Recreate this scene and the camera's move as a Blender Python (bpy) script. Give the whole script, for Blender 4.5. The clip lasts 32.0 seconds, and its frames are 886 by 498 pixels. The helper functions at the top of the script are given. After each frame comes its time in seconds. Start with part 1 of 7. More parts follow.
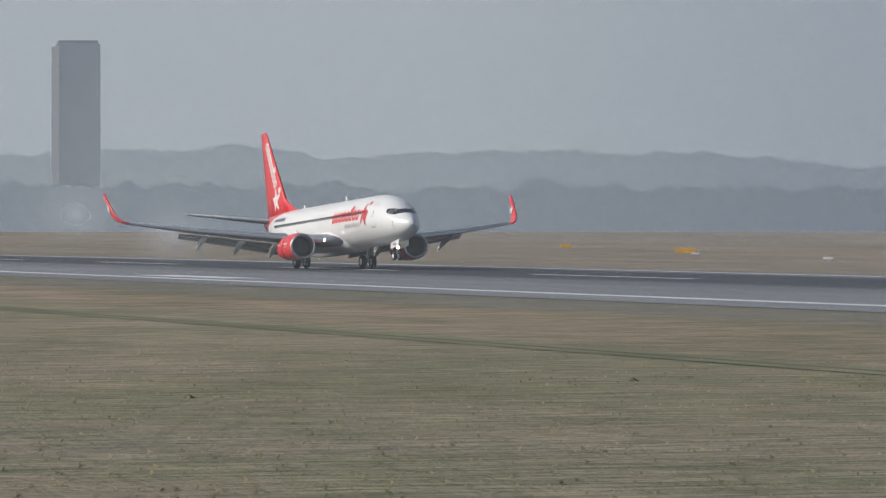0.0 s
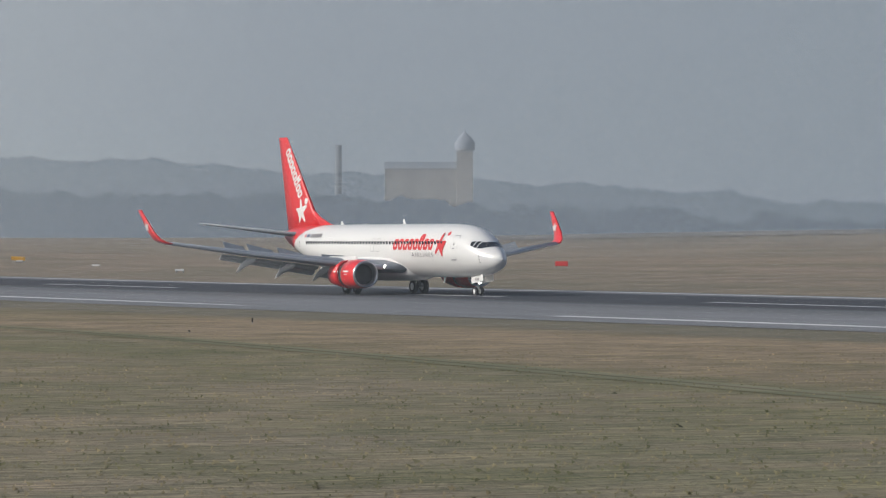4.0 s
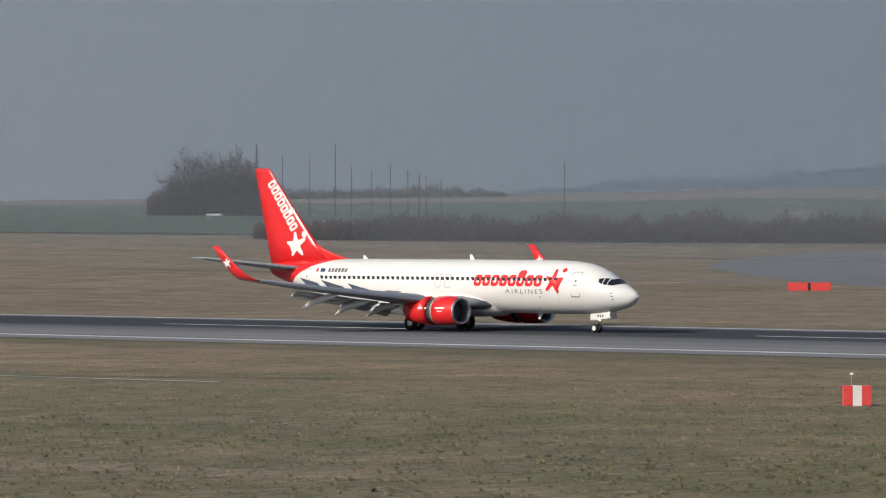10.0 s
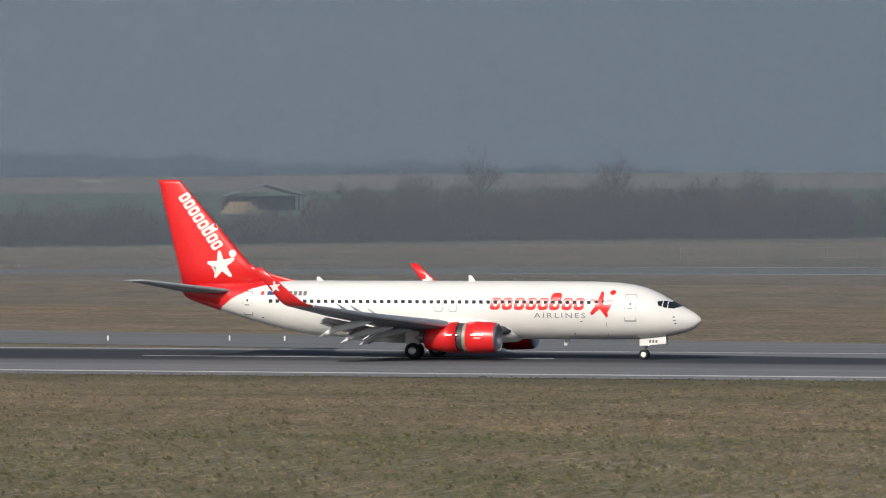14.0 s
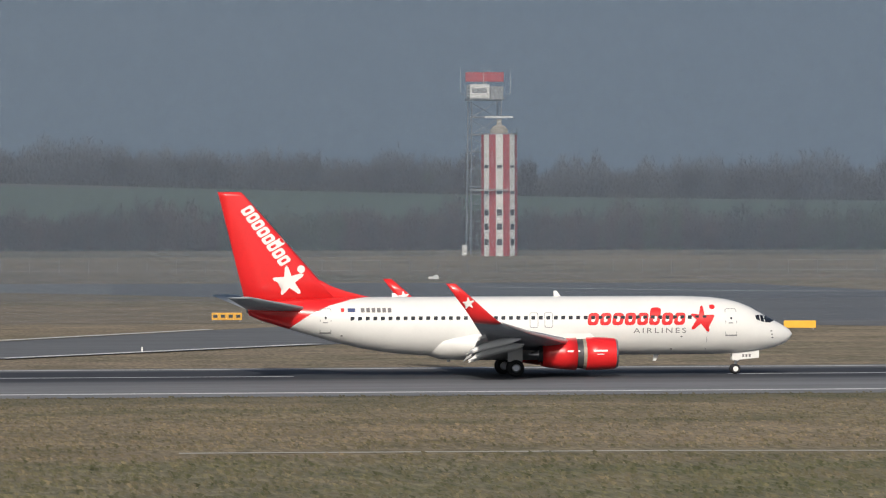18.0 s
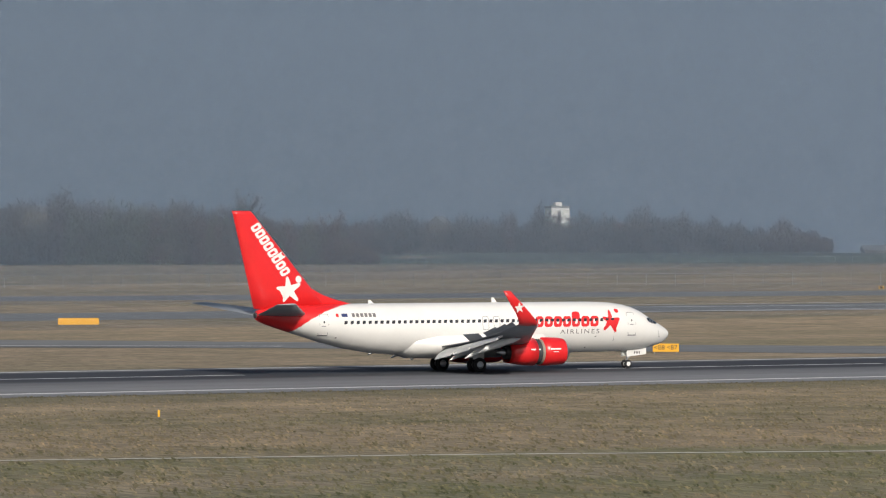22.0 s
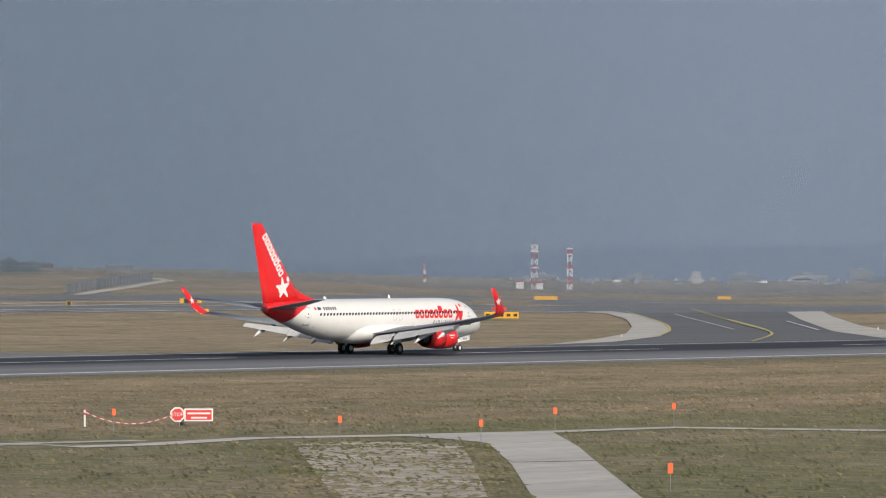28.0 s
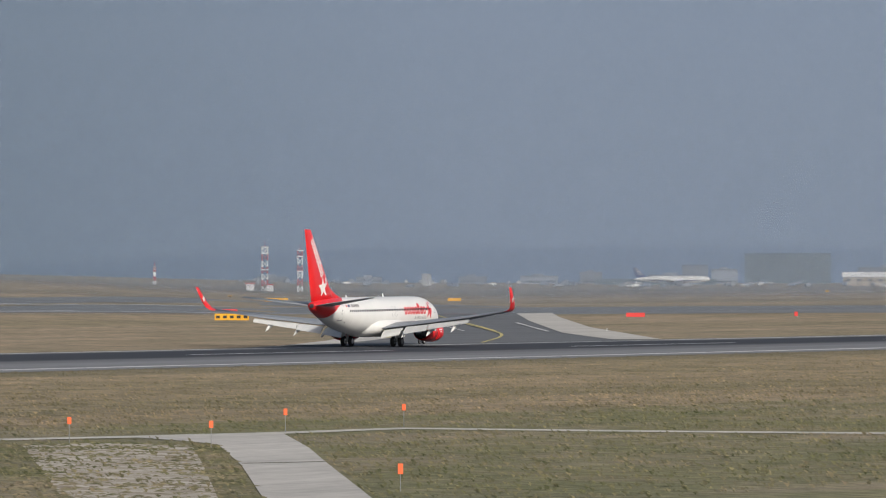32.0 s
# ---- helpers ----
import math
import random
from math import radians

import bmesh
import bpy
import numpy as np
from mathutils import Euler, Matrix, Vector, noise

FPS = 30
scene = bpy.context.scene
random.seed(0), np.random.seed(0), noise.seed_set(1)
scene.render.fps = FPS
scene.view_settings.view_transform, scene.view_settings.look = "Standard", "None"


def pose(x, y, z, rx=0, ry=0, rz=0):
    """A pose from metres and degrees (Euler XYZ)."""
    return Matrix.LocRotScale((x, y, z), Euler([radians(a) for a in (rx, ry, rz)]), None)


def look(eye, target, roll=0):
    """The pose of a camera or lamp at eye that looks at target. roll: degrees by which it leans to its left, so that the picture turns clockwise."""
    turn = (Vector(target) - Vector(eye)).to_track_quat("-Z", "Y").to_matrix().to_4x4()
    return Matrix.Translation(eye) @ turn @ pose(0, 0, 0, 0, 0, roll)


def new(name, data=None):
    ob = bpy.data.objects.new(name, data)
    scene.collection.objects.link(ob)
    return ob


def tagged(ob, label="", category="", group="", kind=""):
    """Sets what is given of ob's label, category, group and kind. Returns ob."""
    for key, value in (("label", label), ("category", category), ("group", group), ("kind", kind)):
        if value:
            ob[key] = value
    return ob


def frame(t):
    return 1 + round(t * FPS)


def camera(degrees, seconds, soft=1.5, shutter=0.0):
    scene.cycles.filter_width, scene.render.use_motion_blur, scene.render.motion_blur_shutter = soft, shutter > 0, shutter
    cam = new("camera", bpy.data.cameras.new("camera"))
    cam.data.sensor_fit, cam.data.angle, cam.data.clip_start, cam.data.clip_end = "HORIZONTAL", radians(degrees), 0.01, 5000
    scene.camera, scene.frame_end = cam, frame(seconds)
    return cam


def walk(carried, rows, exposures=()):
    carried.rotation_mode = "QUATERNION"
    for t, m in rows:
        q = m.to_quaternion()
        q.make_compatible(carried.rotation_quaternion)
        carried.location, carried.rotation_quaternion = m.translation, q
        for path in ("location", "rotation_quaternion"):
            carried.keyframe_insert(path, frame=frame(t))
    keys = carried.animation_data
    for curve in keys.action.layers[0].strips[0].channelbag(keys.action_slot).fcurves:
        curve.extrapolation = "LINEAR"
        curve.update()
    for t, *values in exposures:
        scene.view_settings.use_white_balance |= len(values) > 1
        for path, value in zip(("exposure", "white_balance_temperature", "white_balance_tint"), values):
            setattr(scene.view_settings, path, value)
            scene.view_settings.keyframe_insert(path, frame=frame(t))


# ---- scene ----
cam = camera(11.935, 32.0, 1.15)
walk(cam, [
    (0.0, pose(-374.27, -109.53, 3.00, 89.8510, -0.000, 70.2335)),
    (0.5, pose(-356.41, -111.80, 3.15, 89.8418, -0.000, 69.5421)),
    (1.0, pose(-338.55, -113.99, 3.29, 89.8341, -0.000, 68.8242)),
    (1.5, pose(-320.71, -116.30, 3.43, 89.8337, -0.000, 67.9464)),
    (2.0, pose(-303.04, -119.42, 3.58, 89.8394, -0.000, 66.6258)),
    (2.5, pose(-285.67, -123.90, 3.73, 89.8520, -0.000, 65.5257)),
    (3.0, pose(-268.67, -129.69, 3.90, 89.8674, -0.000, 64.9345)),
    (3.5, pose(-252.00, -136.43, 4.07, 89.8786, -0.000, 64.1660)),
    (4.0, pose(-235.58, -143.77, 4.25, 89.8860, -0.000, 63.1395)),
    (4.5, pose(-219.25, -151.35, 4.43, 89.8901, -0.000, 61.9520)),
    (5.0, pose(-202.91, -158.90, 4.63, 89.8906, -0.000, 60.7316)),
    (5.5, pose(-186.61, -166.52, 4.85, 89.8871, -0.000, 59.5274)),
    (6.0, pose(-170.50, -174.53, 5.10, 89.8792, -0.000, 58.2615)),
    (6.5, pose(-154.68, -183.08, 5.39, 89.8638, -0.000, 56.5597)),
    (7.0, pose(-139.11, -192.10, 5.73, 89.8417, -0.000, 54.7277)),
    (7.5, pose(-123.70, -201.33, 6.08, 89.8160, -0.001, 52.9956)),
    (8.0, pose(-108.51, -210.33, 6.44, 89.7908, -0.001, 51.0768)),
    (8.5, pose(-93.90, -218.79, 6.79, 89.7714, -0.001, 48.9206)),
    (9.0, pose(-80.27, -226.74, 7.10, 89.7569, -0.000, 46.5120)),
    (9.5, pose(-67.71, -234.49, 7.39, 89.7436, 0.001, 44.0608)),
    (10.0, pose(-56.09, -242.43, 7.68, 89.7326, 0.002, 41.4098)),
    (10.5, pose(-45.60, -250.72, 7.95, 89.7286, 0.003, 38.5759)),
    (11.0, pose(-36.85, -259.10, 8.20, 89.7257, 0.005, 35.7361)),
    (11.5, pose(-30.35, -266.99, 8.42, 89.7147, 0.008, 32.7665)),
    (12.0, pose(-25.91, -273.70, 8.60, 89.7047, 0.011, 29.5778)),
    (12.5, pose(-23.02, -278.76, 8.74, 89.7015, 0.015, 25.9990)),
    (13.0, pose(-21.34, -282.02, 8.85, 89.7034, 0.020, 22.3829)),
    (13.5, pose(-20.48, -283.74, 8.92, 89.7157, 0.027, 18.9644)),
    (14.0, pose(-19.79, -284.49, 8.96, 89.7366, 0.036, 15.3615)),
    (14.5, pose(-18.74, -284.82, 8.99, 89.7667, 0.047, 12.2252)),
    (15.0, pose(-17.19, -284.96, 9.00, 89.8007, 0.058, 9.3903)),
    (15.5, pose(-15.03, -285.00, 9.00, 89.8293, 0.070, 6.4946)),
    (16.0, pose(-11.86, -285.00, 9.00, 89.8536, 0.083, 3.6839)),
    (16.5, pose(-7.90, -285.00, 9.00, 89.8727, 0.094, 0.9551)),
    (17.0, pose(-4.19, -285.00, 9.01, 89.8881, 0.104, -1.8352)),
    (17.5, pose(-1.70, -285.00, 9.02, 89.9026, 0.113, -4.8286)),
    (18.0, pose(-0.47, -285.00, 9.03, 89.9193, 0.120, -8.1258)),
    (18.5, pose(-0.06, -285.00, 9.03, 89.9378, 0.125, -11.3944)),
    (19.0, pose(-0.00, -285.00, 9.04, 89.9599, 0.130, -14.4542)),
    (19.5, pose(0.00, -285.00, 9.04, 89.9882, 0.134, -17.4993)),
    (20.0, pose(0.00, -285.00, 9.03, 90.0191, 0.138, -20.6337)),
    (20.5, pose(0.00, -285.00, 9.02, 90.0522, 0.140, -23.6647)),
    (21.0, pose(0.00, -285.00, 9.00, 90.0818, 0.142, -25.9855)),
    (21.5, pose(0.00, -285.00, 8.97, 90.0978, 0.142, -28.0935)),
    (22.0, pose(0.00, -285.00, 8.93, 90.1126, 0.141, -30.4606)),
    (22.5, pose(0.00, -285.00, 8.89, 90.1395, 0.138, -32.8034)),
    (23.0, pose(0.00, -285.00, 8.84, 90.1653, 0.134, -35.0437)),
    (23.5, pose(0.00, -285.00, 8.80, 90.1798, 0.128, -36.8782)),
    (24.0, pose(0.00, -285.00, 8.75, 90.1889, 0.120, -37.8681)),
    (24.5, pose(0.00, -285.00, 8.70, 90.1944, 0.109, -38.9039)),
    (25.0, pose(0.00, -285.00, 8.65, 90.2012, 0.094, -40.3861)),
    (25.5, pose(0.00, -285.00, 8.60, 90.2161, 0.077, -41.9754)),
    (26.0, pose(0.00, -285.00, 8.55, 90.2311, 0.058, -43.2875)),
    (26.5, pose(0.00, -285.00, 8.51, 90.2400, 0.040, -44.4614)),
    (27.0, pose(0.00, -285.00, 8.47, 90.2446, 0.024, -45.2998)),
    (27.5, pose(0.00, -285.00, 8.43, 90.2466, 0.010, -45.8430)),
    (28.0, pose(0.00, -285.00, 8.40, 90.2477, -0.000, -46.2550)),
    (28.5, pose(0.00, -285.00, 8.38, 90.2497, -0.006, -46.6965)),
    (29.0, pose(0.00, -285.00, 8.37, 90.2527, -0.008, -47.1965)),
    (29.5, pose(0.00, -285.00, 8.36, 90.2582, -0.009, -47.6946)),
    (30.0, pose(0.00, -285.00, 8.35, 90.2641, -0.007, -48.1906)),
    (30.5, pose(0.00, -285.00, 8.35, 90.2680, -0.005, -48.7146)),
    (31.0, pose(0.00, -285.00, 8.35, 90.2708, -0.003, -49.2011)),
    (31.5, pose(0.00, -285.00, 8.35, 90.2733, -0.001, -49.5706)),
    (32.0, pose(0.00, -285.00, 8.35, 90.2757, -0.000, -49.9000)),
], [(0.0, 0.12, 6080, 10), (3.0, 0.10, 6120, 10), (8.0, 0.02, 6300, 10), (14.0, 0.0, 6420, 10), (22.0, 0.0, 6450, 10), (32.0, 0.03, 6400, 10)])

# ---- world and sun ----
SUN_DIR = Vector((-0.20, -0.85, 0.49)).normalized()
world = bpy.data.worlds.new("world")
scene.world = world
world.use_nodes = True
wt = world.node_tree
sky = wt.nodes.new("ShaderNodeTexSky")
sky.sky_type = "NISHITA"
sky.sun_disc = False
sky.sun_elevation = math.asin(SUN_DIR.z)
sky.sun_rotation = math.atan2(SUN_DIR.x, SUN_DIR.y)
sky.dust_density = 4.0
wt.links.new(sky.outputs[0], wt.nodes["Background"].inputs[0])
wt.nodes["Background"].inputs[1].default_value = 0.085
sun_data = bpy.data.lights.new("sun", "SUN")
sun_data.energy = 3.1
sun_data.angle = radians(0.8)
sun_data.color = (1.0, 0.95, 0.87)
sun = new("sun", sun_data)
sun.matrix_world = look(SUN_DIR * 900, (0, 0, 0))
scene.view_settings.exposure = 0.0


# ---- materials ----
def srgb(r, g, b):
    f = lambda c: (c / 12.92 if c <= 0.04045 else ((c + 0.055) / 1.055) ** 2.4)
    return (f(r / 255), f(g / 255), f(b / 255), 1)


def nodes(name):
    m = bpy.data.materials.new(name)
    m.use_nodes = True
    t = m.node_tree
    return m, t, t.nodes["Principled BSDF"]


def link(t, a, b):
    t.links.new(a, b)


def coords(t, scale=(1, 1, 1), kind="Object"):
    c = t.nodes.new("ShaderNodeTexCoord")
    mp = t.nodes.new("ShaderNodeMapping")
    mp.inputs["Scale"].default_value = scale
    link(t, c.outputs[kind], mp.inputs[0])
    return mp.outputs[0]


def noise_tex(t, vec, scale, detail=4.0, rough=0.6):
    n = t.nodes.new("ShaderNodeTexNoise")
    n.inputs["Scale"].default_value = scale
    n.inputs["Detail"].default_value = detail
    n.inputs["Roughness"].default_value = rough
    link(t, vec, n.inputs["Vector"])
    return n.outputs["Fac"]


def ramp_node(t, fac, stops):
    r = t.nodes.new("ShaderNodeValToRGB")
    e = r.color_ramp.elements
    while len(e) < len(stops):
        e.new(0.5)
    for el, (p, c) in zip(e, stops):
        el.position = p
        el.color = c if len(c) == 4 else (*c, 1)
    link(t, fac, r.inputs[0])
    return r.outputs[0]


def mixed(t, fac, a, b, mode="MIX"):
    m = t.nodes.new("ShaderNodeMix")
    m.data_type = "RGBA"
    m.blend_type = mode
    for key, v in ((0, fac), (6, a), (7, b)):
        if hasattr(v, "links"):
            link(t, v, m.inputs[key])
        else:
            m.inputs[key].default_value = v
    return m.outputs[2]


def maths(t, op, a, b=0.0, clamp=False):
    m = t.nodes.new("ShaderNodeMath")
    m.operation = op
    m.use_clamp = clamp
    for i, v in enumerate((a, b)):
        if hasattr(v, "links"):
            link(t, v, m.inputs[i])
        else:
            m.inputs[i].default_value = v
    return m.outputs[0]


def bump(t, p, height, strength=0.3, distance=0.02):
    b = t.nodes.new("ShaderNodeBump")
    b.inputs["Strength"].default_value = strength
    b.inputs["Distance"].default_value = distance
    link(t, height, b.inputs["Height"])
    link(t, b.outputs[0], p.inputs["Normal"])


def plain(name, color, rough=0.5, metal=0.0, scale=3.0, vary=0.12, coat=0.0):
    """Paint, metal or plastic with faint unevenness at two scales."""
    m, t, p = nodes(name)
    v = coords(t)
    c = (*color[:3], 1)
    lo = tuple(x * (1 - vary) for x in c[:3]) + (1,)
    hi = tuple(min(1, x * (1 + vary)) for x in c[:3]) + (1,)
    a = noise_tex(t, v, scale, 5)
    b = noise_tex(t, v, scale * 11, 3)
    f = maths(t, "ADD", maths(t, "MULTIPLY", a, 0.7), maths(t, "MULTIPLY", b, 0.3))
    link(t, ramp_node(t, f, [(0.3, lo), (0.7, hi)]), p.inputs["Base Color"])
    p.inputs["Roughness"].default_value = rough
    p.inputs["Metallic"].default_value = metal
    p.inputs["Coat Weight"].default_value = coat
    return m


def glow(name, color, strength=1.0):
    m, t, p = nodes(name)
    p.inputs["Base Color"].default_value = (*color[:3], 1)
    p.inputs["Emission Color"].default_value = (*color[:3], 1)
    p.inputs["Emission Strength"].default_value = strength
    return m


def grass_material(name="dry_grass", tuft=False):
    m, t, p = nodes(name)
    pos = coords(t)
    base = ramp_node(t, noise_tex(t, coords(t, (0.010, 0.045, 1)), 1.0, 5, 0.6), [
        (0.28, (0.205, 0.200, 0.142)), (0.44, (0.262, 0.236, 0.174)), (0.56, (0.300, 0.258, 0.196)), (0.74, (0.345, 0.300, 0.232))])
    blotch = ramp_node(t, noise_tex(t, coords(t, (0.16, 0.13, 1)), 1.0, 5, 0.68), [
        (0.32, (0.66, 0.70, 0.62)), (0.50, (0.95, 0.95, 0.94)), (0.68, (1.25, 1.19, 1.10))])
    col = mixed(t, 0.9, base, blotch, "MULTIPLY")
    tufts = ramp_node(t, noise_tex(t, coords(t, (0.75, 0.6, 1)), 1.0, 5, 0.72), [
        (0.34, (0.66, 0.68, 0.64)), (0.50, (0.97, 0.97, 0.96)), (0.68, (1.28, 1.24, 1.16))])
    col = mixed(t, 0.55, col, tufts, "MULTIPLY")
    fine = ramp_node(t, noise_tex(t, coords(t), 3.0, 3, 0.7), [(0.3, (0.80, 0.80, 0.78)), (0.7, (1.18, 1.16, 1.13))])
    col = mixed(t, 0.5, col, fine, "MULTIPLY")
    clump = ramp_node(t, noise_tex(t, coords(t, (2.8, 0.40, 1)), 1.0, 4, 0.62), [(0.34, (0.62, 0.64, 0.58)), (0.50, (0.98, 0.98, 0.97)), (0.66, (1.42, 1.36, 1.24))])
    col = mixed(t, 0.85, col, clump, "MULTIPLY")
    # greener sward in patches and beside the runway
    sep = t.nodes.new("ShaderNodeSeparateXYZ")
    link(t, pos, sep.inputs[0])
    wob = maths(t, "MULTIPLY", maths(t, "SUBTRACT", noise_tex(t, coords(t, (0.02, 0.05, 1)), 1.0, 4), 0.5), 12.0)
    yy = maths(t, "ADD", sep.outputs[1], wob)
    edge = maths(t, "SUBTRACT", maths(t, "MULTIPLY", sep.outputs[0], -0.09), 109.0)
    near = maths(t, "MULTIPLY", maths(t, "SUBTRACT", maths(t, "ADD", edge, 1.0), yy), 0.25, True)
    patch = ramp_node(t, noise_tex(t, coords(t, (0.05, 0.07, 1)), 1.0, 6, 0.7), [(0.38, (0.05, 0.05, 0.05)), (0.58, (1, 1, 1))])
    gm = maths(t, "MULTIPLY", near, patch, True)
    rightw = maths(t, "MULTIPLY", maths(t, "SUBTRACT", sep.outputs[0], 90.0), 0.02, True)
    gm = maths(t, "MULTIPLY", gm, maths(t, "ADD", 0.75, maths(t, "MULTIPLY", rightw, 0.5)), True)
    col = mixed(t, maths(t, "MULTIPLY", gm, 0.72), col, mixed(t, 1.0, clump, (0.180, 0.184, 0.096, 1), "MULTIPLY"))
    # dark turf along the runway, then a band of straw up to the mown edge
    verge = maths(t, "MULTIPLY", maths(t, "ADD", yy, 52.0), 0.16, True)
    verge = maths(t, "MULTIPLY", verge, maths(t, "LESS_THAN", sep.outputs[1], 0.0))
    col = mixed(t, maths(t, "MULTIPLY", verge, 0.55), col, (0.135, 0.128, 0.082, 1))
    straw = maths(t, "MULTIPLY", maths(t, "SUBTRACT", 1.0, near), maths(t, "SUBTRACT", 1.0, verge))
    straw = maths(t, "MULTIPLY", straw, maths(t, "LESS_THAN", sep.outputs[1], 0.0))
    col = mixed(t, straw, col, mixed(t, 1.0, col, (1.03, 0.985, 0.94, 1), "MULTIPLY"))
    # brown worn spots in the sward
    worn = ramp_node(t, noise_tex(t, coords(t, (0.22, 0.10, 1), "Object"), 1.0, 5, 0.7), [(0.50, (0, 0, 0)), (0.64, (1, 1, 1))])
    col = mixed(t, maths(t, "MULTIPLY", worn, 0.5), col, (0.285, 0.230, 0.160, 1))
    # the western end is darker turf, the eastern end paler straw
    west = maths(t, "MULTIPLY", maths(t, "ADD", sep.outputs[0], 450.0), 1 / 750, True)
    col = mixed(t, 1.0, col, ramp_node(t, west, [(0.0, (0.91, 0.92, 0.99)), (0.5, (0.79, 0.80, 0.82)), (0.72, (0.97, 0.985, 1.03)), (0.92, (1.12, 1.115, 1.12))]), "MULTIPLY")
    far = maths(t, "GREATER_THAN", sep.outputs[1], 0.0)
    col = mixed(t, far, col, mixed(t, 1.0, col, (0.99, 0.95, 0.96, 1), "MULTIPLY"))
    if tuft:
        geo = t.nodes.new("ShaderNodeNewGeometry")
        col = mixed(t, 1.0, col, ramp_node(t, geo.outputs["Random Per Island"], [(0.0, (0.78, 0.82, 0.70)), (0.35, (0.98, 1.01, 0.90)), (0.7, (1.13, 1.09, 1.03)), (1.0, (1.40, 1.31, 1.19))]), "MULTIPLY")
    link(t, col, p.inputs["Base Color"])
    p.inputs["Roughness"].default_value = 0.95
    p.inputs["Specular IOR Level"].default_value = 0.1
    if tuft:
        up = t.nodes.new("ShaderNodeCombineXYZ")
        up.inputs[2].default_value = 1.0
        link(t, up.outputs[0], p.inputs["Normal"])
        tr = t.nodes.new("ShaderNodeBsdfTranslucent")
        link(t, col, tr.inputs["Color"])
        mx = t.nodes.new("ShaderNodeMixShader")
        mx.inputs[0].default_value = 0.08
        link(t, p.outputs[0], mx.inputs[1])
        link(t, tr.outputs[0], mx.inputs[2])
        link(t, mx.outputs[0], t.nodes["Material Output"].inputs["Surface"])
    else:
        bump(t, p, noise_tex(t, coords(t), 1.3, 5, 0.7), 0.7, 0.2)
    return m


def asphalt_material(name, c, dark=(0.3, 0.3, 0.3), rubber=False):
    m, t, p = nodes(name)
    pos = coords(t)
    a = noise_tex(t, coords(t, (0.02, 0.25, 1)), 1.0, 6, 0.6)
    b = noise_tex(t, coords(t, (0.6, 1.5, 1)), 1.0, 5, 0.6)
    col = ramp_node(t, a, [(0.3, tuple(x * 0.82 for x in c)), (0.7, tuple(x * 1.15 for x in c))])
    col = mixed(t, 0.6, col, ramp_node(t, b, [(0.3, (0.75, 0.75, 0.75)), (0.7, (1.15, 1.15, 1.15))]), "MULTIPLY")
    if rubber:
        sep = t.nodes.new("ShaderNodeSeparateXYZ")
        link(t, pos, sep.inputs[0])
        y = maths(t, "ADD", sep.outputs[1], maths(t, "MULTIPLY", maths(t, "SUBTRACT", a, 0.5), 9.0))
        d = maths(t, "ABSOLUTE", maths(t, "SUBTRACT", y, 3.0))
        f = maths(t, "SUBTRACT", 1.0, maths(t, "MULTIPLY", maths(t, "SUBTRACT", d, 9.0), 0.2, True), True)
        col = mixed(t, maths(t, "MULTIPLY", f, 0.95), col, (0.036, 0.040, 0.050, 1))
        d2 = maths(t, "ABSOLUTE", maths(t, "SUBTRACT", y, -9.0))
        f2 = maths(t, "SUBTRACT", 1.0, maths(t, "MULTIPLY", maths(t, "SUBTRACT", d2, 5.0), 0.2, True), True)
        col = mixed(t, maths(t, "MULTIPLY", f2, 0.35), col, (0.05, 0.052, 0.058, 1))
    link(t, col, p.inputs["Base Color"])
    p.inputs["Roughness"].default_value = 0.85
    p.inputs["Specular IOR Level"].default_value = 0.25
    bump(t, p, noise_tex(t, coords(t), 4.0, 4), 0.3, 0.01)
    return m


def patchy(name, c1, c2, scale=(0.05, 0.05, 0.05), rough=0.9):
    m, t, p = nodes(name)
    f = noise_tex(t, coords(t, scale), 1.0, 6, 0.65)
    f2 = noise_tex(t, coords(t, tuple(s * 9 for s in scale)), 1.0, 4, 0.6)
    fac = maths(t, "ADD", maths(t, "MULTIPLY", f, 0.65), maths(t, "MULTIPLY", f2, 0.35))
    link(t, ramp_node(t, fac, [(0.36, c1), (0.64, c2)]), p.inputs["Base Color"])
    p.inputs["Roughness"].default_value = rough
    p.inputs["Specular IOR Level"].default_value = 0.15
    bump(t, p, f2, 0.4, 0.05)
    return m


def bark_twigs(name, c1, c2):
    """Fine twigs: half the light passes between and through them."""
    m, t, p = nodes(name)
    oi = t.nodes.new("ShaderNodeObjectInfo")
    f = noise_tex(t, coords(t), 0.25, 4)
    fac = maths(t, "ADD", maths(t, "MULTIPLY", f, 0.6), maths(t, "MULTIPLY", oi.outputs["Random"], 0.4))
    col = ramp_node(t, fac, [(0.25, c1), (0.75, c2)])
    link(t, col, p.inputs["Base Color"])
    p.inputs["Roughness"].default_value = 1.0
    p.inputs["Specular IOR Level"].default_value = 0.0
    tr = t.nodes.new("ShaderNodeBsdfTranslucent")
    link(t, col, tr.inputs["Color"])
    mx = t.nodes.new("ShaderNodeMixShader")
    mx.inputs[0].default_value = 0.5
    link(t, p.outputs[0], mx.inputs[1])
    link(t, tr.outputs[0], mx.inputs[2])
    link(t, mx.outputs[0], t.nodes["Material Output"].inputs["Surface"])
    return m


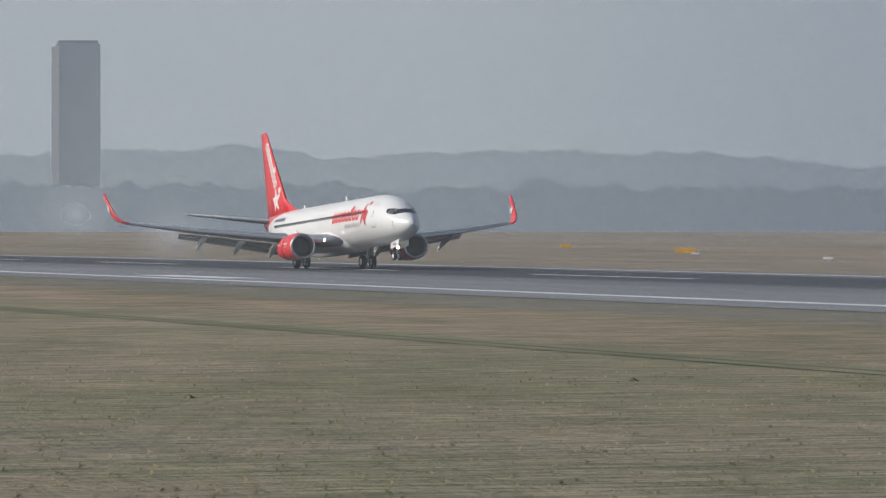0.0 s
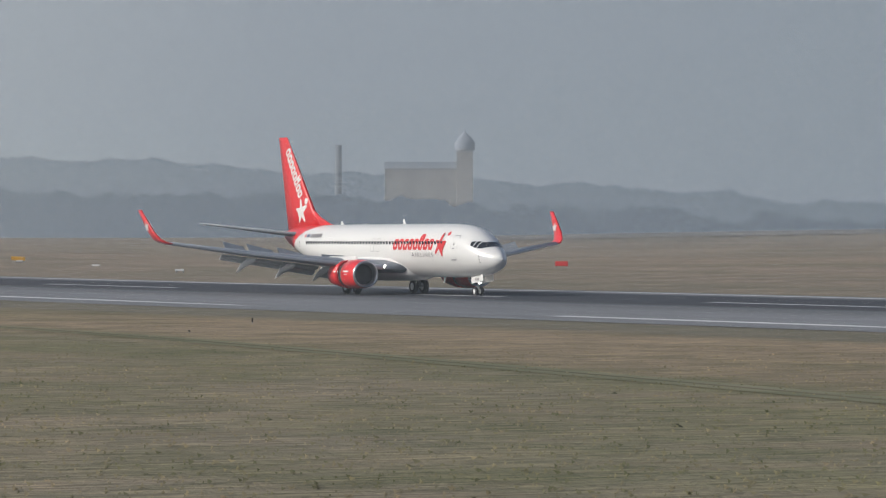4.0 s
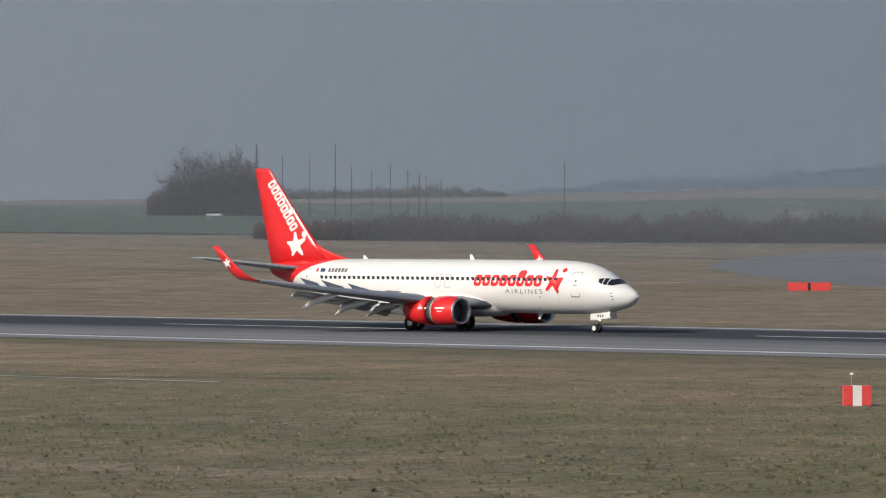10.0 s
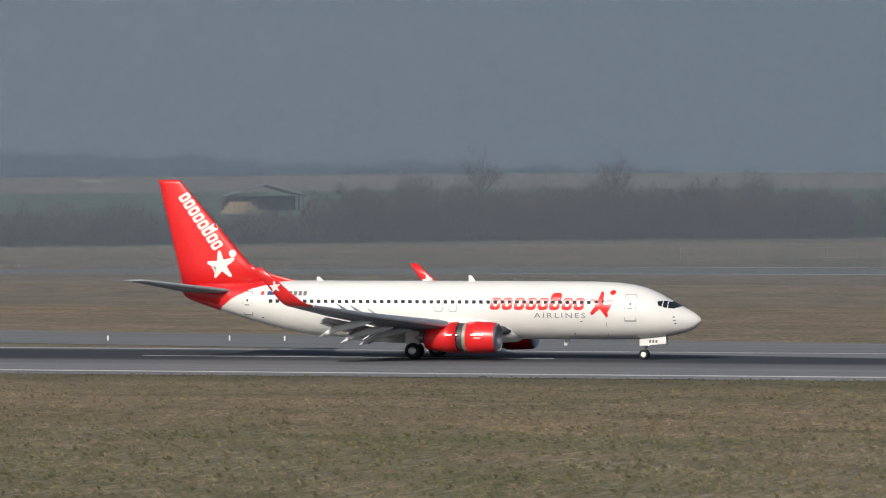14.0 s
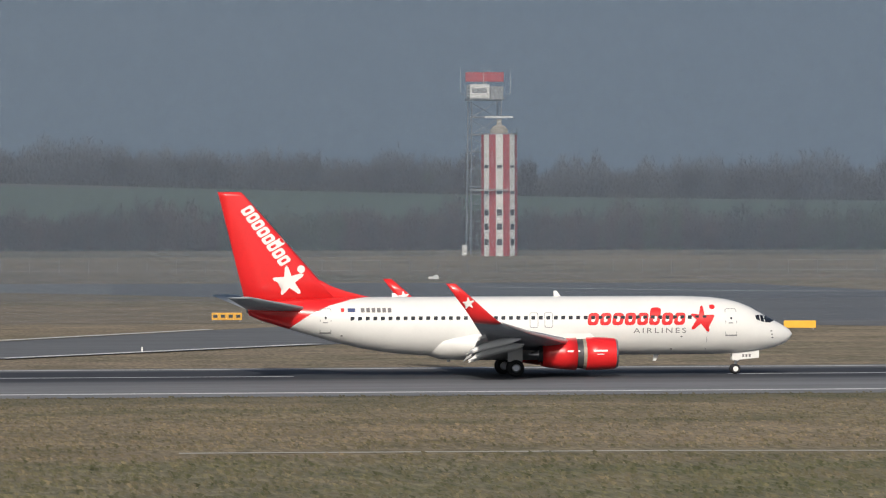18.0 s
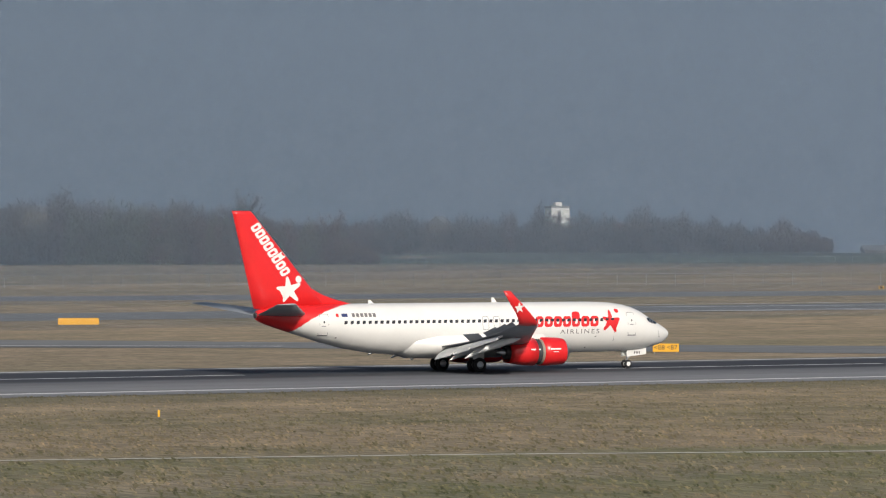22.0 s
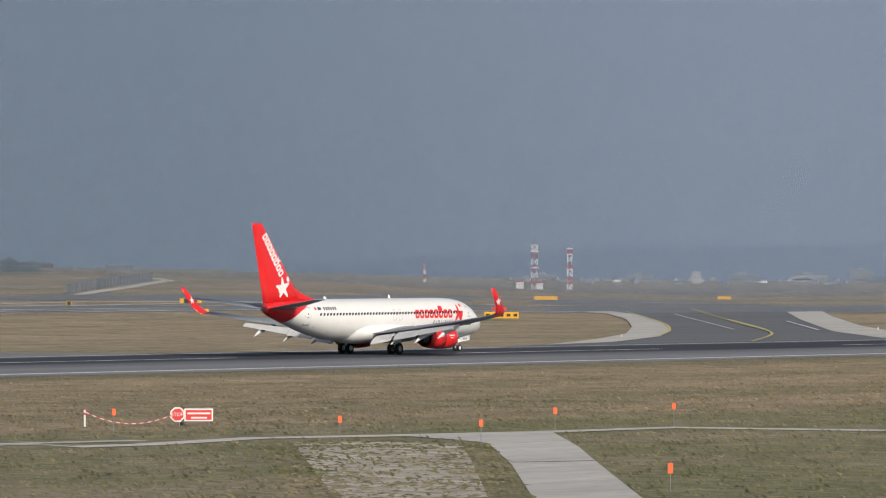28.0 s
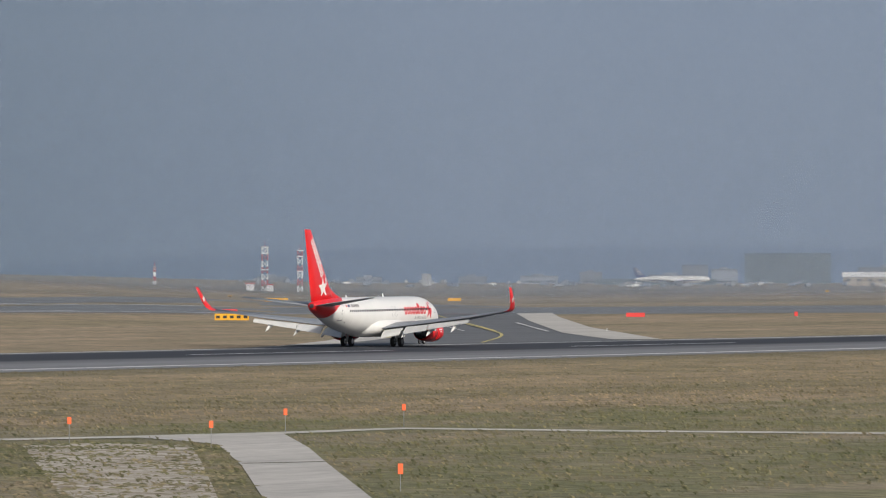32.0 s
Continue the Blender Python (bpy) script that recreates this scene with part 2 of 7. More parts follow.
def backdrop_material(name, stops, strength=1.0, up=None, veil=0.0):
    """Distance with haze painted in as glowing colour, set by compass direction round the field."""
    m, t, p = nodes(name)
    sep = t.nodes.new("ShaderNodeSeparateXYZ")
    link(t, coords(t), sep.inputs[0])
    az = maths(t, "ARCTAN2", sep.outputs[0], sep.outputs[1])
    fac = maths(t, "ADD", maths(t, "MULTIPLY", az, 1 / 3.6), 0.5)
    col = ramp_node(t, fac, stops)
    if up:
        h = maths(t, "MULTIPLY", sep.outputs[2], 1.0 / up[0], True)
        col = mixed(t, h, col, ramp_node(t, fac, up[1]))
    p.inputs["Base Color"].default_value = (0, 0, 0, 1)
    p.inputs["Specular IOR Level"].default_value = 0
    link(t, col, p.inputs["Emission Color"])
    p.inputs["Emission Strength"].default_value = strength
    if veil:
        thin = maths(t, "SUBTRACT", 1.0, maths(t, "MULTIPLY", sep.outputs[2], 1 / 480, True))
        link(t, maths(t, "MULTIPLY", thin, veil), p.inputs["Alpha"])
    return m


M_GRASS = grass_material()
M_TUFT = grass_material("grass_tufts", True)
M_RUNWAY = asphalt_material("runway_asphalt", (0.21, 0.215, 0.225), rubber=True)
M_TAXI = asphalt_material("taxiway_asphalt", (0.19, 0.198, 0.206))
M_TAXI_DARK = asphalt_material("dark_asphalt", (0.150, 0.157, 0.166))
M_CONC = asphalt_material("pale_concrete", (0.50, 0.48, 0.445))
M_LINE = patchy("runway_paint", (0.50, 0.50, 0.50), (0.80, 0.80, 0.78), (0.3, 0.6, 1))
M_YLINE = patchy("yellow_paint", (0.44, 0.39, 0.18), (0.60, 0.52, 0.24), (0.3, 0.6, 1))
M_RLINE = patchy("red_paint_ground", (0.40, 0.12, 0.10), (0.55, 0.2, 0.17), (0.3, 0.6, 1))
M_WHITE = plain("white_aircraft_paint", (0.80, 0.79, 0.76), 0.28, 0, 0.6, 0.04, 0.3)
M_RED = plain("red_aircraft_paint", (0.72, 0.020, 0.022), 0.30, 0, 0.8, 0.07, 0.3)
M_FLAP = plain("pale_flap_paint", (0.60, 0.60, 0.59), 0.4, 0, 1.0, 0.08)
M_TAILP = plain("pale_grey_tailplane", (0.29, 0.31, 0.33), 0.4, 0, 1.0, 0.08)
M_GREYP = plain("grey_wing_paint", (0.235, 0.255, 0.285), 0.45, 0, 1.0, 0.10)
M_METAL = plain("bare_metal", (0.55, 0.55, 0.56), 0.32, 0.9, 2.0, 0.08)
M_DARKM = plain("dark_metal", (0.07, 0.07, 0.075), 0.5, 0.3, 2.0, 0.2)
M_GLASS = plain("dark_window_glass", (0.02, 0.023, 0.03), 0.08, 0, 2.0, 0.1)
M_WINDOW = plain("cabin_window", (0.055, 0.06, 0.07), 0.15, 0, 5.0, 0.2)
M_RUBBER = plain("tyre_rubber", (0.022, 0.022, 0.024), 0.8, 0, 6.0, 0.25)
M_LAMP = glow("lit_lamp", (1.0, 0.93, 0.80), 9.0)
M_CASCADE = plain("beige_cascade_metal", (0.34, 0.30, 0.24), 0.5, 0.2, 6.0, 0.3)
M_LETTER = plain("grey_lettering", (0.17, 0.16, 0.165), 0.4)
M_NAVY = plain("navy_mark", (0.03, 0.05, 0.16), 0.4)
M_SEAM = plain("panel_seam", (0.24, 0.24, 0.25), 0.5)


# ---- builders ----
EYE = (0.0, -285.0)
HILL_AZ = (-180, -60, -44, -34, -25, -10, 5, 15, 30, 40, 55, 65, 180)
HILL_UP = (0, 0, 0, 0, 0.3, 0.55, 1.25, 1.3, 1.2, 0.7, 0.3, 0.2, 0.2)


def terrain(x, y):
    """Height of the field: flat round the runway, then a long gentle rise."""
    r = math.hypot(x - EYE[0], y - EYE[1])
    k = min(1.0, max(0.0, (r - 480) / 560))
    k = k * k * (3 - 2 * k)
    az = math.degrees(math.atan2(-x, y - EYE[1]))
    q = float(np.interp(az, (-180, 8, 15, 22, 30, 40, 44, 48, 54, 62, 180), (1, 1, 0.88, 0.68, 0.54, 0.62, 0.72, 0.83, 0.45, 0, 0)))
    k2 = max(0.0, min(0.5, (r - 1040) / 2000))
    u = min(1.0, max(0.0, (r - 1080) / 570))
    ridge = 11.5 * u * u * (3 - 2 * u) * float(np.interp(az, (-31, -26, -17, -8, 2, 6), (0, 0.55, 0.9, 1, 1, 0)))
    v = min(1.0, max(0.0, (r - 1000) / 130))
    ridge += 2.2 * v * v * (3 - 2 * v) * float(np.interp(az, (-42, -39, -30, -28), (0, 1, 1, 0)))
    v = min(1.0, max(0.0, (r - 985) / 170))
    ridge += 3.2 * v * v * (3 - 2 * v) * float(np.interp(az, (34, 38, 50, 56), (0, 1, 1, 0)))
    return ridge + 7.5 * k * (0.12 + 0.88 * q) * float(np.interp(az, (-60, -49.5, -47.3, -45.5, -43.5, -41.5), (0.1, 0.1, 0.25, 0.55, 0.8, 1))) + 45 * float(np.interp(az, HILL_AZ, HILL_UP)) * k2


def mesh_from(name, verts, faces, mats, smooth=False, mat_index=None):
    me = bpy.data.meshes.new(name)
    me.from_pydata(verts, [], faces)
    for m in (mats if isinstance(mats, (list, tuple)) else [mats]):
        me.materials.append(m)
    if mat_index:
        for p, i in zip(me.polygons, mat_index):
            p.material_index = i
    if smooth:
        for p in me.polygons:
            p.use_smooth = True
    return me


def part(name, bm, material, parent=None, label="", smooth=False):
    """One mesh object from a bmesh, under a thing or under a part."""
    me = bpy.data.meshes.new(name)
    bm.normal_update()
    bm.to_mesh(me)
    bm.free()
    for m in (material if isinstance(material, (list, tuple)) else [material]):
        me.materials.append(m)
    if smooth:
        for p in me.polygons:
            p.use_smooth = True
    ob = new(name, me)
    ob.parent = parent
    if label:
        ob["label"] = label
    return ob


def share(name, me, parent, m, label=""):
    ob = new(name, me)
    ob.parent = parent
    ob.matrix_basis = m
    if label:
        ob["label"] = label
    return ob


def thing(name, m, label, category, group="", kind=""):
    ob = new(name)
    ob.empty_display_size = 0.5
    ob.matrix_basis = m
    return tagged(ob, label, category, group, kind)


def box(bm, x0, x1, y0, y1, z0, z1, bevel=0.0):
    r = bmesh.ops.create_cube(bm, size=1.0)
    vs = r["verts"]
    for v in vs:
        v.co = Vector((x0 + (v.co.x + 0.5) * (x1 - x0), y0 + (v.co.y + 0.5) * (y1 - y0), z0 + (v.co.z + 0.5) * (z1 - z0)))
    if bevel:
        es = list({e for v in vs for e in v.link_edges})
        bmesh.ops.bevel(bm, geom=es, offset=bevel, segments=2, affect="EDGES", profile=0.5)
    return bm


def B():
    return bmesh.new()


def rod(bm, a, b, r0, r1=None, n=8, caps=True):
    """A tapered round bar from a to b."""
    a, b = Vector(a), Vector(b)
    r1 = r0 if r1 is None else r1
    d = b - a
    q = d.to_track_quat("Z", "Y")
    ring = []
    for p, r in ((a, r0), (b, r1)):
        ring.append([bm.verts.new(p + q @ Vector((r * math.cos(2 * math.pi * i / n), r * math.sin(2 * math.pi * i / n), 0))) for i in range(n)])
    for i in range(n):
        j = (i + 1) % n
        bm.faces.new((ring[0][i], ring[0][j], ring[1][j], ring[1][i]))
    if caps:
        bm.faces.new(ring[0][::-1])
        bm.faces.new(ring[1])
    return bm


def lathe(bm, profile, axis="X", n=24, centre=(0, 0, 0), close=False):
    """Turned shape: profile of (along, radius) round an axis."""
    rings = []
    for s, r in profile:
        ring = []
        for i in range(n):
            a = 2 * math.pi * i / n
            u, v = r * math.cos(a), r * math.sin(a)
            p = {"X": (s, u, v), "Y": (u, s, v), "Z": (u, v, s)}[axis]
            ring.append(bm.verts.new(Vector(p) + Vector(centre)))
        rings.append(ring)
    for a, b in zip(rings, rings[1:]):
        for i in range(n):
            j = (i + 1) % n
            bm.faces.new((a[i], a[j], b[j], b[i]))
    if close:
        bm.faces.new(rings[0][::-1])
        bm.faces.new(rings[-1])
    bmesh.ops.recalc_face_normals(bm, faces=bm.faces[:])
    return bm


def draped(name, outline, material, dz, step=25.0, label="", category="", kind="structure"):
    """A flat surface laid over the field: its plan outline, cut fine enough to follow the ground."""
    bm = B()
    bm.faces.new([bm.verts.new((x, y, 0)) for x, y in outline])
    xs, ys = [p[0] for p in outline], [p[1] for p in outline]
    for axis, lo, hi in ((0, min(xs), max(xs)), (1, min(ys), max(ys))):
        k = math.floor(lo / step) + 1
        while k * step < hi:
            co = [0, 0, 0]
            no = [0, 0, 0]
            co[axis], no[axis] = k * step, 1
            bmesh.ops.bisect_plane(bm, geom=bm.verts[:] + bm.edges[:] + bm.faces[:], plane_co=co, plane_no=no)
            k += 1
    bmesh.ops.triangulate(bm, faces=bm.faces[:])
    bm.normal_update()
    for f in bm.faces:
        if f.normal.z < 0:
            f.normal_flip()
    for v in bm.verts:
        v.co.z = terrain(v.co.x, v.co.y) + dz
    ob = part(name, bm, material)
    return tagged(ob, label, category, "", kind)


def strip(name, line, half, material, dz, label="", category="", step=15.0):
    """A band of even width along a plan line."""
    left, right = [], []
    for i, (x, y) in enumerate(line):
        a = Vector(line[max(0, i - 1)])
        b = Vector(line[min(len(line) - 1, i + 1)])
        d = (b - a).normalized()
        n = Vector((-d.y, d.x)) * half
        left.append((x + n.x, y + n.y))
        right.append((x - n.x, y - n.y))
    return draped(name, right + left[::-1], material, dz, step, label, category)


def spline_pts(pts, n=8):
    out = []
    for i in range(len(pts) - 1):
        p0, p1, p2, p3 = (Vector(pts[max(0, min(len(pts) - 1, k))]) for k in (i - 1, i, i + 1, i + 2))
        for j in range(n):
            u = j / n
            out.append(tuple(0.5 * (2 * p1 + (p2 - p0) * u + (2 * p0 - 5 * p1 + 4 * p2 - p3) * u * u + (3 * p1 - p0 - 3 * p2 + p3) * u ** 3)))
    out.append(tuple(pts[-1]))
    return out


# ---- ground, runway, taxiways ----
def build_ground():
    radii = [6, 20, 45] + list(range(80, 440, 40)) + list(range(440, 1080, 12)) + [1080 + 90 * i for i in range(37)]
    n = 240
    verts = [(EYE[0], EYE[1], 0)]
    for r in radii:
        for i in range(n):
            a = 2 * math.pi * i / n
            x, y = EYE[0] + r * math.cos(a), EYE[1] + r * math.sin(a)
            verts.append((x, y, terrain(x, y)))
    faces = [(0, 1 + i, 1 + (i + 1) % n) for i in range(n)]
    for k in range(len(radii) - 1):
        o, p = 1 + k * n, 1 + (k + 1) * n
        for i in range(n):
            j = (i + 1) % n
            faces.append((o + i, p + i, p + j, o + j))
    ob = new("ground", mesh_from("ground", verts, faces, M_GRASS, True))
    tagged(ob, "wide airfield of dry brown winter grass with green patches", "ground", "", "structure")


build_ground()
draped("runway", [(-1500, -37.5), (900, -37.5), (900, 19.5), (-1500, 19.5)], M_RUNWAY, 0.03, 40, "long grey asphalt runway with dark rubber streaks", "runway")
draped("edge_line", [(-1500, -32.0), (900, -32.0), (900, -30.5), (-1500, -30.5)], M_LINE, 0.036, 40, "white painted line along the near runway edge", "marking")
draped("edge_line", [(-1500, 16.4), (900, 16.4), (900, 17.3), (-1500, 17.3)], M_LINE, 0.036, 40, "white painted line along the far runway edge", "marking")
for k, x in enumerate(range(-1020, 900, 60)):
    draped("centre_line", [(x, -0.45), (x + 30, -0.45), (x + 30, 0.45), (x, 0.45)], M_LINE, 0.036, 40, "worn white centre line dash on the runway", "marking")
for x, y in ((-800, -20), (-665, -27), (-482, -9), (-410, -9)):
    draped("touchdown_bar", [(x, y - 1.5), (x + 22, y - 1.5), (x + 22, y + 1.5), (x, y + 1.5)], M_LINE, 0.036, 40, "white painted touchdown bar on the runway", "marking")

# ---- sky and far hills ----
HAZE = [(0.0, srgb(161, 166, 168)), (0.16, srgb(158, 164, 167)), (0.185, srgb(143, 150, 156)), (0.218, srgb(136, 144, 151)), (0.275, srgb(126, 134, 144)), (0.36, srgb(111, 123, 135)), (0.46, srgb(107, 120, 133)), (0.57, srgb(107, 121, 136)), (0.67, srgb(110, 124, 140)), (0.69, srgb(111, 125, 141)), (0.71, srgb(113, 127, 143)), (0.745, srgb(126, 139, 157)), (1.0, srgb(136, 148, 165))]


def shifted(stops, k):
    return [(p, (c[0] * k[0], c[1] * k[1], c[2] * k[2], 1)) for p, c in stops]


M_SKY = backdrop_material("hazy_sky", HAZE, 1.0, (260, shifted(HAZE, (1.06, 1.05, 1.05))))


def wall_round(name, radius, low, top, material, label, n=3600, a0=-110, a1=110):
    verts, faces = [], []
    for i in range(n + 1):
        a = radians(a0 + (a1 - a0) * i / n)
        x, y = radius * math.sin(a), radius * math.cos(a)
        verts += [(x, y, low), (x, y, top(math.degrees(-a)) if callable(top) else top)]
    for i in range(n):
        faces.append((2 * i, 2 * i + 2, 2 * i + 3, 2 * i + 1))
    ob = new(name, mesh_from(name, verts, faces, material))
    ob.location = (-60, -240, 0)
    return tagged(ob, label, "backdrop", "", "structure")


wall_round("backdrop", 4350, -40, 1250, M_SKY, "hazy grey-blue winter sky", 180, -180, 180)


def hill_top(base, amp, rough, seed, knots):
    def f(az):
        b = float(np.interp(az, [k[0] for k in knots], [k[1] for k in knots]))
        s = 0
        for o in range(7):
            s += noise.noise(Vector((az * rough * 2 ** o, seed, o * 3.1))) * 0.62 ** o
        return base + b + amp * s
    return f


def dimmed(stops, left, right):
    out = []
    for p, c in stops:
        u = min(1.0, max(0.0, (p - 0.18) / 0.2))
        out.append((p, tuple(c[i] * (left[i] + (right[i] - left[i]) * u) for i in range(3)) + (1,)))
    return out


# haze is painted into these hill and wood colours: sky tone, dimmed, glowing
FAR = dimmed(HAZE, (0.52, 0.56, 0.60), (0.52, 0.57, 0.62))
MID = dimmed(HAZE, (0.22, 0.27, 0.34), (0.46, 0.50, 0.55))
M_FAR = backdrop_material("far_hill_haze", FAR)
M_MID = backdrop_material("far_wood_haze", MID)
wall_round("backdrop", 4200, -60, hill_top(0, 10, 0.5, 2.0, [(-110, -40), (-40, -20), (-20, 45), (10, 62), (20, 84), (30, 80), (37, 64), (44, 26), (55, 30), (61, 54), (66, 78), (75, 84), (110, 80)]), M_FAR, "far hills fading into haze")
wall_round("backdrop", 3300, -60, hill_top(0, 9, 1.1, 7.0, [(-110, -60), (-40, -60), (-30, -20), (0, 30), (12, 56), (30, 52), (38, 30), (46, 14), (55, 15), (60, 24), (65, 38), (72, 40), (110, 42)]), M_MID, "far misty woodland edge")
# low wall glowing in dimmed sky colour paints the haze beyond the apron
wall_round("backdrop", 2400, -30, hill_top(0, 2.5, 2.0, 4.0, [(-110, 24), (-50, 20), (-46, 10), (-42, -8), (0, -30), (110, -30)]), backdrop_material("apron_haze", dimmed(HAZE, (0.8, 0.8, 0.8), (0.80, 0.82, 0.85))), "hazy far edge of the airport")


def haze_sheet_material(name, alpha, west=None, gain=1.75):
    """Haze laid on thin sheets in sky tint: mostly clear, the rest scatters sun and sky evenly; thins out upwards."""
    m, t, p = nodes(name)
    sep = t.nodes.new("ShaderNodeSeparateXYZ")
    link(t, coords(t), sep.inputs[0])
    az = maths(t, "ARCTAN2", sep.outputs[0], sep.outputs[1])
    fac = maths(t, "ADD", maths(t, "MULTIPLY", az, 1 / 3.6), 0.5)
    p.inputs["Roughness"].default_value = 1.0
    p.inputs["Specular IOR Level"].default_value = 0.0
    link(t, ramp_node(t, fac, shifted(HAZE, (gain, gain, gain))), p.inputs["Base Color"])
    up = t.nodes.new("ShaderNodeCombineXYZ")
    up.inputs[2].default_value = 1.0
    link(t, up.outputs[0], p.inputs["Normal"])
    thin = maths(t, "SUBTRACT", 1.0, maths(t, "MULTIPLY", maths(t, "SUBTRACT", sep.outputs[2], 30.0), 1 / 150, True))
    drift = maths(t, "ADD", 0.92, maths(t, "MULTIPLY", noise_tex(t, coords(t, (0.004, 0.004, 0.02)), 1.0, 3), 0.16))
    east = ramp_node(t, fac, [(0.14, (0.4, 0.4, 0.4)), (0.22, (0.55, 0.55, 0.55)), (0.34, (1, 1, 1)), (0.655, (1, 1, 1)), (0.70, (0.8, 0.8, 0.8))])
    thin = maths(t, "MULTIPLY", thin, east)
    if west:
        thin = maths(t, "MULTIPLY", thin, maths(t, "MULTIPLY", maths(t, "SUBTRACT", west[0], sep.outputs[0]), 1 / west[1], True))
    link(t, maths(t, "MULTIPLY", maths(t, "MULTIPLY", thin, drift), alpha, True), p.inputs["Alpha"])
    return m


def haze_sheet(line, material, top):
    """A standing sheet added in place of air haze, along a plan line given from the viewpoint."""
    verts = [(x, y, z) for x, y in line for z in (-8, top)]
    ob = new("mist", mesh_from("mist", verts, [(2 * i, 2 * i + 2, 2 * i + 3, 2 * i + 1) for i in range(len(line) - 1)], material))
    ob.location = (EYE[0], EYE[1], 0)
    tagged(ob, "thin see-through sheet added for haze over the fields", "mist", "", "stuff")


# added sheets veil the distance, the east and the touchdown zone with haze
M_HAZE_SHEET = haze_sheet_material("distance_haze", 0.155)
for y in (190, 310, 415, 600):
    haze_sheet([(-3600 + 180 * i, y - EYE[1]) for i in range(41)], M_HAZE_SHEET, 190)
haze_sheet([(150 + 115 * i, 480 - EYE[1]) for i in range(31)], haze_sheet_material("east_haze", 0.22, (150.0, -350.0)), 190)
haze_sheet([(-2600 + 60 * i, -48 - EYE[1]) for i in range(38)], haze_sheet_material("touchdown_haze", 0.26, (-150.0, 350.0)), 160)
# added see-through wall whose glow pales the hills behind it as haze would
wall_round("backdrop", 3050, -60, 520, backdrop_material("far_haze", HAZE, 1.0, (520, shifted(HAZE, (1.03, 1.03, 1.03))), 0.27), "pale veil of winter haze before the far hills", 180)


# ---- the airliner ----
STATIONS = [  # x, top, bottom, half width
    (19.55, 2.74, 2.66, 0.04), (19.42, 2.98, 2.42, 0.26), (19.10, 3.22, 2.14, 0.52), (18.60, 3.50, 1.90, 0.82), (18.00, 3.80, 1.74, 1.10),
    (17.30, 4.20, 1.60, 1.36), (16.60, 4.60, 1.50, 1.56), (15.80, 4.92, 1.43, 1.70), (15.00, 5.12, 1.39, 1.79), (13.80, 5.28, 1.36, 1.86),
    (12.00, 5.35, 1.35, 1.88), (9.0, 5.36, 1.35, 1.88), (6.0, 5.36, 1.35, 1.88), (3.0, 5.36, 1.35, 1.88), (0.0, 5.36, 1.35, 1.88), (-3.0, 5.36, 1.35, 1.88),
    (-6.0, 5.36, 1.38, 1.88), (-8.0, 5.36, 1.55, 1.85), (-10.0, 5.35, 1.88, 1.74), (-12.0, 5.32, 2.36, 1.54), (-14.0, 5.26, 2.95, 1.24), (-15.5, 5.17, 3.40, 0.98),
    (-16.6, 5.06, 3.74, 0.76), (-17.2, 4.98, 3.98, 0.60), (-17.5, 4.88, 4.14, 0.44), (-17.58, 4.74, 4.28, 0.28)]


def section(x):
    xs = [s[0] for s in STATIONS][::-1]
    return [float(np.interp(x, xs, [s[k] for s in STATIONS][::-1])) for k in (1, 2, 3)]


def hull_y(x, z):
    """Half breadth of the fuselage at a height."""
    t, b, w = section(x)
    u = (z - (t + b) / 2) / ((t - b) / 2)
    return w * math.sqrt(max(0.0, 1 - min(1.0, abs(u)) ** 2.1))


def build_fuselage(parent):
    xs = []
    for a, b in zip(STATIONS, STATIONS[1:]):
        k = 30 if a[0] < -7.5 else 3
        xs += [a[0] + (b[0] - a[0]) * i / k for i in range(k)]
    xs.append(STATIONS[-1][0])
    n = 144
    verts, faces, idx = [], [], []
    for x in xs:
        t, b, w = section(x)
        for i in range(n):
            a = 2 * math.pi * i / n
            verts.append((x, w * math.cos(a), (t + b) / 2 + (t - b) / 2 * math.sin(a)))
    for k in range(len(xs) - 1):
        for i in range(n):
            j = (i + 1) % n
            faces.append((k * n + i, (k + 1) * n + i, (k + 1) * n + j, k * n + j))
            x = (xs[k] + xs[k + 1]) / 2
            z = sum(verts[v][2] for v in faces[-1]) / 4
            edge = float(np.interp(z, [3.0, 3.6, 4.2, 4.8, 5.2, 5.4], [-15.1, -14.4, -13.5, -12.2, -10.7, -9.4]))
            idx.append(1 if x < edge else 0)
    faces.append(tuple(range(n))[::-1])
    idx.append(0)
    faces.append(tuple((len(xs) - 1) * n + i for i in range(n)))
    idx.append(1)
    ob = new("fuselage", mesh_from("fuselage", verts, faces, [M_WHITE, M_RED], True, idx))
    ob.parent = parent
    ob["label"] = "white fuselage with red tail end"
    return ob


def slab(bm, stations, prof):
    """A wing-like solid through sections: (origin, chord direction, up direction, chord, thickness)."""
    rings = []
    for o, cd, ud, c, th in stations:
        o, cd, ud = Vector(o), Vector(cd), Vector(ud)
        rings.append([bm.verts.new(o + cd * (u * c) + ud * (v * th)) for u, v in prof])
    n = len(prof)
    for a, b in zip(rings, rings[1:]):
        for i in range(n):
            j = (i + 1) % n
            bm.faces.new((a[i], a[j], b[j], b[i]))
    bm.faces.new(rings[0][::-1])
    bm.faces.new(rings[-1])
    bmesh.ops.recalc_face_normals(bm, faces=bm.faces[:])
    return bm


FOIL = [(0, 0), (0.02, 0.32), (0.08, 0.55), (0.2, 0.75), (0.4, 0.78), (0.65, 0.5), (1.0, 0.03), (1.0, -0.03), (0.65, -0.25), (0.4, -0.42), (0.2, -0.45), (0.08, -0.36), (0.02, -0.22)]
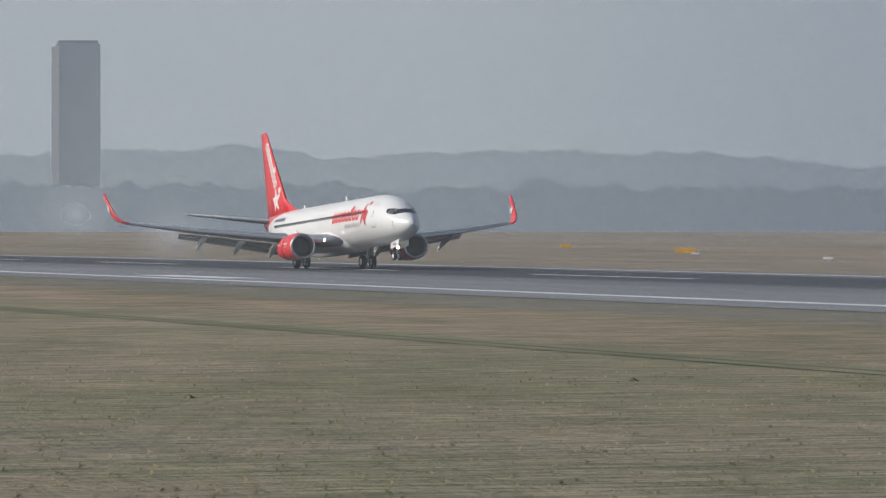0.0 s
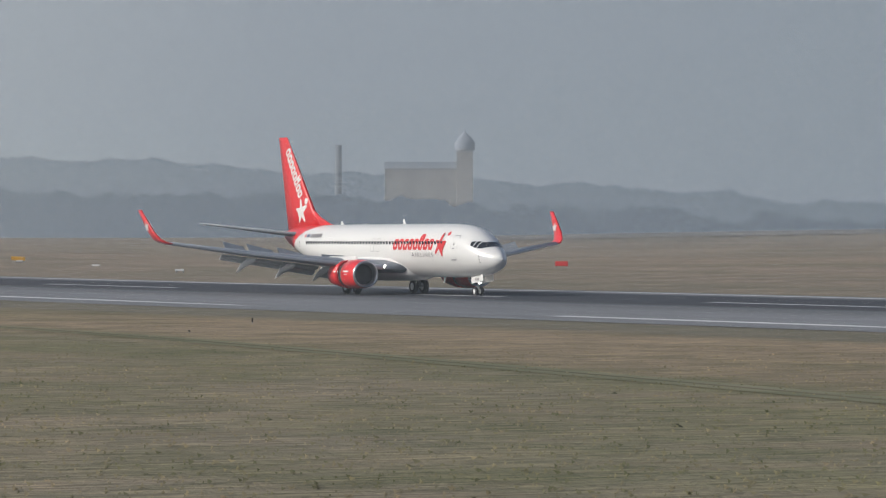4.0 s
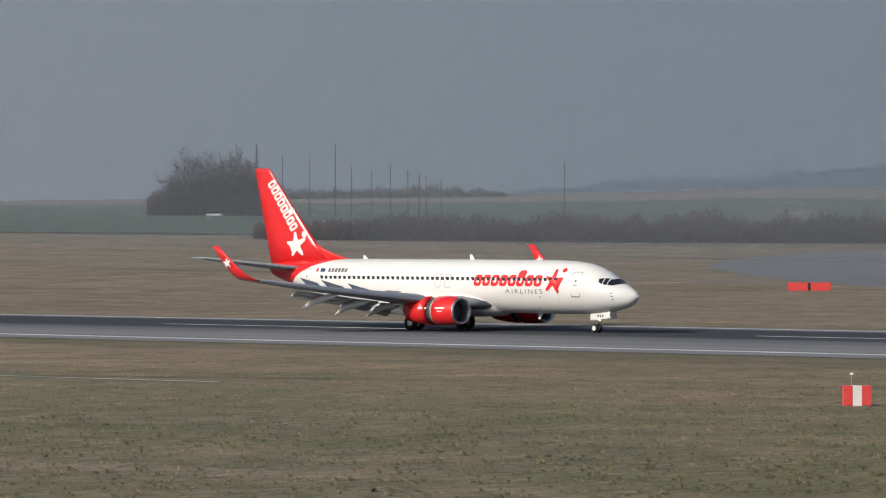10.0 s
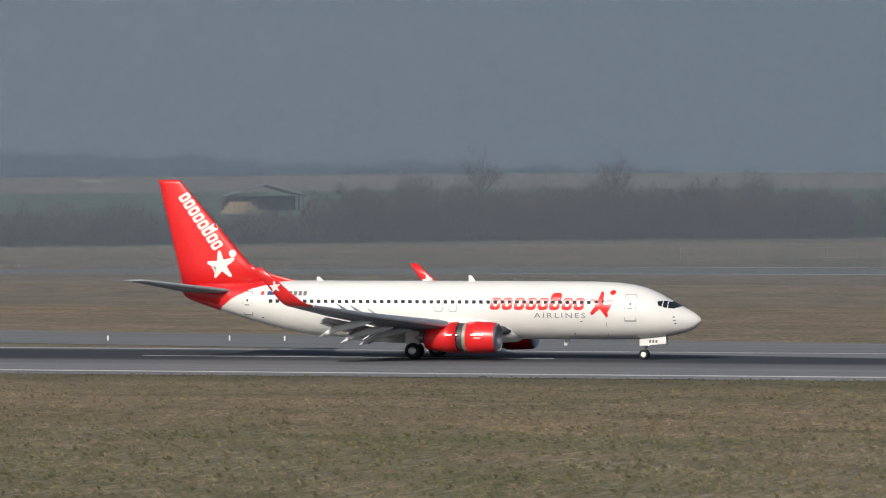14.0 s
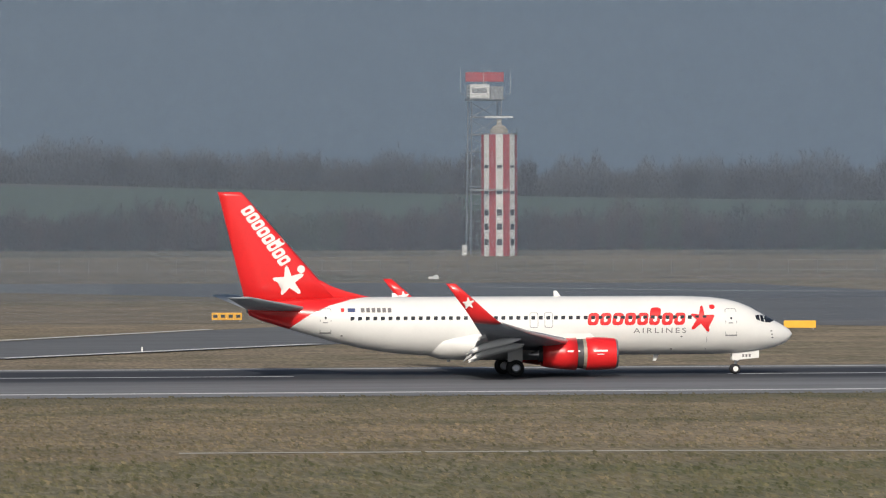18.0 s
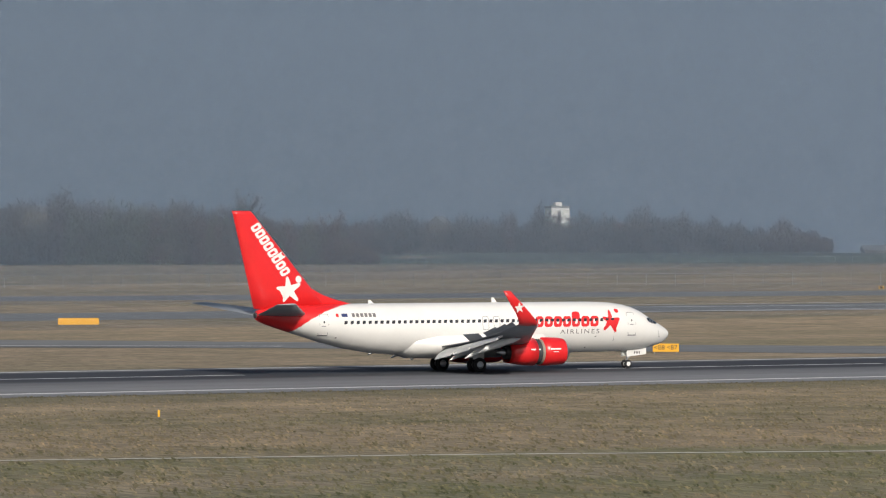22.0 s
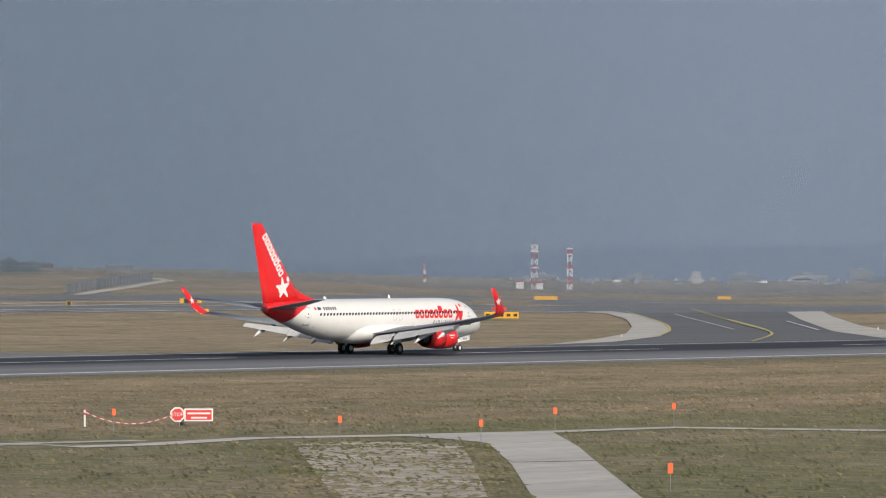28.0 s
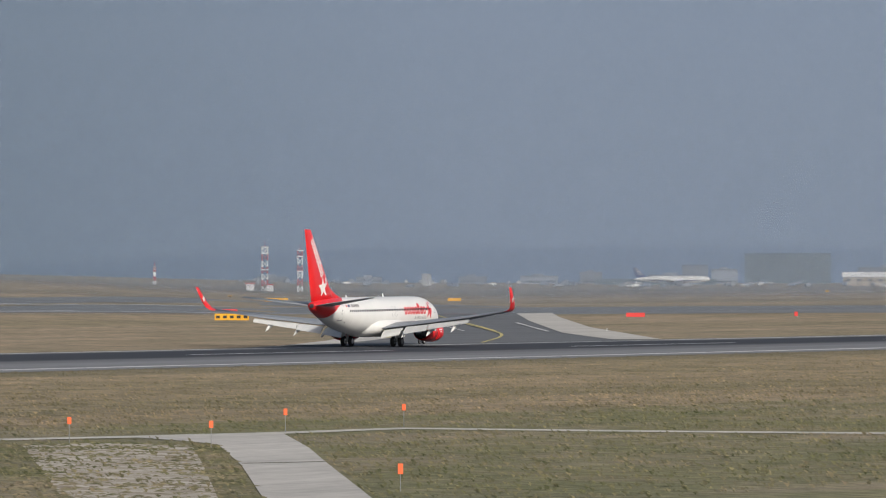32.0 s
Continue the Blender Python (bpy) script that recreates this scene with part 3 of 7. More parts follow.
SYM = [(0, 0), (0.03, 0.34), (0.12, 0.5), (0.35, 0.55), (0.7, 0.32), (1.0, 0.02), (1.0, -0.02), (0.7, -0.32), (0.35, -0.55), (0.12, -0.5), (0.03, -0.34)]
AFT = (-1, 0, 0)


def decal(parent, name, shapes, mapper, material, cuts=2, label=""):
    """Painted marks: flat plan shapes (lists of points) laid onto a curved skin."""
    bm = B()
    for sh in shapes:
        loops = sh if isinstance(sh[0][0], (tuple, list)) else [sh]
        if len(loops) == 1:
            bm.faces.new([bm.verts.new((u, 0, v)) for u, v in loops[0]])
        else:
            a = [bm.verts.new((u, 0, v)) for u, v in loops[0]]
            b = [bm.verts.new((u, 0, v)) for u, v in loops[1]]
            n = len(a)
            for i in range(n):
                j = (i + 1) % n
                bm.faces.new((a[i], a[j], b[j], b[i]))
    bmesh.ops.triangulate(bm, faces=bm.faces[:])
    if cuts:
        bmesh.ops.subdivide_edges(bm, edges=bm.edges[:], cuts=cuts, use_grid_fill=True)
    for v in bm.verts:
        v.co = Vector(mapper(v.co.x, v.co.z))
    bmesh.ops.recalc_face_normals(bm, faces=bm.faces[:])
    return part(name, bm, material, parent, label)


def pill(cx, cz, w, h, r, k=0.0, n=4):
    """Rounded block outline, leaning by k."""
    pts = []
    for sx, sz, a0 in ((1, 1, 0), (-1, 1, 90), (-1, -1, 180), (1, -1, 270)):
        for i in range(n + 1):
            a = radians(a0 + 90 * i / n)
            x, z = sx * (w / 2 - r) + r * math.cos(a), sz * (h / 2 - r) + r * math.sin(a)
            pts.append((cx + x + k * z, cz + z))
    return pts


def star(cx, cz, r, turn=0.0, inner=0.42, reach=(1, 1, 1, 1, 1)):
    pts = []
    for i in range(5):
        for s, rr in ((-0.12, 0.9), (0, 1.0), (0.12, 0.9)):
            a = radians(90 + turn + 72 * i) + s
            pts.append((cx + r * reach[i] * rr * math.cos(a), cz + r * reach[i] * rr * math.sin(a)))
        a = radians(90 + turn + 72 * i + 36)
        pts.append((cx + r * inner * math.cos(a), cz + r * inner * math.sin(a)))
    return pts


def disc(cx, cz, rx, rz, n=14):
    return [(cx + rx * math.cos(2 * math.pi * i / n), cz + rz * math.sin(2 * math.pi * i / n)) for i in range(n)]


def block_row(x0, z0, x1, z1, count, height, tall=None, lean=0.18):
    """A row of plain rounded blocks standing for a brand word, along a line."""
    out = []
    d = Vector((x1 - x0, z1 - z0))
    step = d.length / count
    ang = math.atan2(d.y, d.x)
    ca, sa = math.cos(ang), math.sin(ang)
    for i in range(count):
        h = height * (1.42 if i == tall else 1.0)
        off = height * 0.21 if i == tall else 0
        o = pill((i + 0.5) * step, off, step * 0.88, h, step * 0.28, lean)
        q = pill((i + 0.5) * step, 0, step * 0.30, height * 0.46, step * 0.13, lean)
        rot = lambda pts: [(x0 + u * ca - v * sa, z0 + u * sa + v * ca) for u, v in pts]
        out.append([rot(o), rot(q)])
    return out


def letter_faces(me):
    """The faces of a lettering mesh, letter by letter, each face as a list of points."""
    bm = B()
    bm.from_mesh(me)
    left, groups = set(bm.faces), []
    for f0 in bm.faces:
        if f0 not in left:
            continue
        left.remove(f0)
        stack, seen = [f0], []
        while stack:
            f = stack.pop()
            seen.append([tuple(v.co) for v in f.verts])
            for e in f.edges:
                for q in e.link_faces:
                    if q in left:
                        left.remove(q)
                        stack.append(q)
        groups.append(seen)
    bm.free()
    return groups


def build_airliner():
    jet = thing("airliner", Matrix(), "white twin-engine airliner with red tail, winglets and engines", "airplane")
    build_fuselage(jet)
    # wings, winglets, flaps, spoilers, engines, gear
    moving = []
    for s, side in ((-1, "right"), (1, "left")):
        bm = B()
        up = (0, -0.1 * s, 1)
        slab(bm, [((6.6, s * 1.4, 1.95), AFT, up, 9.2, 0.85), ((4.9, s * 2.6, 2.06), AFT, up, 7.4, 0.78), ((3.1, s * 5.6, 2.40), AFT, up, 5.3, 0.58),
                  ((-0.1, s * 11.5, 3.10), AFT, up, 3.3, 0.36), ((-2.75, s * 16.6, 3.85), AFT, up, 1.75, 0.2)], FOIL)
        wing = part("wing", bm, M_GREYP, jet, "grey swept wing", True)
        bm = B()
        slab(bm, [((4.97, s * 2.6, 2.06), AFT, up, 0.42, 0.34), ((3.17, s * 5.6, 2.40), AFT, up, 0.32, 0.26), ((-0.03, s * 11.5, 3.10), AFT, up, 0.24, 0.18), ((-2.68, s * 16.6, 3.85), AFT, up, 0.16, 0.12)], SYM)
        part("slat", bm, M_METAL, wing, "bare metal leading edge")
        bm = B()
        w = [(16.6, 3.85, -2.75, 1.75, 0), (17.0, 3.95, -2.95, 1.65, 35), (17.35, 4.20, -3.3, 1.5, 60), (17.6, 4.75, -3.95, 1.25, 78), (17.75, 5.6, -4.9, 0.95, 80), (17.88, 6.42, -5.85, 0.6, 80)]
        slab(bm, [((x, s * y, z), AFT, (0, -s * math.sin(radians(a)), math.cos(radians(a))), c, 0.16) for y, z, x, c, a in w], SYM)
        wl = part("winglet", bm, M_RED, wing, "red upturned winglet with small white star", True)

        def on_winglet(u, v, s=s):
            y = float(np.interp(v, [4.2, 4.75, 5.6, 6.42], [17.35, 17.6, 17.75, 17.88]))
            return (u, s * (y + 0.12), v)
        decal(wl, "mark", [star(-5.0, 5.15, 0.40, 8)], on_winglet, M_WHITE, 0)
        if s < 0:
            decal(wl, "mark", [star(-5.0, 5.15, 0.40, 8)], lambda u, v: (u, s * (on_winglet(u, v)[1] * s - 0.26), v), M_WHITE, 0)
        else:
            decal(wl, "mark", [star(-5.0, 5.15, 0.40, 8)], lambda u, v: (u, on_winglet(u, v)[1] - 0.26, v), M_WHITE, 0)
        # flaps: two slotted panels inboard and outboard, drooped
        for ya, za, xa, ca, yb, zb, xb, cb in ((2.3, 1.78, -2.0, 1.25, 4.35, 2.06, -1.93, 1.15), (4.75, 2.12, -1.92, 1.12, 7.45, 2.42, -2.32, 0.95), (7.55, 2.44, -2.34, 0.86, 12.3, 2.98, -3.15, 0.55)):
            for lvl, (dx, dz, ang, kc) in enumerate(((0, 0, 20, 0.85), (-0.98, -0.46, 38, 0.55))):
                cd = (-math.cos(radians(ang)), 0, -math.sin(radians(ang)))
                ud = (-math.sin(radians(ang)), 0, math.cos(radians(ang)))
                bm = B()
                slab(bm, [((xa + dx * ca / 1.5, s * ya, za + dz * ca / 1.5), cd, ud, ca * kc, 0.2), ((xb + dx * cb / 1.5, s * yb, zb + dz * cb / 1.5), cd, ud, cb * kc, 0.15)], SYM)
                part("flap", bm, M_FLAP, wing, "lowered pale wing flap")
        for y, x, z in ((4.6, -1.3, 1.95), (7.6, -1.7, 2.15), (10.6, -2.3, 2.6)):
            bm = B()
            pr = [(1.7, 0.03, 0.12), (1.1, 0.16, 0.02), (0.2, 0.21, -0.12), (-0.8, 0.2, -0.38), (-1.5, 0.13, -0.70), (-2.0, 0.03, -0.95)]
            rings = []
            for dx, r, dz in pr:
                rings.append([bm.verts.new((x + dx, s * y + r * math.cos(2 * math.pi * i / 10), z + dz + 1.25 * r * math.sin(2 * math.pi * i / 10))) for i in range(10)])
            for a, b in zip(rings, rings[1:]):
                for i in range(10):
                    j = (i + 1) % 10
                    bm.faces.new((a[i], a[j], b[j], b[i]))
            bmesh.ops.recalc_face_normals(bm, faces=bm.faces[:])
            part("flap_fairing", bm, M_WHITE, wing, "white canoe-shaped flap track fairing", True)
        # spoilers hinge at their front edge
        for y0, y1, x0, x1, z0, z1 in ((6.4, 8.5, -0.6, -1.05, 2.62, 2.87), (8.7, 10.8, -1.1, -1.6, 2.89, 3.12), (10.9, 12.6, -1.6, -2.0, 3.13, 3.32), (3.0, 5.0, -0.5, -0.4, 2.27, 2.5)):
            bm = B()
            hx, hy, hz = (x0 + x1) / 2, s * (y0 + y1) / 2, (z0 + z1) / 2
            dx, dy, dz = (x1 - x0) / 2, s * (y1 - y0) / 2, (z1 - z0) / 2
            vs = [bm.verts.new(c) for c in ((-dx, -dy, -dz), (dx, dy, dz), (dx - 0.85, dy, dz - 0.02), (-dx - 0.85, -dy, -dz - 0.02),
                                            (-dx, -dy, -dz + 0.05), (dx, dy, dz + 0.05), (dx - 0.85, dy, dz + 0.01), (-dx - 0.85, -dy, -dz + 0.01))]
            for f in ((0, 1, 2, 3), (4, 5, 6, 7), (0, 1, 5, 4), (1, 2, 6, 5), (2, 3, 7, 6), (3, 0, 4, 7)):
                bm.faces.new([vs[i] for i in f])
            bmesh.ops.recalc_face_normals(bm, faces=bm.faces[:])
            sp = part("spoiler", bm, M_TAILP, wing, "grey hinged spoiler panel")
            sp.location = (hx, hy, hz + 0.03)
            moving.append(("spoiler", sp, Vector((hx, hy, hz + 0.03))))
        # engine
        ey, ez = s * 4.83, 1.52
        bm = B()
        lathe(bm, [(6.05, 0.80), (6.45, 0.84), (6.62, 0.92), (6.64, 1.0), (6.5, 1.06)], "X", 32)
        for v in bm.verts:
            if v.co.z < -0.5:
                v.co.z = -0.5 + (v.co.z + 0.5) * 0.82
            v.co += Vector((0, ey, ez))
        eng = part("engine", bm, M_METAL, jet, "red jet engine nacelle with metal inlet lip", True)
        for nm, prof, mat in (("inlet_cowl", [(6.5, 1.06), (6.1, 1.11), (5.3, 1.15), (4.55, 1.15), (4.5, 1.0)], M_RED), ("sleeve", [(4.46, 1.0), (4.5, 1.145), (3.6, 1.08), (2.6, 0.93), (2.2, 0.84), (2.25, 0.78)], M_RED),
                              ("cascade", [(4.6, 1.02), (3.7, 1.0)], M_DARKM), ("cascade_rim", [(4.52, 1.07), (4.30, 1.06)], M_CASCADE), ("core", [(3.5, 0.72), (2.2, 0.62), (1.4, 0.48), (1.38, 0.42), (1.9, 0.3)], M_DARKM),
                              ("exhaust_cone", [(1.9, 0.34), (1.2, 0.26), (0.7, 0.05)], M_METAL), ("intake", [(6.05, 0.80), (5.6, 0.78), (5.5, 0.0)], M_DARKM)):
            bm = B()
            lathe(bm, prof, "X", 32)
            for v in bm.verts:
                if v.co.z < -0.5:
                    v.co.z = -0.5 + (v.co.z + 0.5) * 0.86
                v.co += Vector((0, ey, ez))
            o = part(nm, bm, mat, eng, {"sleeve": "red sliding reverser sleeve", "cascade": "dark reverser cascade", "cascade_rim": "beige metal rim"}.get(nm, ""), True)
            if nm == "sleeve":
                moving.append(("sleeve", o, None))
        bm = B()
        slab(bm, [((5.3, ey, 2.55), AFT, (0, 1, 0), 4.6, 0.36), ((4.9, ey, 2.9), AFT, (0, 1, 0), 4.6, 0.3), ((3.4, ey, 2.55), AFT, (0, 1, 0), 3.6, 0.3)][:2], SYM)
        part("pylon", bm, M_WHITE, eng)
        for sh in (pill(3.6, 1.75, 0.85, 0.12, 0.05, 0.2), pill(5.4, 1.78, 0.95, 0.12, 0.05, 0.2), pill(5.4, 1.55, 0.5, 0.06, 0.02)):
            decal(eng, "mark", [sh], lambda u, v, s=s, ey=ey: (u, ey + s * (math.sqrt(max(0.01, 1.15 ** 2 - (v - 1.52) ** 2)) * (1.0 if u > 4.5 else 0.965) + 0.012), v), M_WHITE, 1, "small white markings")
        # main gear
        bm = B()
        rod(bm, (0.1, s * 2.86, 0.56), (0.25, s * 2.9, 2.2), 0.13, 0.16, 12)
        rod(bm, (0.1, s * 2.86, 0.75), (0.2, s * 1.5, 1.9), 0.07, 0.07)
        rod(bm, (0.1, s * 2.4, 0.56), (0.1, s * 3.32, 0.56), 0.09, 0.09)
        gear = part("main_gear", bm, M_METAL, jet, "main landing gear leg")
        for dy in (-0.43, 0.43):
            bm = B()
            lathe(bm, [(-0.17, 0.30), (-0.2, 0.46), (-0.14, 0.545), (0, 0.56), (0.14, 0.545), (0.2, 0.46), (0.17, 0.30)], "Y", 28, (0.1, s * 2.86 + dy, 0.56))
            ty = part("tyre", bm, M_RUBBER, gear, "black tyre", True)
            bm = B()
            lathe(bm, [(-0.15, 0.0), (-0.12, 0.16), (-0.17, 0.29), (0.17, 0.29), (0.12, 0.16), (0.15, 0.0)], "Y", 20, (0.1, s * 2.86 + dy, 0.56))
            part("rim", bm, M_METAL, gear, "", True)
        bm = B()
        box(bm, -0.45, 0.55, s * 3.25 - 0.03, s * 3.25 + 0.03, 1.0, 2.1, 0.02)
        part("gear_door", bm, M_WHITE, gear)
        # tailplane
        bm = B()
        slab(bm, [((-13.5, s * 0.5, 4.55), AFT, (0, 0, 1), 4.2, 0.36), ((-13.9, s * 1.1, 4.63), AFT, (0, 0, 1), 3.95, 0.34), ((-17.9, s * 7.15, 5.42), AFT, (0, 0, 1), 1.6, 0.13)], SYM)
        part("tailplane", bm, M_TAILP, jet, "grey horizontal tailplane", True)
    # belly fairing
    bm = B()
    rings = []
    for x, w, d in ((7.6, 0.4, 0.0), (6.6, 1.3, 0.16), (4.5, 1.85, 0.3), (1.0, 2.0, 0.34), (-2.5, 1.95, 0.32), (-4.6, 1.5, 0.2), (-6.2, 0.5, 0.0)):
        ring = []
        for i in range(25):
            a = math.pi - 0.7 + (math.pi + 1.4) * i / 24
            ring.append(bm.verts.new((x, w * 1.1 * math.cos(a), 2.2 + (0.98 + d * 0.6) * math.sin(a) * (0.6 if w < 0.6 else 1))))
        rings.append(ring)
    for a, b in zip(rings, rings[1:]):
        for i in range(24):
            bm.faces.new((a[i], a[i + 1], b[i + 1], b[i]))
    bmesh.ops.recalc_face_normals(bm, faces=bm.faces[:])
    part("belly_fairing", bm, M_WHITE, jet, "", True)
    # fin
    bm = B()
    side = (0, 1, 0)
    slab(bm, [((-11.45, 0, 5.0), AFT, side, 6.3, 0.42), ((-12.75, 0, 6.5), AFT, side, 5.35, 0.40), ((-17.75, 0, 12.2), AFT, side, 1.75, 0.16), ((-18.02, 0, 12.46), AFT, side, 1.58, 0.1)], SYM)
    fin = part("fin", bm, M_RED, jet, "tall red tail fin with white plain marks", True)
    bm = B()
    slab(bm, [((-8.9, 0, 5.26), AFT, side, 5.0, 0.06), ((-9.6, 0, 5.40), AFT, side, 4.6, 0.10), ((-10.85, 0, 5.72), AFT, side, 3.6, 0.15), ((-11.9, 0, 6.08), AFT, side, 2.8, 0.20), ((-12.70, 0, 6.50), AFT, side, 2.2, 0.22)], SYM)
    part("dorsal_fin", bm, M_RED, fin, "", True)

    def on_fin(sgn):
        def f(u, v):
            z = v
            le = float(np.interp(z, [5.0, 6.5, 12.2, 12.46], [-11.45, -12.75, -17.75, -18.02]))
            c = float(np.interp(z, [5.0, 6.5, 12.2, 12.46], [6.3, 5.35, 1.75, 1.58]))
            th = float(np.interp(z, [5.0, 6.5, 12.2, 12.46], [0.42, 0.40, 0.16, 0.10]))
            k = min(1.0, max(0.0, (le - u) / c))
            h = float(np.interp(k, [0, 0.03, 0.12, 0.35, 0.7, 1.0], [0, 0.34, 0.5, 0.55, 0.32, 0.02])) * th
            return (u, sgn * (h + 0.012), v)
        return f
    for sg in (-1, 1):
        for sh in block_row(-17.75, 11.45, -15.0, 7.60, 8, 0.86, 5, 0.1):
            decal(fin, "mark", [sh], on_fin(sg), M_WHITE, 1, "white plain block")
        decal(fin, "mark", [disc(-14.0, 7.25, 0.27, 0.27)], on_fin(sg), M_WHITE, 1, "white dot")
        decal(fin, "mark", [star(-14.85, 6.42, 1.08, 8, 0.40, (1.0, 1.0, 0.95, 1.05, 1.05))], on_fin(sg), M_WHITE, 2, "white star figure")
    # windows, doors, cockpit
    wm = B()
    box(wm, -0.135, 0.135, -0.03, 0.03, -0.2, 0.2, 0.03)
    me = bpy.data.meshes.new("cabin_window")
    wm.to_mesh(me)
    wm.free()
    me.materials.append(M_WINDOW)
    xs = [-10.7 + 0.508 * i for i in range(48)]
    for sg in (-1, 1):
        for x in xs:
            y = hull_y(x, 3.86)
            share("cabin_window", me, jet, pose(x, sg * (y - 0.012), 3.86, -sg * 14, 0, 0))
        on = lambda u, v, sg=sg: (u, sg * (hull_y(u, v) + 0.014), v)
        proud = lambda u, v, sg=sg: (u, sg * (hull_y(u, v) + 0.035), v)
        for x0, x1, z0, z1 in ((14.62, 15.42, 2.68, 4.5), (-12.85, -12.1, 2.95, 4.6), (1.25, 1.82, 3.25, 4.28), (2.25, 2.82, 3.25, 4.28)):
            o = pill((x0 + x1) / 2, (z0 + z1) / 2, x1 - x0, z1 - z0, 0.12)
            i = pill((x0 + x1) / 2, (z0 + z1) / 2, x1 - x0 - 0.07, z1 - z0 - 0.07, 0.10)
            decal(jet, "door_outline", [[o, i]], on, M_SEAM, 1, "grey door seam")
        for sh in block_row(5.15, 3.82, 11.9, 3.82, 8, 0.84, 5, 0.16):
            decal(jet, "brand_mark", [sh], on, M_RED, 1, "red plain block")
        decal(jet, "brand_mark", [star(12.95, 3.82, 0.86, -6, 0.38, (1.05, 0.9, 1.15, 1.2, 1.1))], proud, M_RED, 4, "red star figure")
        decal(jet, "brand_mark", [disc(13.75, 4.62, 0.2, 0.16)], on, M_RED, 1, "red dot")
        for k in range(6):
            decal(jet, "registration_bar", [pill(-10.0 + 0.36 * k, 4.48, 0.24, 0.3, 0.03)], on, M_LETTER, 1, "grey bar")
        decal(jet, "flag_mark", [pill(-10.75, 4.48, 0.5, 0.26, 0.02)], on, M_NAVY, 1)
        decal(jet, "flag_mark", [pill(-11.35, 4.48, 0.22, 0.26, 0.02)], on, M_RED, 1)
        for pane in ([(16.78, 4.02), (17.10, 4.05), (17.10, 3.64), (16.84, 3.76)], [(17.16, 4.05), (17.40, 4.03), (17.44, 3.56), (17.16, 3.62)], [(17.47, 4.01), (17.60, 3.96), (17.80, 3.54), (17.50, 3.54)]):
            decal(jet, "cockpit_window", [pane], on, M_GLASS, 2, "dark cockpit side window")
        for x, z in ((15.02, 3.72), (-12.48, 3.85)):
            decal(jet, "door_window", [disc(x, z + 0.12, 0.07, 0.09)], on, M_WINDOW, 0, "small round door window")
            decal(jet, "door_handle", [pill(x - 0.03, z - 0.2, 0.34, 0.07, 0.02)], on, M_SEAM, 0, "grey door handle")
        decal(jet, "door_sill", [pill(15.02, 2.66, 0.84, 0.06, 0.02)], on, M_SEAM, 0, "dark door sill")
        decal(jet, "door_sill", [pill(-12.48, 2.93, 0.78, 0.06, 0.02)], on, M_SEAM, 0, "dark door sill")
        for x, z in ((17.9, 2.95), (17.95, 2.72), (18.0, 2.5), (11.6, 2.62), (11.0, 1.75), (-11.4, 2.75)):
            decal(jet, "probe", [pill(x, z, 0.14, 0.07, 0.02)], on, M_DARKM, 0, "small dark probe")
        decal(jet, "panel_line", [pill(13.35, 2.35, 0.03, 1.3, 0.01)], on, M_SEAM, 1, "thin grey panel seam")
    # windscreen, wrapped round the nose
    bm = B()
    grid = []
    for i in range(13):
        y = -0.93 + 1.86 * i / 12
        row = []
        for j in range(7):
            x = (18.30 - 0.58 * y * y) * (1 - j / 6) + (17.66 - 0.28 * y * y) * j / 6
            t, b, w = section(x)
            k = min(0.999, abs(y) / w)
            row.append(bm.verts.new((x, y, (t + b) / 2 + (t - b) / 2 * math.sqrt(1 - k * k) + 0.02)))
        grid.append(row)
    for i in range(12):
        for j in range(6):
            bm.faces.new((grid[i][j], grid[i + 1][j], grid[i + 1][j + 1], grid[i][j + 1]))
    part("windscreen", bm, M_GLASS, jet, "dark cockpit windscreen")
    # nose gear
    bm = B()
    rod(bm, (15.6, 0, 0.34), (15.75, 0, 1.7), 0.08, 0.1, 10)
    rod(bm, (15.6, -0.3, 0.34), (15.6, 0.3, 0.34), 0.06, 0.06)
    rod(bm, (15.65, 0, 0.7), (16.6, 0, 1.6), 0.04, 0.04)
    ng = part("nose_gear", bm, M_METAL, jet, "nose landing gear leg")
    for y in (-0.24, 0.24):
        bm = B()
        lathe(bm, [(-0.1, 0.18), (-0.12, 0.28), (0, 0.345), (0.12, 0.28), (0.1, 0.18)], "Y", 22, (15.6, y, 0.345))
        part("tyre", bm, M_RUBBER, ng, "black tyre", True)
        bm = B()
        lathe(bm, [(-0.11, 0.0), (-0.1, 0.18), (0.1, 0.18), (0.11, 0.0)], "Y", 16, (15.6, y, 0.345))
        part("rim", bm, M_WHITE, ng)
    for y in (-0.42, 0.42):
        bm = B()
        box(bm, 15.35, 17.2, y - 0.025, y + 0.025, 0.0, 0.5, 0.02)
        for v in bm.verts:
            v.co.z += 0.92 + (v.co.x - 15.35) * 0.10
        d = part("gear_door", bm, M_WHITE, ng, "white nose gear door")
        for k in range(3):
            decal(d, "mark", [pill(16.1 + 0.22 * k, 1.26, 0.14, 0.2, 0.02)], lambda u, v, y=y: (u, y + (0.035 if y > 0 else -0.035), v), M_LETTER, 0)
    # landing lights
    for x, y, z in ((5.02, -2.45, 2.12), (5.02, 2.45, 2.12), (15.86, 0.0, 1.02)):
        bm = B()
        lathe(bm, [(x - 0.06, 0.16), (x + 0.04, 0.15)], "X", 14, (0, y, z))
        lamp = part("landing_light", bm, M_METAL, jet, "small round landing light")
        bm = B()
        lathe(bm, [(x + 0.02, 0.0), (x + 0.02, 0.14)], "X", 14, (0, y, z))
        part("lens", bm, M_LAMP, lamp, "bright lit lens")
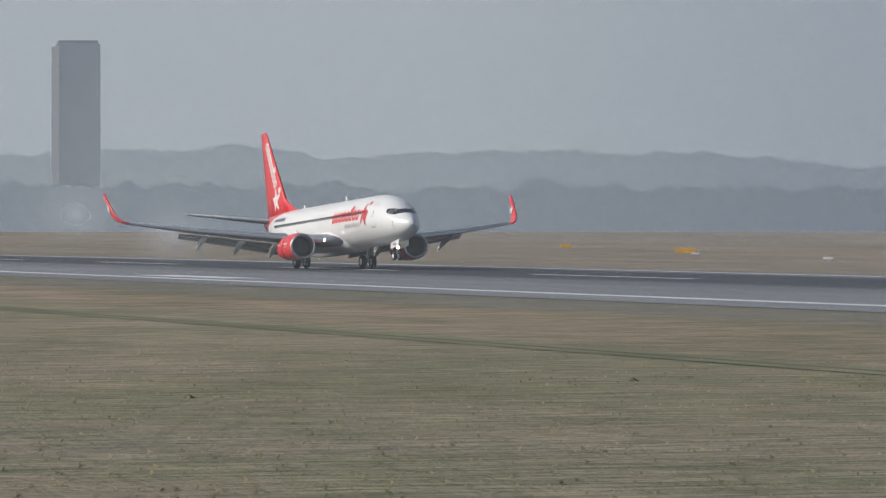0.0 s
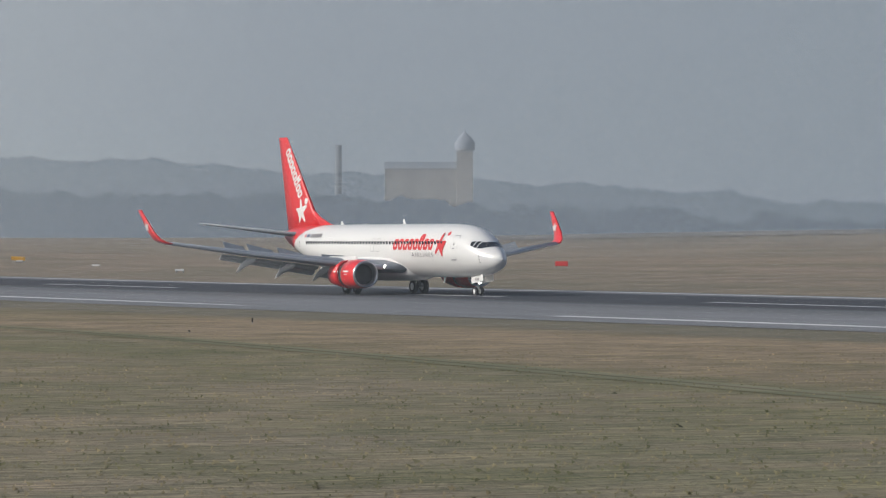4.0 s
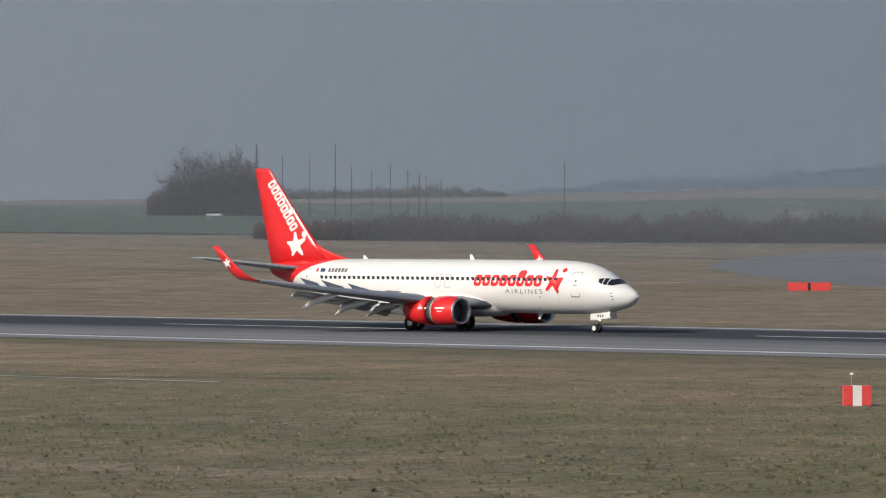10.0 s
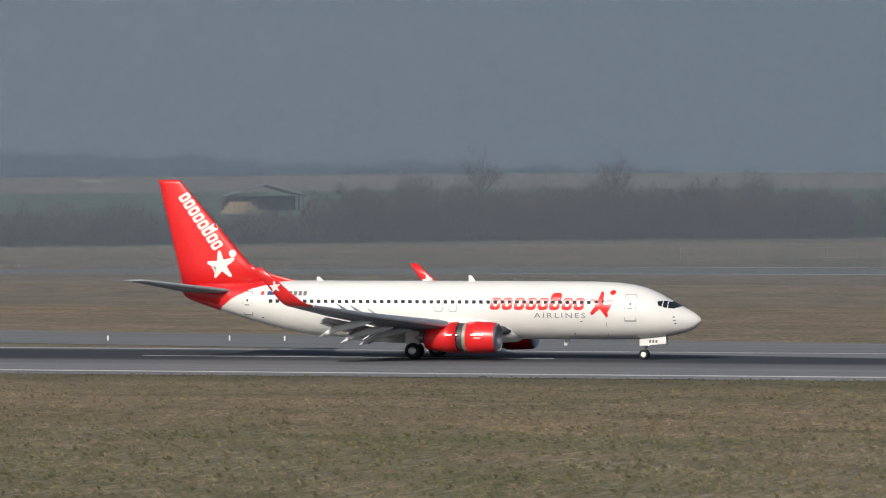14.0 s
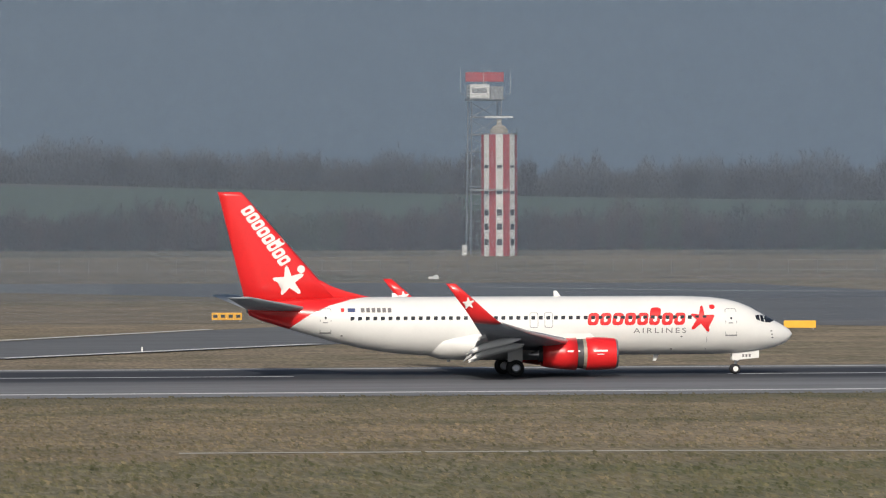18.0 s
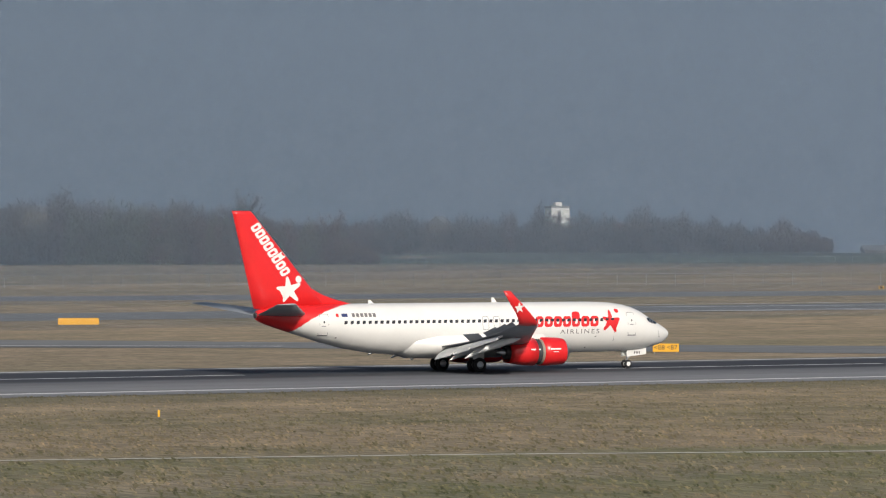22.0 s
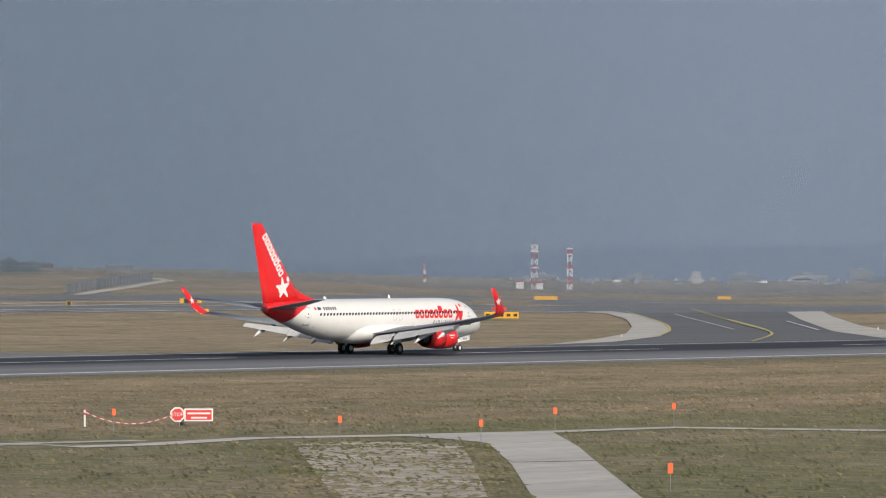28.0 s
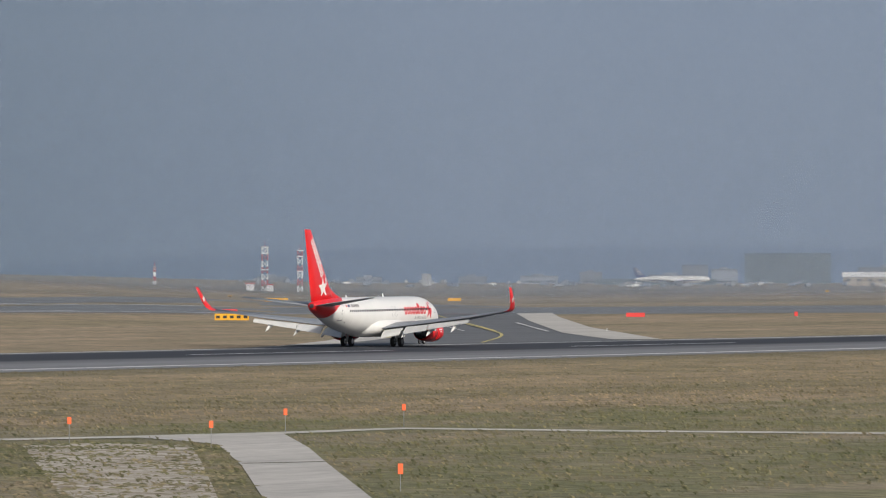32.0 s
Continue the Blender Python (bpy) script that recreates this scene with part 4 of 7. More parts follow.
    # antennas
    for x, h, z in ((3.4, 0.40, 5.34), (-7.6, 0.28, 5.34)):
        bm = B()
        slab(bm, [((x + 0.25, 0, z), AFT, (0, 1, 0), 0.5, 0.06), ((x - 0.05, 0, z + h), AFT, (0, 1, 0), 0.22, 0.03)], SYM)
        part("antenna", bm, M_WHITE, jet, "small white blade antenna")
    for x in (-3.9, 10.2):
        bm = B()
        slab(bm, [((x + 0.2, 0, 1.37), AFT, (0, 1, 0), 0.42, 0.06), ((x - 0.05, 0, 0.92), AFT, (0, 1, 0), 0.2, 0.03)], SYM)
        part("antenna", bm, M_WHITE, jet, "small white blade antenna")
    bm = B()
    rod(bm, (-17.5, 0, 4.51), (-17.68, 0, 4.51), 0.24, 0.2, 14)
    part("exhaust_pipe", bm, M_DARKM, jet)
    # word on the side
    cu = bpy.data.curves.new("lettering", "FONT")
    cu.body = "AIRLINES"
    cu.size = 0.5
    cu.space_character = 1.35
    tmp = new("tmp", cu)
    dg = bpy.context.evaluated_depsgraph_get()
    tm = bpy.data.meshes.new_from_object(tmp.evaluated_get(dg))
    bpy.data.objects.remove(tmp)
    wdt = max(v.co.x for v in tm.vertices)
    for sg in (-1, 1):
        for grp in letter_faces(tm):
            lb, made = B(), {}
            for f in grp:
                vs = []
                for c in f:
                    if c not in made:
                        u = c[0] * 3.6 / wdt
                        x = 8.3 + u if sg < 0 else 11.9 - u
                        z = 2.86 + c[1]
                        made[c] = lb.verts.new((x, sg * (hull_y(x, z) + 0.014), z))
                    vs.append(made[c])
                lb.faces.new(vs)
            bmesh.ops.recalc_face_normals(lb, faces=lb.faces[:])
            part("letter", lb, M_LETTER, jet, "thin grey letter")
    return jet, moving


JET, JET_PARTS = build_airliner()
JET.scale = (1.008, 1, 1)


# ---- taxiways, fields, tracks ----
M_FIELD = patchy("green_field", (0.085, 0.115, 0.085), (0.110, 0.138, 0.105), (0.004, 0.02, 1))
M_TAN = patchy("bare_field", (0.17, 0.155, 0.14), (0.22, 0.20, 0.18), (0.004, 0.02, 1))
M_SOIL = patchy("dark_soil", (0.085, 0.085, 0.055), (0.16, 0.15, 0.10), (0.05, 0.2, 1))
M_GREENEDGE = patchy("green_verge", (0.125, 0.140, 0.085), (0.22, 0.21, 0.14), (0.06, 0.06, 1))
M_TRACK = patchy("pale_track", (0.40, 0.39, 0.35), (0.60, 0.58, 0.53), (0.15, 0.4, 1))
M_GRAVEL = patchy("gravel_patch", (0.19, 0.15, 0.10), (0.60, 0.56, 0.49), (0.9, 0.22, 1))
TRACKS = []
T_LABEL = "grey asphalt taxiway beside the runway"
strip("taxiway", spline_pts([Vector(p) for p in ((-50, 18), (-112, 38), (-165, 54), (-208, 70), (-262, 110), (-318, 172), (-385, 225), (-455, 300), (-505, 400))], 5), 17, M_TAXI, 0.034, T_LABEL, "taxiway")
draped("taxiway", [(-436.5, 253.8), (-426.6, 316.9), (-366.3, 368.4), (-282.7, 356.4), (-168.4, 365.5), (-79.6, 368.1), (11.3, 372.0), (40.2, 348.5), (44.0, 407.4), (12.1, 409.9), (-82.8, 402.5), (-176.8, 401.7), (-296.5, 390.1), (-389.2, 411.6), (-469.9, 380.9)], M_TAXI, 0.030, 25, T_LABEL, "taxiway")
draped("taxiway", [(-40, 17), (-8, 17), (12.0, 46.9), (59.3, 112.7), (96.8, 171.1), (120.7, 152.6), (166.6, 172.4), (196.3, 232.6), (159.1, 291.7), (158.6, 342.3), (144.8, 392.8), (111.9, 402.6), (44.0, 407.4), (40.2, 348.5), (86.4, 293.9), (90.5, 280.5), (88.8, 262.8), (81.2, 231.0), (37.7, 154.4), (14.3, 108.3), (10.5, 82.8)], M_TAXI_DARK, 0.026, 25, T_LABEL, "taxiway")
draped("taxiway", [(150.5, 128.1), (181.0, 98.7), (197.9, 82.7), (238, 17), (282, 17), (227.5, 84.0), (197.1, 133.0), (167.8, 175.5)], M_TAXI, 0.032, 25, T_LABEL, "taxiway")
draped("taxiway", [(196.3, 232.6), (243.9, 232.1), (325.2, 222.4), (457.7, 200.4), (490.3, 206.4), (434.1, 197.4), (541.7, 201.3), (593.6, 180.6), (639.9, 157.2), (676.6, 85.0), (807.6, 156.7), (747.3, 231.4), (688.7, 255.2), (615.0, 267.1), (458.5, 224.5), (524.9, 241.0), (477.3, 221.2), (344.7, 252.9), (260.3, 266.9), (215.1, 282.2)], M_TAXI, 0.037, 25, T_LABEL, "taxiway")
draped("taxiway", [(184.1, 352.8), (238.8, 344.5), (366.0, 298.2), (448.8, 259.1), (514.2, 244.2), (593.8, 277.4), (639.6, 274.0), (680.8, 263.7), (717.5, 342.1), (646.9, 327.7), (549.6, 280.7), (466.4, 280.5), (381.9, 323.5), (247.9, 368.4), (192.9, 383.3)], M_TAXI, 0.041, 25, T_LABEL, "taxiway")
draped("taxiway", [(322, 17), (362.1, 34.9), (402.1, 62.2), (430.2, 85.2), (467.5, 119.2), (521.3, 170.6), (557.0, 206.5), (590.9, 195.2), (551.8, 159.8), (444.0, 64.2), (399.0, 17.0)], M_TAXI_DARK, 0.045, 12, "dark asphalt exit taxiway curving off the runway", "taxiway")
draped("pavement", [(546.7, 205.8), (561.6, 211.2), (536.9, 183.6), (476.5, 126.2), (426.9, 81.9), (386.4, 48.6), (354.0, 27.7), (336.1, 21.7), (366.4, 41.3), (398.9, 65.1), (440.6, 100.6), (496.3, 150.5), (539.1, 192.5)], M_CONC, 0.095, 12, "pale concrete shoulder of the exit curve", "pavement")
draped("pavement", [(590.8, 195.3), (601.5, 195.8), (554.7, 156.6), (472.1, 85.3), (399.5, 17.4), (395.4, 21.8), (431.0, 57.7), (520.0, 135.2)], M_CONC, 0.095, 12, "pale concrete shoulder of the exit curve", "pavement")
for a, b in (((14.3, 108.3), (37.7, 154.4)), ((12.0, 46.9), (41.5, 88.6)), ((152.5, 297.7), (187.4, 288.9)), ((113.7, 149.7), (140.6, 145.7)), ((151.5, 130.8), (200.4, 87.4)), ((-206.7, 405.0), (-74.0, 406.6)), ((-195.5, 364.3), (-70.9, 368.9)),
             ((302.5, 259.0), (426.7, 214.7)), ((290.9, 238.1), (410.8, 196.1)), ((346.4, 255.5), (477.3, 221.2)), ((326.8, 224.9), (457.7, 200.4)), ((401.8, 242.1), (524.9, 241.0)), ((382.9, 217.3), (490.3, 206.4)), ((447.1, 225.2), (608.6, 261.4)), ((423.9, 198.7), (546.7, 205.8)), ((59.0, 110.4), (97.4, 174.2)), ((-307.8, 156.6), (-243.0, 101.2))):
    strip("edge_line", [a, b], 0.7, M_LINE, 0.12, "pale line along a taxiway edge", "marking")
for pts in ([(611.8, 235.5), (493.9, 127.2), (432.2, 69.9), (401.9, 44.2), (367.4, 18.7)], [(507.6, 139.3), (469.4, 103.7), (435.9, 72.9)], [(560.4, 206.7), (476.3, 126.2), (423.3, 78.9), (386.1, 48.9)], [(102.7, 279.8), (109.4, 274.5), (106.8, 253.8), (97.0, 225.5), (79.8, 205.4)]):
    strip("guide_line", spline_pts([Vector(p) for p in pts], 5), 0.2, M_YLINE, 0.14, "yellow curved taxiway guide line", "marking")
strip("guide_line", [(499.6, 121.2), (437.0, 64.8)], 0.22, M_LINE, 0.14, "white painted line on the exit", "marking")
strip("guide_line", [(551.9, 188.5), (433.0, 75.9)], 0.15, M_LINE, 0.14, "white painted line on the exit", "marking")
for a, b in (((569.9, 207.7), (572.0, 203.6)), ((575.8, 199.7), (573.9, 190.3)), ((79.2, 205.6), (86.7, 202.8)), ((86.8, 195.9), (92.3, 190.3))):
    strip("stop_line", [a, b], 0.8, M_RLINE, 0.14, "faded red and white ground marking", "marking")
draped("pavement", [(86.4, 294.0), (90.4, 289.8), (89.1, 262.8), (81.2, 231.1), (75.4, 220.3), (79.0, 244.4), (82.7, 258.7), (84.6, 273.3), (83.8, 276.6)], M_CONC, 0.09, 25, "pale concrete rim of the taxiway island", "pavement")
for a, b in (((96.2, 284.9), (102.0, 280.1)), ((98.7, 376.8), (133.3, 347.5)), ((133.3, 347.5), (222.2, 311.9)), ((191.3, 282.8), (209.8, 278.6)), ((176.2, 238.2), (194.5, 237.4))):
    strip("edge_line", [a, b], 0.6, M_LINE, 0.12, "pale line along a taxiway edge", "marking")
draped("pavement", [(196.9, 396.1), (214.5, 382.3), (202.4, 372.0), (193.0, 384.0)], M_CONC, 0.09, 25, "pale concrete pad beyond the taxiway", "pavement")
DITCH = spline_pts([Vector(p) for p in ((-900, -66), (-600, -67), (-480, -68), (-420, -70), (-360, -78), (-300, -87), (-256.0, -90.7), (-223.4, -90.9), (-204.2, -81.9))], 6)
strip("verge", DITCH, 1.0, M_GREENEDGE, 0.018, "green unmown strip along the ditch", "grass")
strip("ditch", DITCH, 0.2, M_SOIL, 0.022, "dark shallow ditch edge in the grass", "ditch")
TRACKS.append([(-300.0, -87.0), (-256.6, -91.4), (-238.0, -92.6), (-205.0, -90.5)])
strip("track", TRACKS[-1], 0.25, M_TRACK, 0.026, "narrow pale track through the grass", "track")
TRACKS.append([(14.0, -103.2), (35.6, -104.6), (65.8, -110.1), (97.0, -120.1), (120.5, -130.0), (131.8, -132.4), (131.2, -135.3)])
strip("track", TRACKS[-1], 0.36, M_TRACK, 0.026, "narrow pale track through the grass", "track")
TRACKS.append([(119.2, -128.6), (138.2, -132.5)])
strip("track", TRACKS[-1], 0.7, M_TRACK, 0.03, "narrow pale track through the grass", "track")
TRACKS.append([(130.8, -135.8), (134.8, -136.4), (143.9, -134.6), (151.5, -137.6), (159.4, -139.6), (168.5, -140.5), (173.5, -152.6), (179.0, -163.3), (188.2, -182.1)])
strip("track", TRACKS[-1], 1.0, M_TRACK, 0.034, "pale concrete service track", "track")
PATH_EDGE = [(151.3, -136.3), (160.7, -138.8), (147.8, -152.3), (137.5, -162.5), (116.1, -183.9), (85.6, -214.1), (82.8, -211.2), (113.4, -181.0), (132.3, -162.4), (147.3, -147.0), (149.2, -143.3)]
draped("path", PATH_EDGE, M_CONC, 0.030, 25, "pale concrete path crossing the grass", "path")
strip("joint", [(133.5, -161.3), (137.1, -162.9)], 0.25, M_SOIL, 0.036, "dark joint across the concrete path", "joint")
GRAVEL_EDGE = [(140.5, -140.7), (144.6, -141.3), (146.0, -146.5), (131.9, -160.5), (112.3, -179.8), (94.7, -197.2), (91.7, -193.9), (108.5, -175.7), (123.7, -159.1)]
draped("gravel", GRAVEL_EDGE, M_GRAVEL, 0.028, 25, "bare gravel patch worn into the grass", "gravel")
draped("gravel", [(96.0, -42.5), (99.8, -43.1), (100.9, -60.3), (97.6, -59.8), (97.0, -48.3)], M_TRACK, 0.028, 25, "thin pale gravel strip beside the runway", "gravel")


def sector(name, r0, r1, a0, a1, material, dz, label, step=45):
    n = max(4, int(abs(a1 - a0) / 1.5))
    pt = lambda r, a: (EYE[0] - r * math.sin(radians(a)), EYE[1] + r * math.cos(radians(a)))
    o = [pt(r0, a0 + (a1 - a0) * i / n) for i in range(n + 1)] + [pt(r1, a1 + (a0 - a1) * i / n) for i in range(n + 1)]
    return draped(name, o, material, dz, step, label, "field")


sector("field", 1010, 1650, 41, 9, M_FIELD, 0.15, "green winter crop field behind the hedge")
sector("field", 1650, 2150, 62, -4, M_TAN, 0.25, "bare pale field on the slope")
sector("field", 2150, 2900, 62, -4, M_FIELD, 0.25, "distant dull green field")
sector("field", 1020, 1060, 8, 2, M_TAN, 0.15, "bare pale field on the slope")
sector("field", 1060, 1420, 8.9, 2, M_FIELD, 0.15, "green winter crop field on the slope")
sector("field", 1420, 1480, 8.9, 2, M_TAN, 0.15, "bare pale strip on the slope")
sector("field", 1480, 1650, 8.9, 2, M_FIELD, 0.15, "green winter crop field on the slope")
sector("field", 1045, 1725, 1.9, -26.5, M_FIELD, 0.15, "green winter crop field behind the tree belt")
sector("field", 985, 2300, -27, -40.8, M_FIELD, 0.15, "green winter crop field behind the fence")
sector("field", 1030, 1650, 57, 41, M_FIELD, 0.25, "dull green field on a low rise", 14)

# ---- trees ----
M_TWIG = bark_twigs("bare_twigs", (0.099, 0.086, 0.083), (0.150, 0.127, 0.120))
M_TWIG_RED = bark_twigs("reddish_twigs", (0.127, 0.091, 0.083), (0.182, 0.127, 0.114))
# far twigs: greyed and paled, with the haze put into their colour
M_TWIG_FAR = bark_twigs("hazed_twigs", (0.127, 0.120, 0.120), (0.176, 0.159, 0.153))
M_BARK = bark_twigs("grey_bark", (0.08, 0.072, 0.062), (0.12, 0.10, 0.085))
M_BUD = bark_twigs("budding_twigs", (0.125, 0.135, 0.095), (0.165, 0.17, 0.12))


def bare_tree(seed, h, spread, twigs, low=0.25):
    """Trunk that forks into limbs and branches, and a crown of many fine twigs that follow them."""
    rnd = random.Random(seed)
    bm = B()
    top = Vector((rnd.uniform(-0.4, 0.4), rnd.uniform(-0.4, 0.4), h * 0.62))
    rod(bm, (0, 0, -0.3), top, h * 0.017, h * 0.007, 6)
    ends = []
    for k in range(15):
        u = rnd.uniform(low * 1.3, 1.0)
        o = top * u
        a = k * 2.4 + rnd.uniform(-0.5, 0.5)
        reach = spread * (0.55 + 0.5 * math.sin(math.pi * min(1.0, u))) * rnd.uniform(0.75, 1.1)
        e = o + Vector((math.cos(a) * reach, math.sin(a) * reach, h * rnd.uniform(0.12, 0.36) * (0.6 + 0.6 * u)))
        e.z = min(e.z, h * 0.93)
        mid = o.lerp(e, 0.5) + Vector((0, 0, -0.03 * h))
        rod(bm, o, mid, h * 0.0065, h * 0.0045, 4)
        rod(bm, mid, e, h * 0.0045, h * 0.0018, 4)
        for q in range(5):
            b = mid.lerp(e, rnd.uniform(-0.3, 0.9))
            f = b + Vector((rnd.gauss(0, 0.3) * spread, rnd.gauss(0, 0.3) * spread, h * rnd.uniform(0.03, 0.15)))
            rod(bm, b, f, h * 0.0028, h * 0.001, 3)
            ends.append((b, f))
        ends.append((mid, e))
    verts, faces = [], []
    for k in range(twigs):
        b, f = rnd.choice(ends)
        p = b.lerp(f, rnd.uniform(0.1, 1.05)) + Vector((rnd.gauss(0, 1), rnd.gauss(0, 1), rnd.gauss(0, 0.8))) * spread * 0.07
        d = ((f - b).normalized() * 0.7 + Vector((rnd.gauss(0, 0.6), rnd.gauss(0, 0.6), rnd.uniform(0.0, 0.8)))).normalized() * h * rnd.uniform(0.03, 0.085)
        w = Vector((rnd.gauss(0, 1), rnd.gauss(0, 1), rnd.gauss(0, 0.4))).normalized() * h * rnd.uniform(0.0018, 0.0045)
        if p.z < 0.2:
            p.z = rnd.uniform(0.2, h * 0.3)
        o = len(verts)
        verts += [tuple(p - w), tuple(p + w), tuple(p + d)]
        faces.append((o, o + 1, o + 2))
    return bm, verts, faces


TREES = []
for k, (h, sp, tw, low) in enumerate(((13, 3.6, 1500, 0.22), (15, 3.2, 1500, 0.28), (11, 4.2, 1500, 0.15), (16.5, 3.6, 1500, 0.3))):
    bm, v, f = bare_tree(50 + k, h, sp, tw, low)
    me = bpy.data.meshes.new("trunk")
    bm.to_mesh(me)
    bm.free()
    me.materials.append(M_BARK)
    TREES.append((me, {m.name: mesh_from("crown", v, f, m) for m in (M_TWIG, M_TWIG_RED, M_BUD)}))
SHRUBS = []
for k in range(4):
    bm, v, f = bare_tree(80 + k, 6.0 + k * 0.5, 3.4, 1100, 0.05)
    bm.free()
    SHRUBS.append({m.name: mesh_from("shrub", v, f, m) for m in (M_TWIG, M_TWIG_RED, M_BUD)})


def plant_tree(x, y, k, size, mat, group, label="bare brown winter tree in a belt"):
    ob = thing("tree", pose(x, y, terrain(x, y), 0, 0, random.uniform(0, 360)), label, "tree", group)
    ob.scale = (size * 1.3, size * 1.3, size)
    tr, cr = TREES[k % len(TREES)]
    share("trunk", tr, ob, Matrix())
    share("crown", cr[mat.name], ob, Matrix())


def plant_shrub(x, y, k, size, mat, group, label="bare twiggy shrub in a hedge"):
    ob = new("shrub", SHRUBS[k % 4][mat.name])
    ob.matrix_basis = pose(x, y, terrain(x, y) - 0.1, 0, 0, random.uniform(0, 360))
    ob.scale = (size * 1.15, size * 1.15, size)
    tagged(ob, label, "shrub", group)


def polar(az, r):
    return -r * math.sin(radians(az)) + EYE[0], EYE[1] + r * math.cos(radians(az))


rnd = random.Random(11)
# low hedge along the field
az = 44.5
while az > 11.5:
    for row in (0, 1):
        x, y = polar(az + rnd.uniform(-0.15, 0.15), 965 + row * 9 + rnd.uniform(-3, 3))
        plant_shrub(x, y, rnd.randrange(4), rnd.uniform(0.8, 1.1) * float(np.interp(az, (18, 22, 27, 44), (1.1, 0.95, 0.75, 0.6))), rnd.choice((M_TWIG_RED, M_TWIG, M_TWIG)), "hedge by the field", "bare reddish-brown shrub in a long hedge")
    az -= 0.36
# taller trees towards the road
az = 18.2
while az > 9.2:
    for row in (0, 1):
        x, y = polar(az + rnd.uniform(-0.3, 0.3), 985 + row * 14 + rnd.uniform(-4, 4))
        plant_tree(x, y, rnd.randrange(4), rnd.uniform(0.7, 1.0) * (1.6 if row and rnd.random() < 0.16 else 0.95), M_BUD if 9.8 < az < 10.8 else rnd.choice((M_TWIG, M_TWIG_RED, M_TWIG)), "trees by the road")
    az -= 0.42
# long belt
az = 4.9
while az > -29.3:
    for row in range(3):
        if row == 2 and not -28 < az < 1.5:
            continue
        x, y = polar(az + rnd.uniform(-0.3, 0.3), (985, 1000, 1738)[row] + rnd.uniform(-5, 5))
        s = (0.6, 0.72, 0.95)[row] * rnd.uniform(0.8, 1.25) * float(np.interp(az, (-36, -33, -28, -20, -17, 5), (0.5, 0.75, 1.2, 1.2, 0.95, 0.95)))
        plant_tree(x, y, rnd.randrange(4), s, (M_TWIG_RED, M_TWIG, M_TWIG)[row] if rnd.random() < 0.85 else M_BUD, "long tree belt")
    x, y = polar(az + rnd.uniform(-0.3, 0.3), 972 + rnd.uniform(-4, 4))
    plant_shrub(x, y, rnd.randrange(4), rnd.uniform(0.5, 0.8), rnd.choice((M_TWIG, M_TWIG_RED)), "undergrowth of the tree belt")
    az -= 0.52


def thicket(name, a0, a1, r, depth, h, seed, mats, label, n, top=None, size=1.0):
    """A dense belt of bare scrub as one body of fine twig slivers along an arc of the field edge."""
    g = np.random.default_rng(int(seed * 10))
    grid = np.linspace(min(a0, a1), max(a0, a1), 1200)
    tops, low, high, tint = [], [], [], []
    for az in grid:
        v = 0.74 + 0.26 * noise.noise(Vector((az * 1.1, seed, 0))) + 0.26 * noise.noise(Vector((az * 4.3, seed, 2))) + 0.16 * noise.noise(Vector((az * 13.0, seed, 4)))
        tops.append(h * v * (top(az) if top else 1.0))
        low.append(terrain(*polar(az, r)))
        high.append(terrain(*polar(az, r + depth)))
        tint.append(noise.noise(Vector((az * 0.8, 0, seed + 9))) + 0.5 * noise.noise(Vector((az * 5.0, 0, seed + 5))))
    az = g.uniform(grid[0], grid[-1], n)
    back = g.uniform(0, 1, n)
    rr = r + depth * back
    ground = np.interp(az, grid, low) * (1 - back) + np.interp(az, grid, high) * back
    a = np.radians(az)
    z = ground + g.uniform(0, 1, n) ** 1.25 * np.interp(az, grid, tops) * (1.0 + 0.18 * g.normal(0, 1, n).clip(-1.2, 1.4))
    p = np.stack([EYE[0] - rr * np.sin(a), EYE[1] + rr * np.cos(a), z], 1)
    d = np.stack([g.normal(0, 0.45, n), g.normal(0, 0.45, n), g.uniform(0.15, 1.0, n)], 1)
    d *= (g.uniform(0.35, 1.15, n) * size / np.linalg.norm(d, axis=1))[:, None]
    w = np.stack([g.normal(0, 1, n), g.normal(0, 1, n), g.normal(0, 0.3, n)], 1)
    w *= (g.uniform(0.025, 0.075, n) * size / np.linalg.norm(w, axis=1))[:, None]
    me = bpy.data.meshes.new(name)
    me.vertices.add(3 * n)
    me.vertices.foreach_set("co", np.stack([p - w, p + w, p + d], 1).astype(np.float32).ravel())
    me.loops.add(3 * n)
    me.loops.foreach_set("vertex_index", np.arange(3 * n, dtype=np.int32))
    me.polygons.add(n)
    me.polygons.foreach_set("loop_start", np.arange(0, 3 * n, 3, dtype=np.int32))
    pick = (np.interp(az, grid, tint) + 0.5 + g.uniform(-0.25, 0.25, n)) * len(mats)
    me.polygons.foreach_set("material_index", np.clip(pick, 0, len(mats) - 1).astype(np.int32))
    for m in mats:
        me.materials.append(m)
    me.update(calc_edges=True)
    return tagged(new(name, me), label, "bushes", "", "stuff")


thicket("scrub_belt", 4.8, -29.6, 978, 30, 11.0, 1.5, (M_TWIG, M_TWIG_RED, M_TWIG_RED, M_BUD), "dense belt of bare brown scrub under the trees", 420000, lambda a: float(np.interp(a, (-29.6, -29.0, -27, -20, -17, 5), (0.15, 0.8, 1.15, 1.2, 0.95, 0.95))), 1.55)
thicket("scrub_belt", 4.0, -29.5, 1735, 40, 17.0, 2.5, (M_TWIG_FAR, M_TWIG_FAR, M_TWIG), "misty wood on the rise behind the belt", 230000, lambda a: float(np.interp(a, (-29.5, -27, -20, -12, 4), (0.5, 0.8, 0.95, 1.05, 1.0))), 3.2)
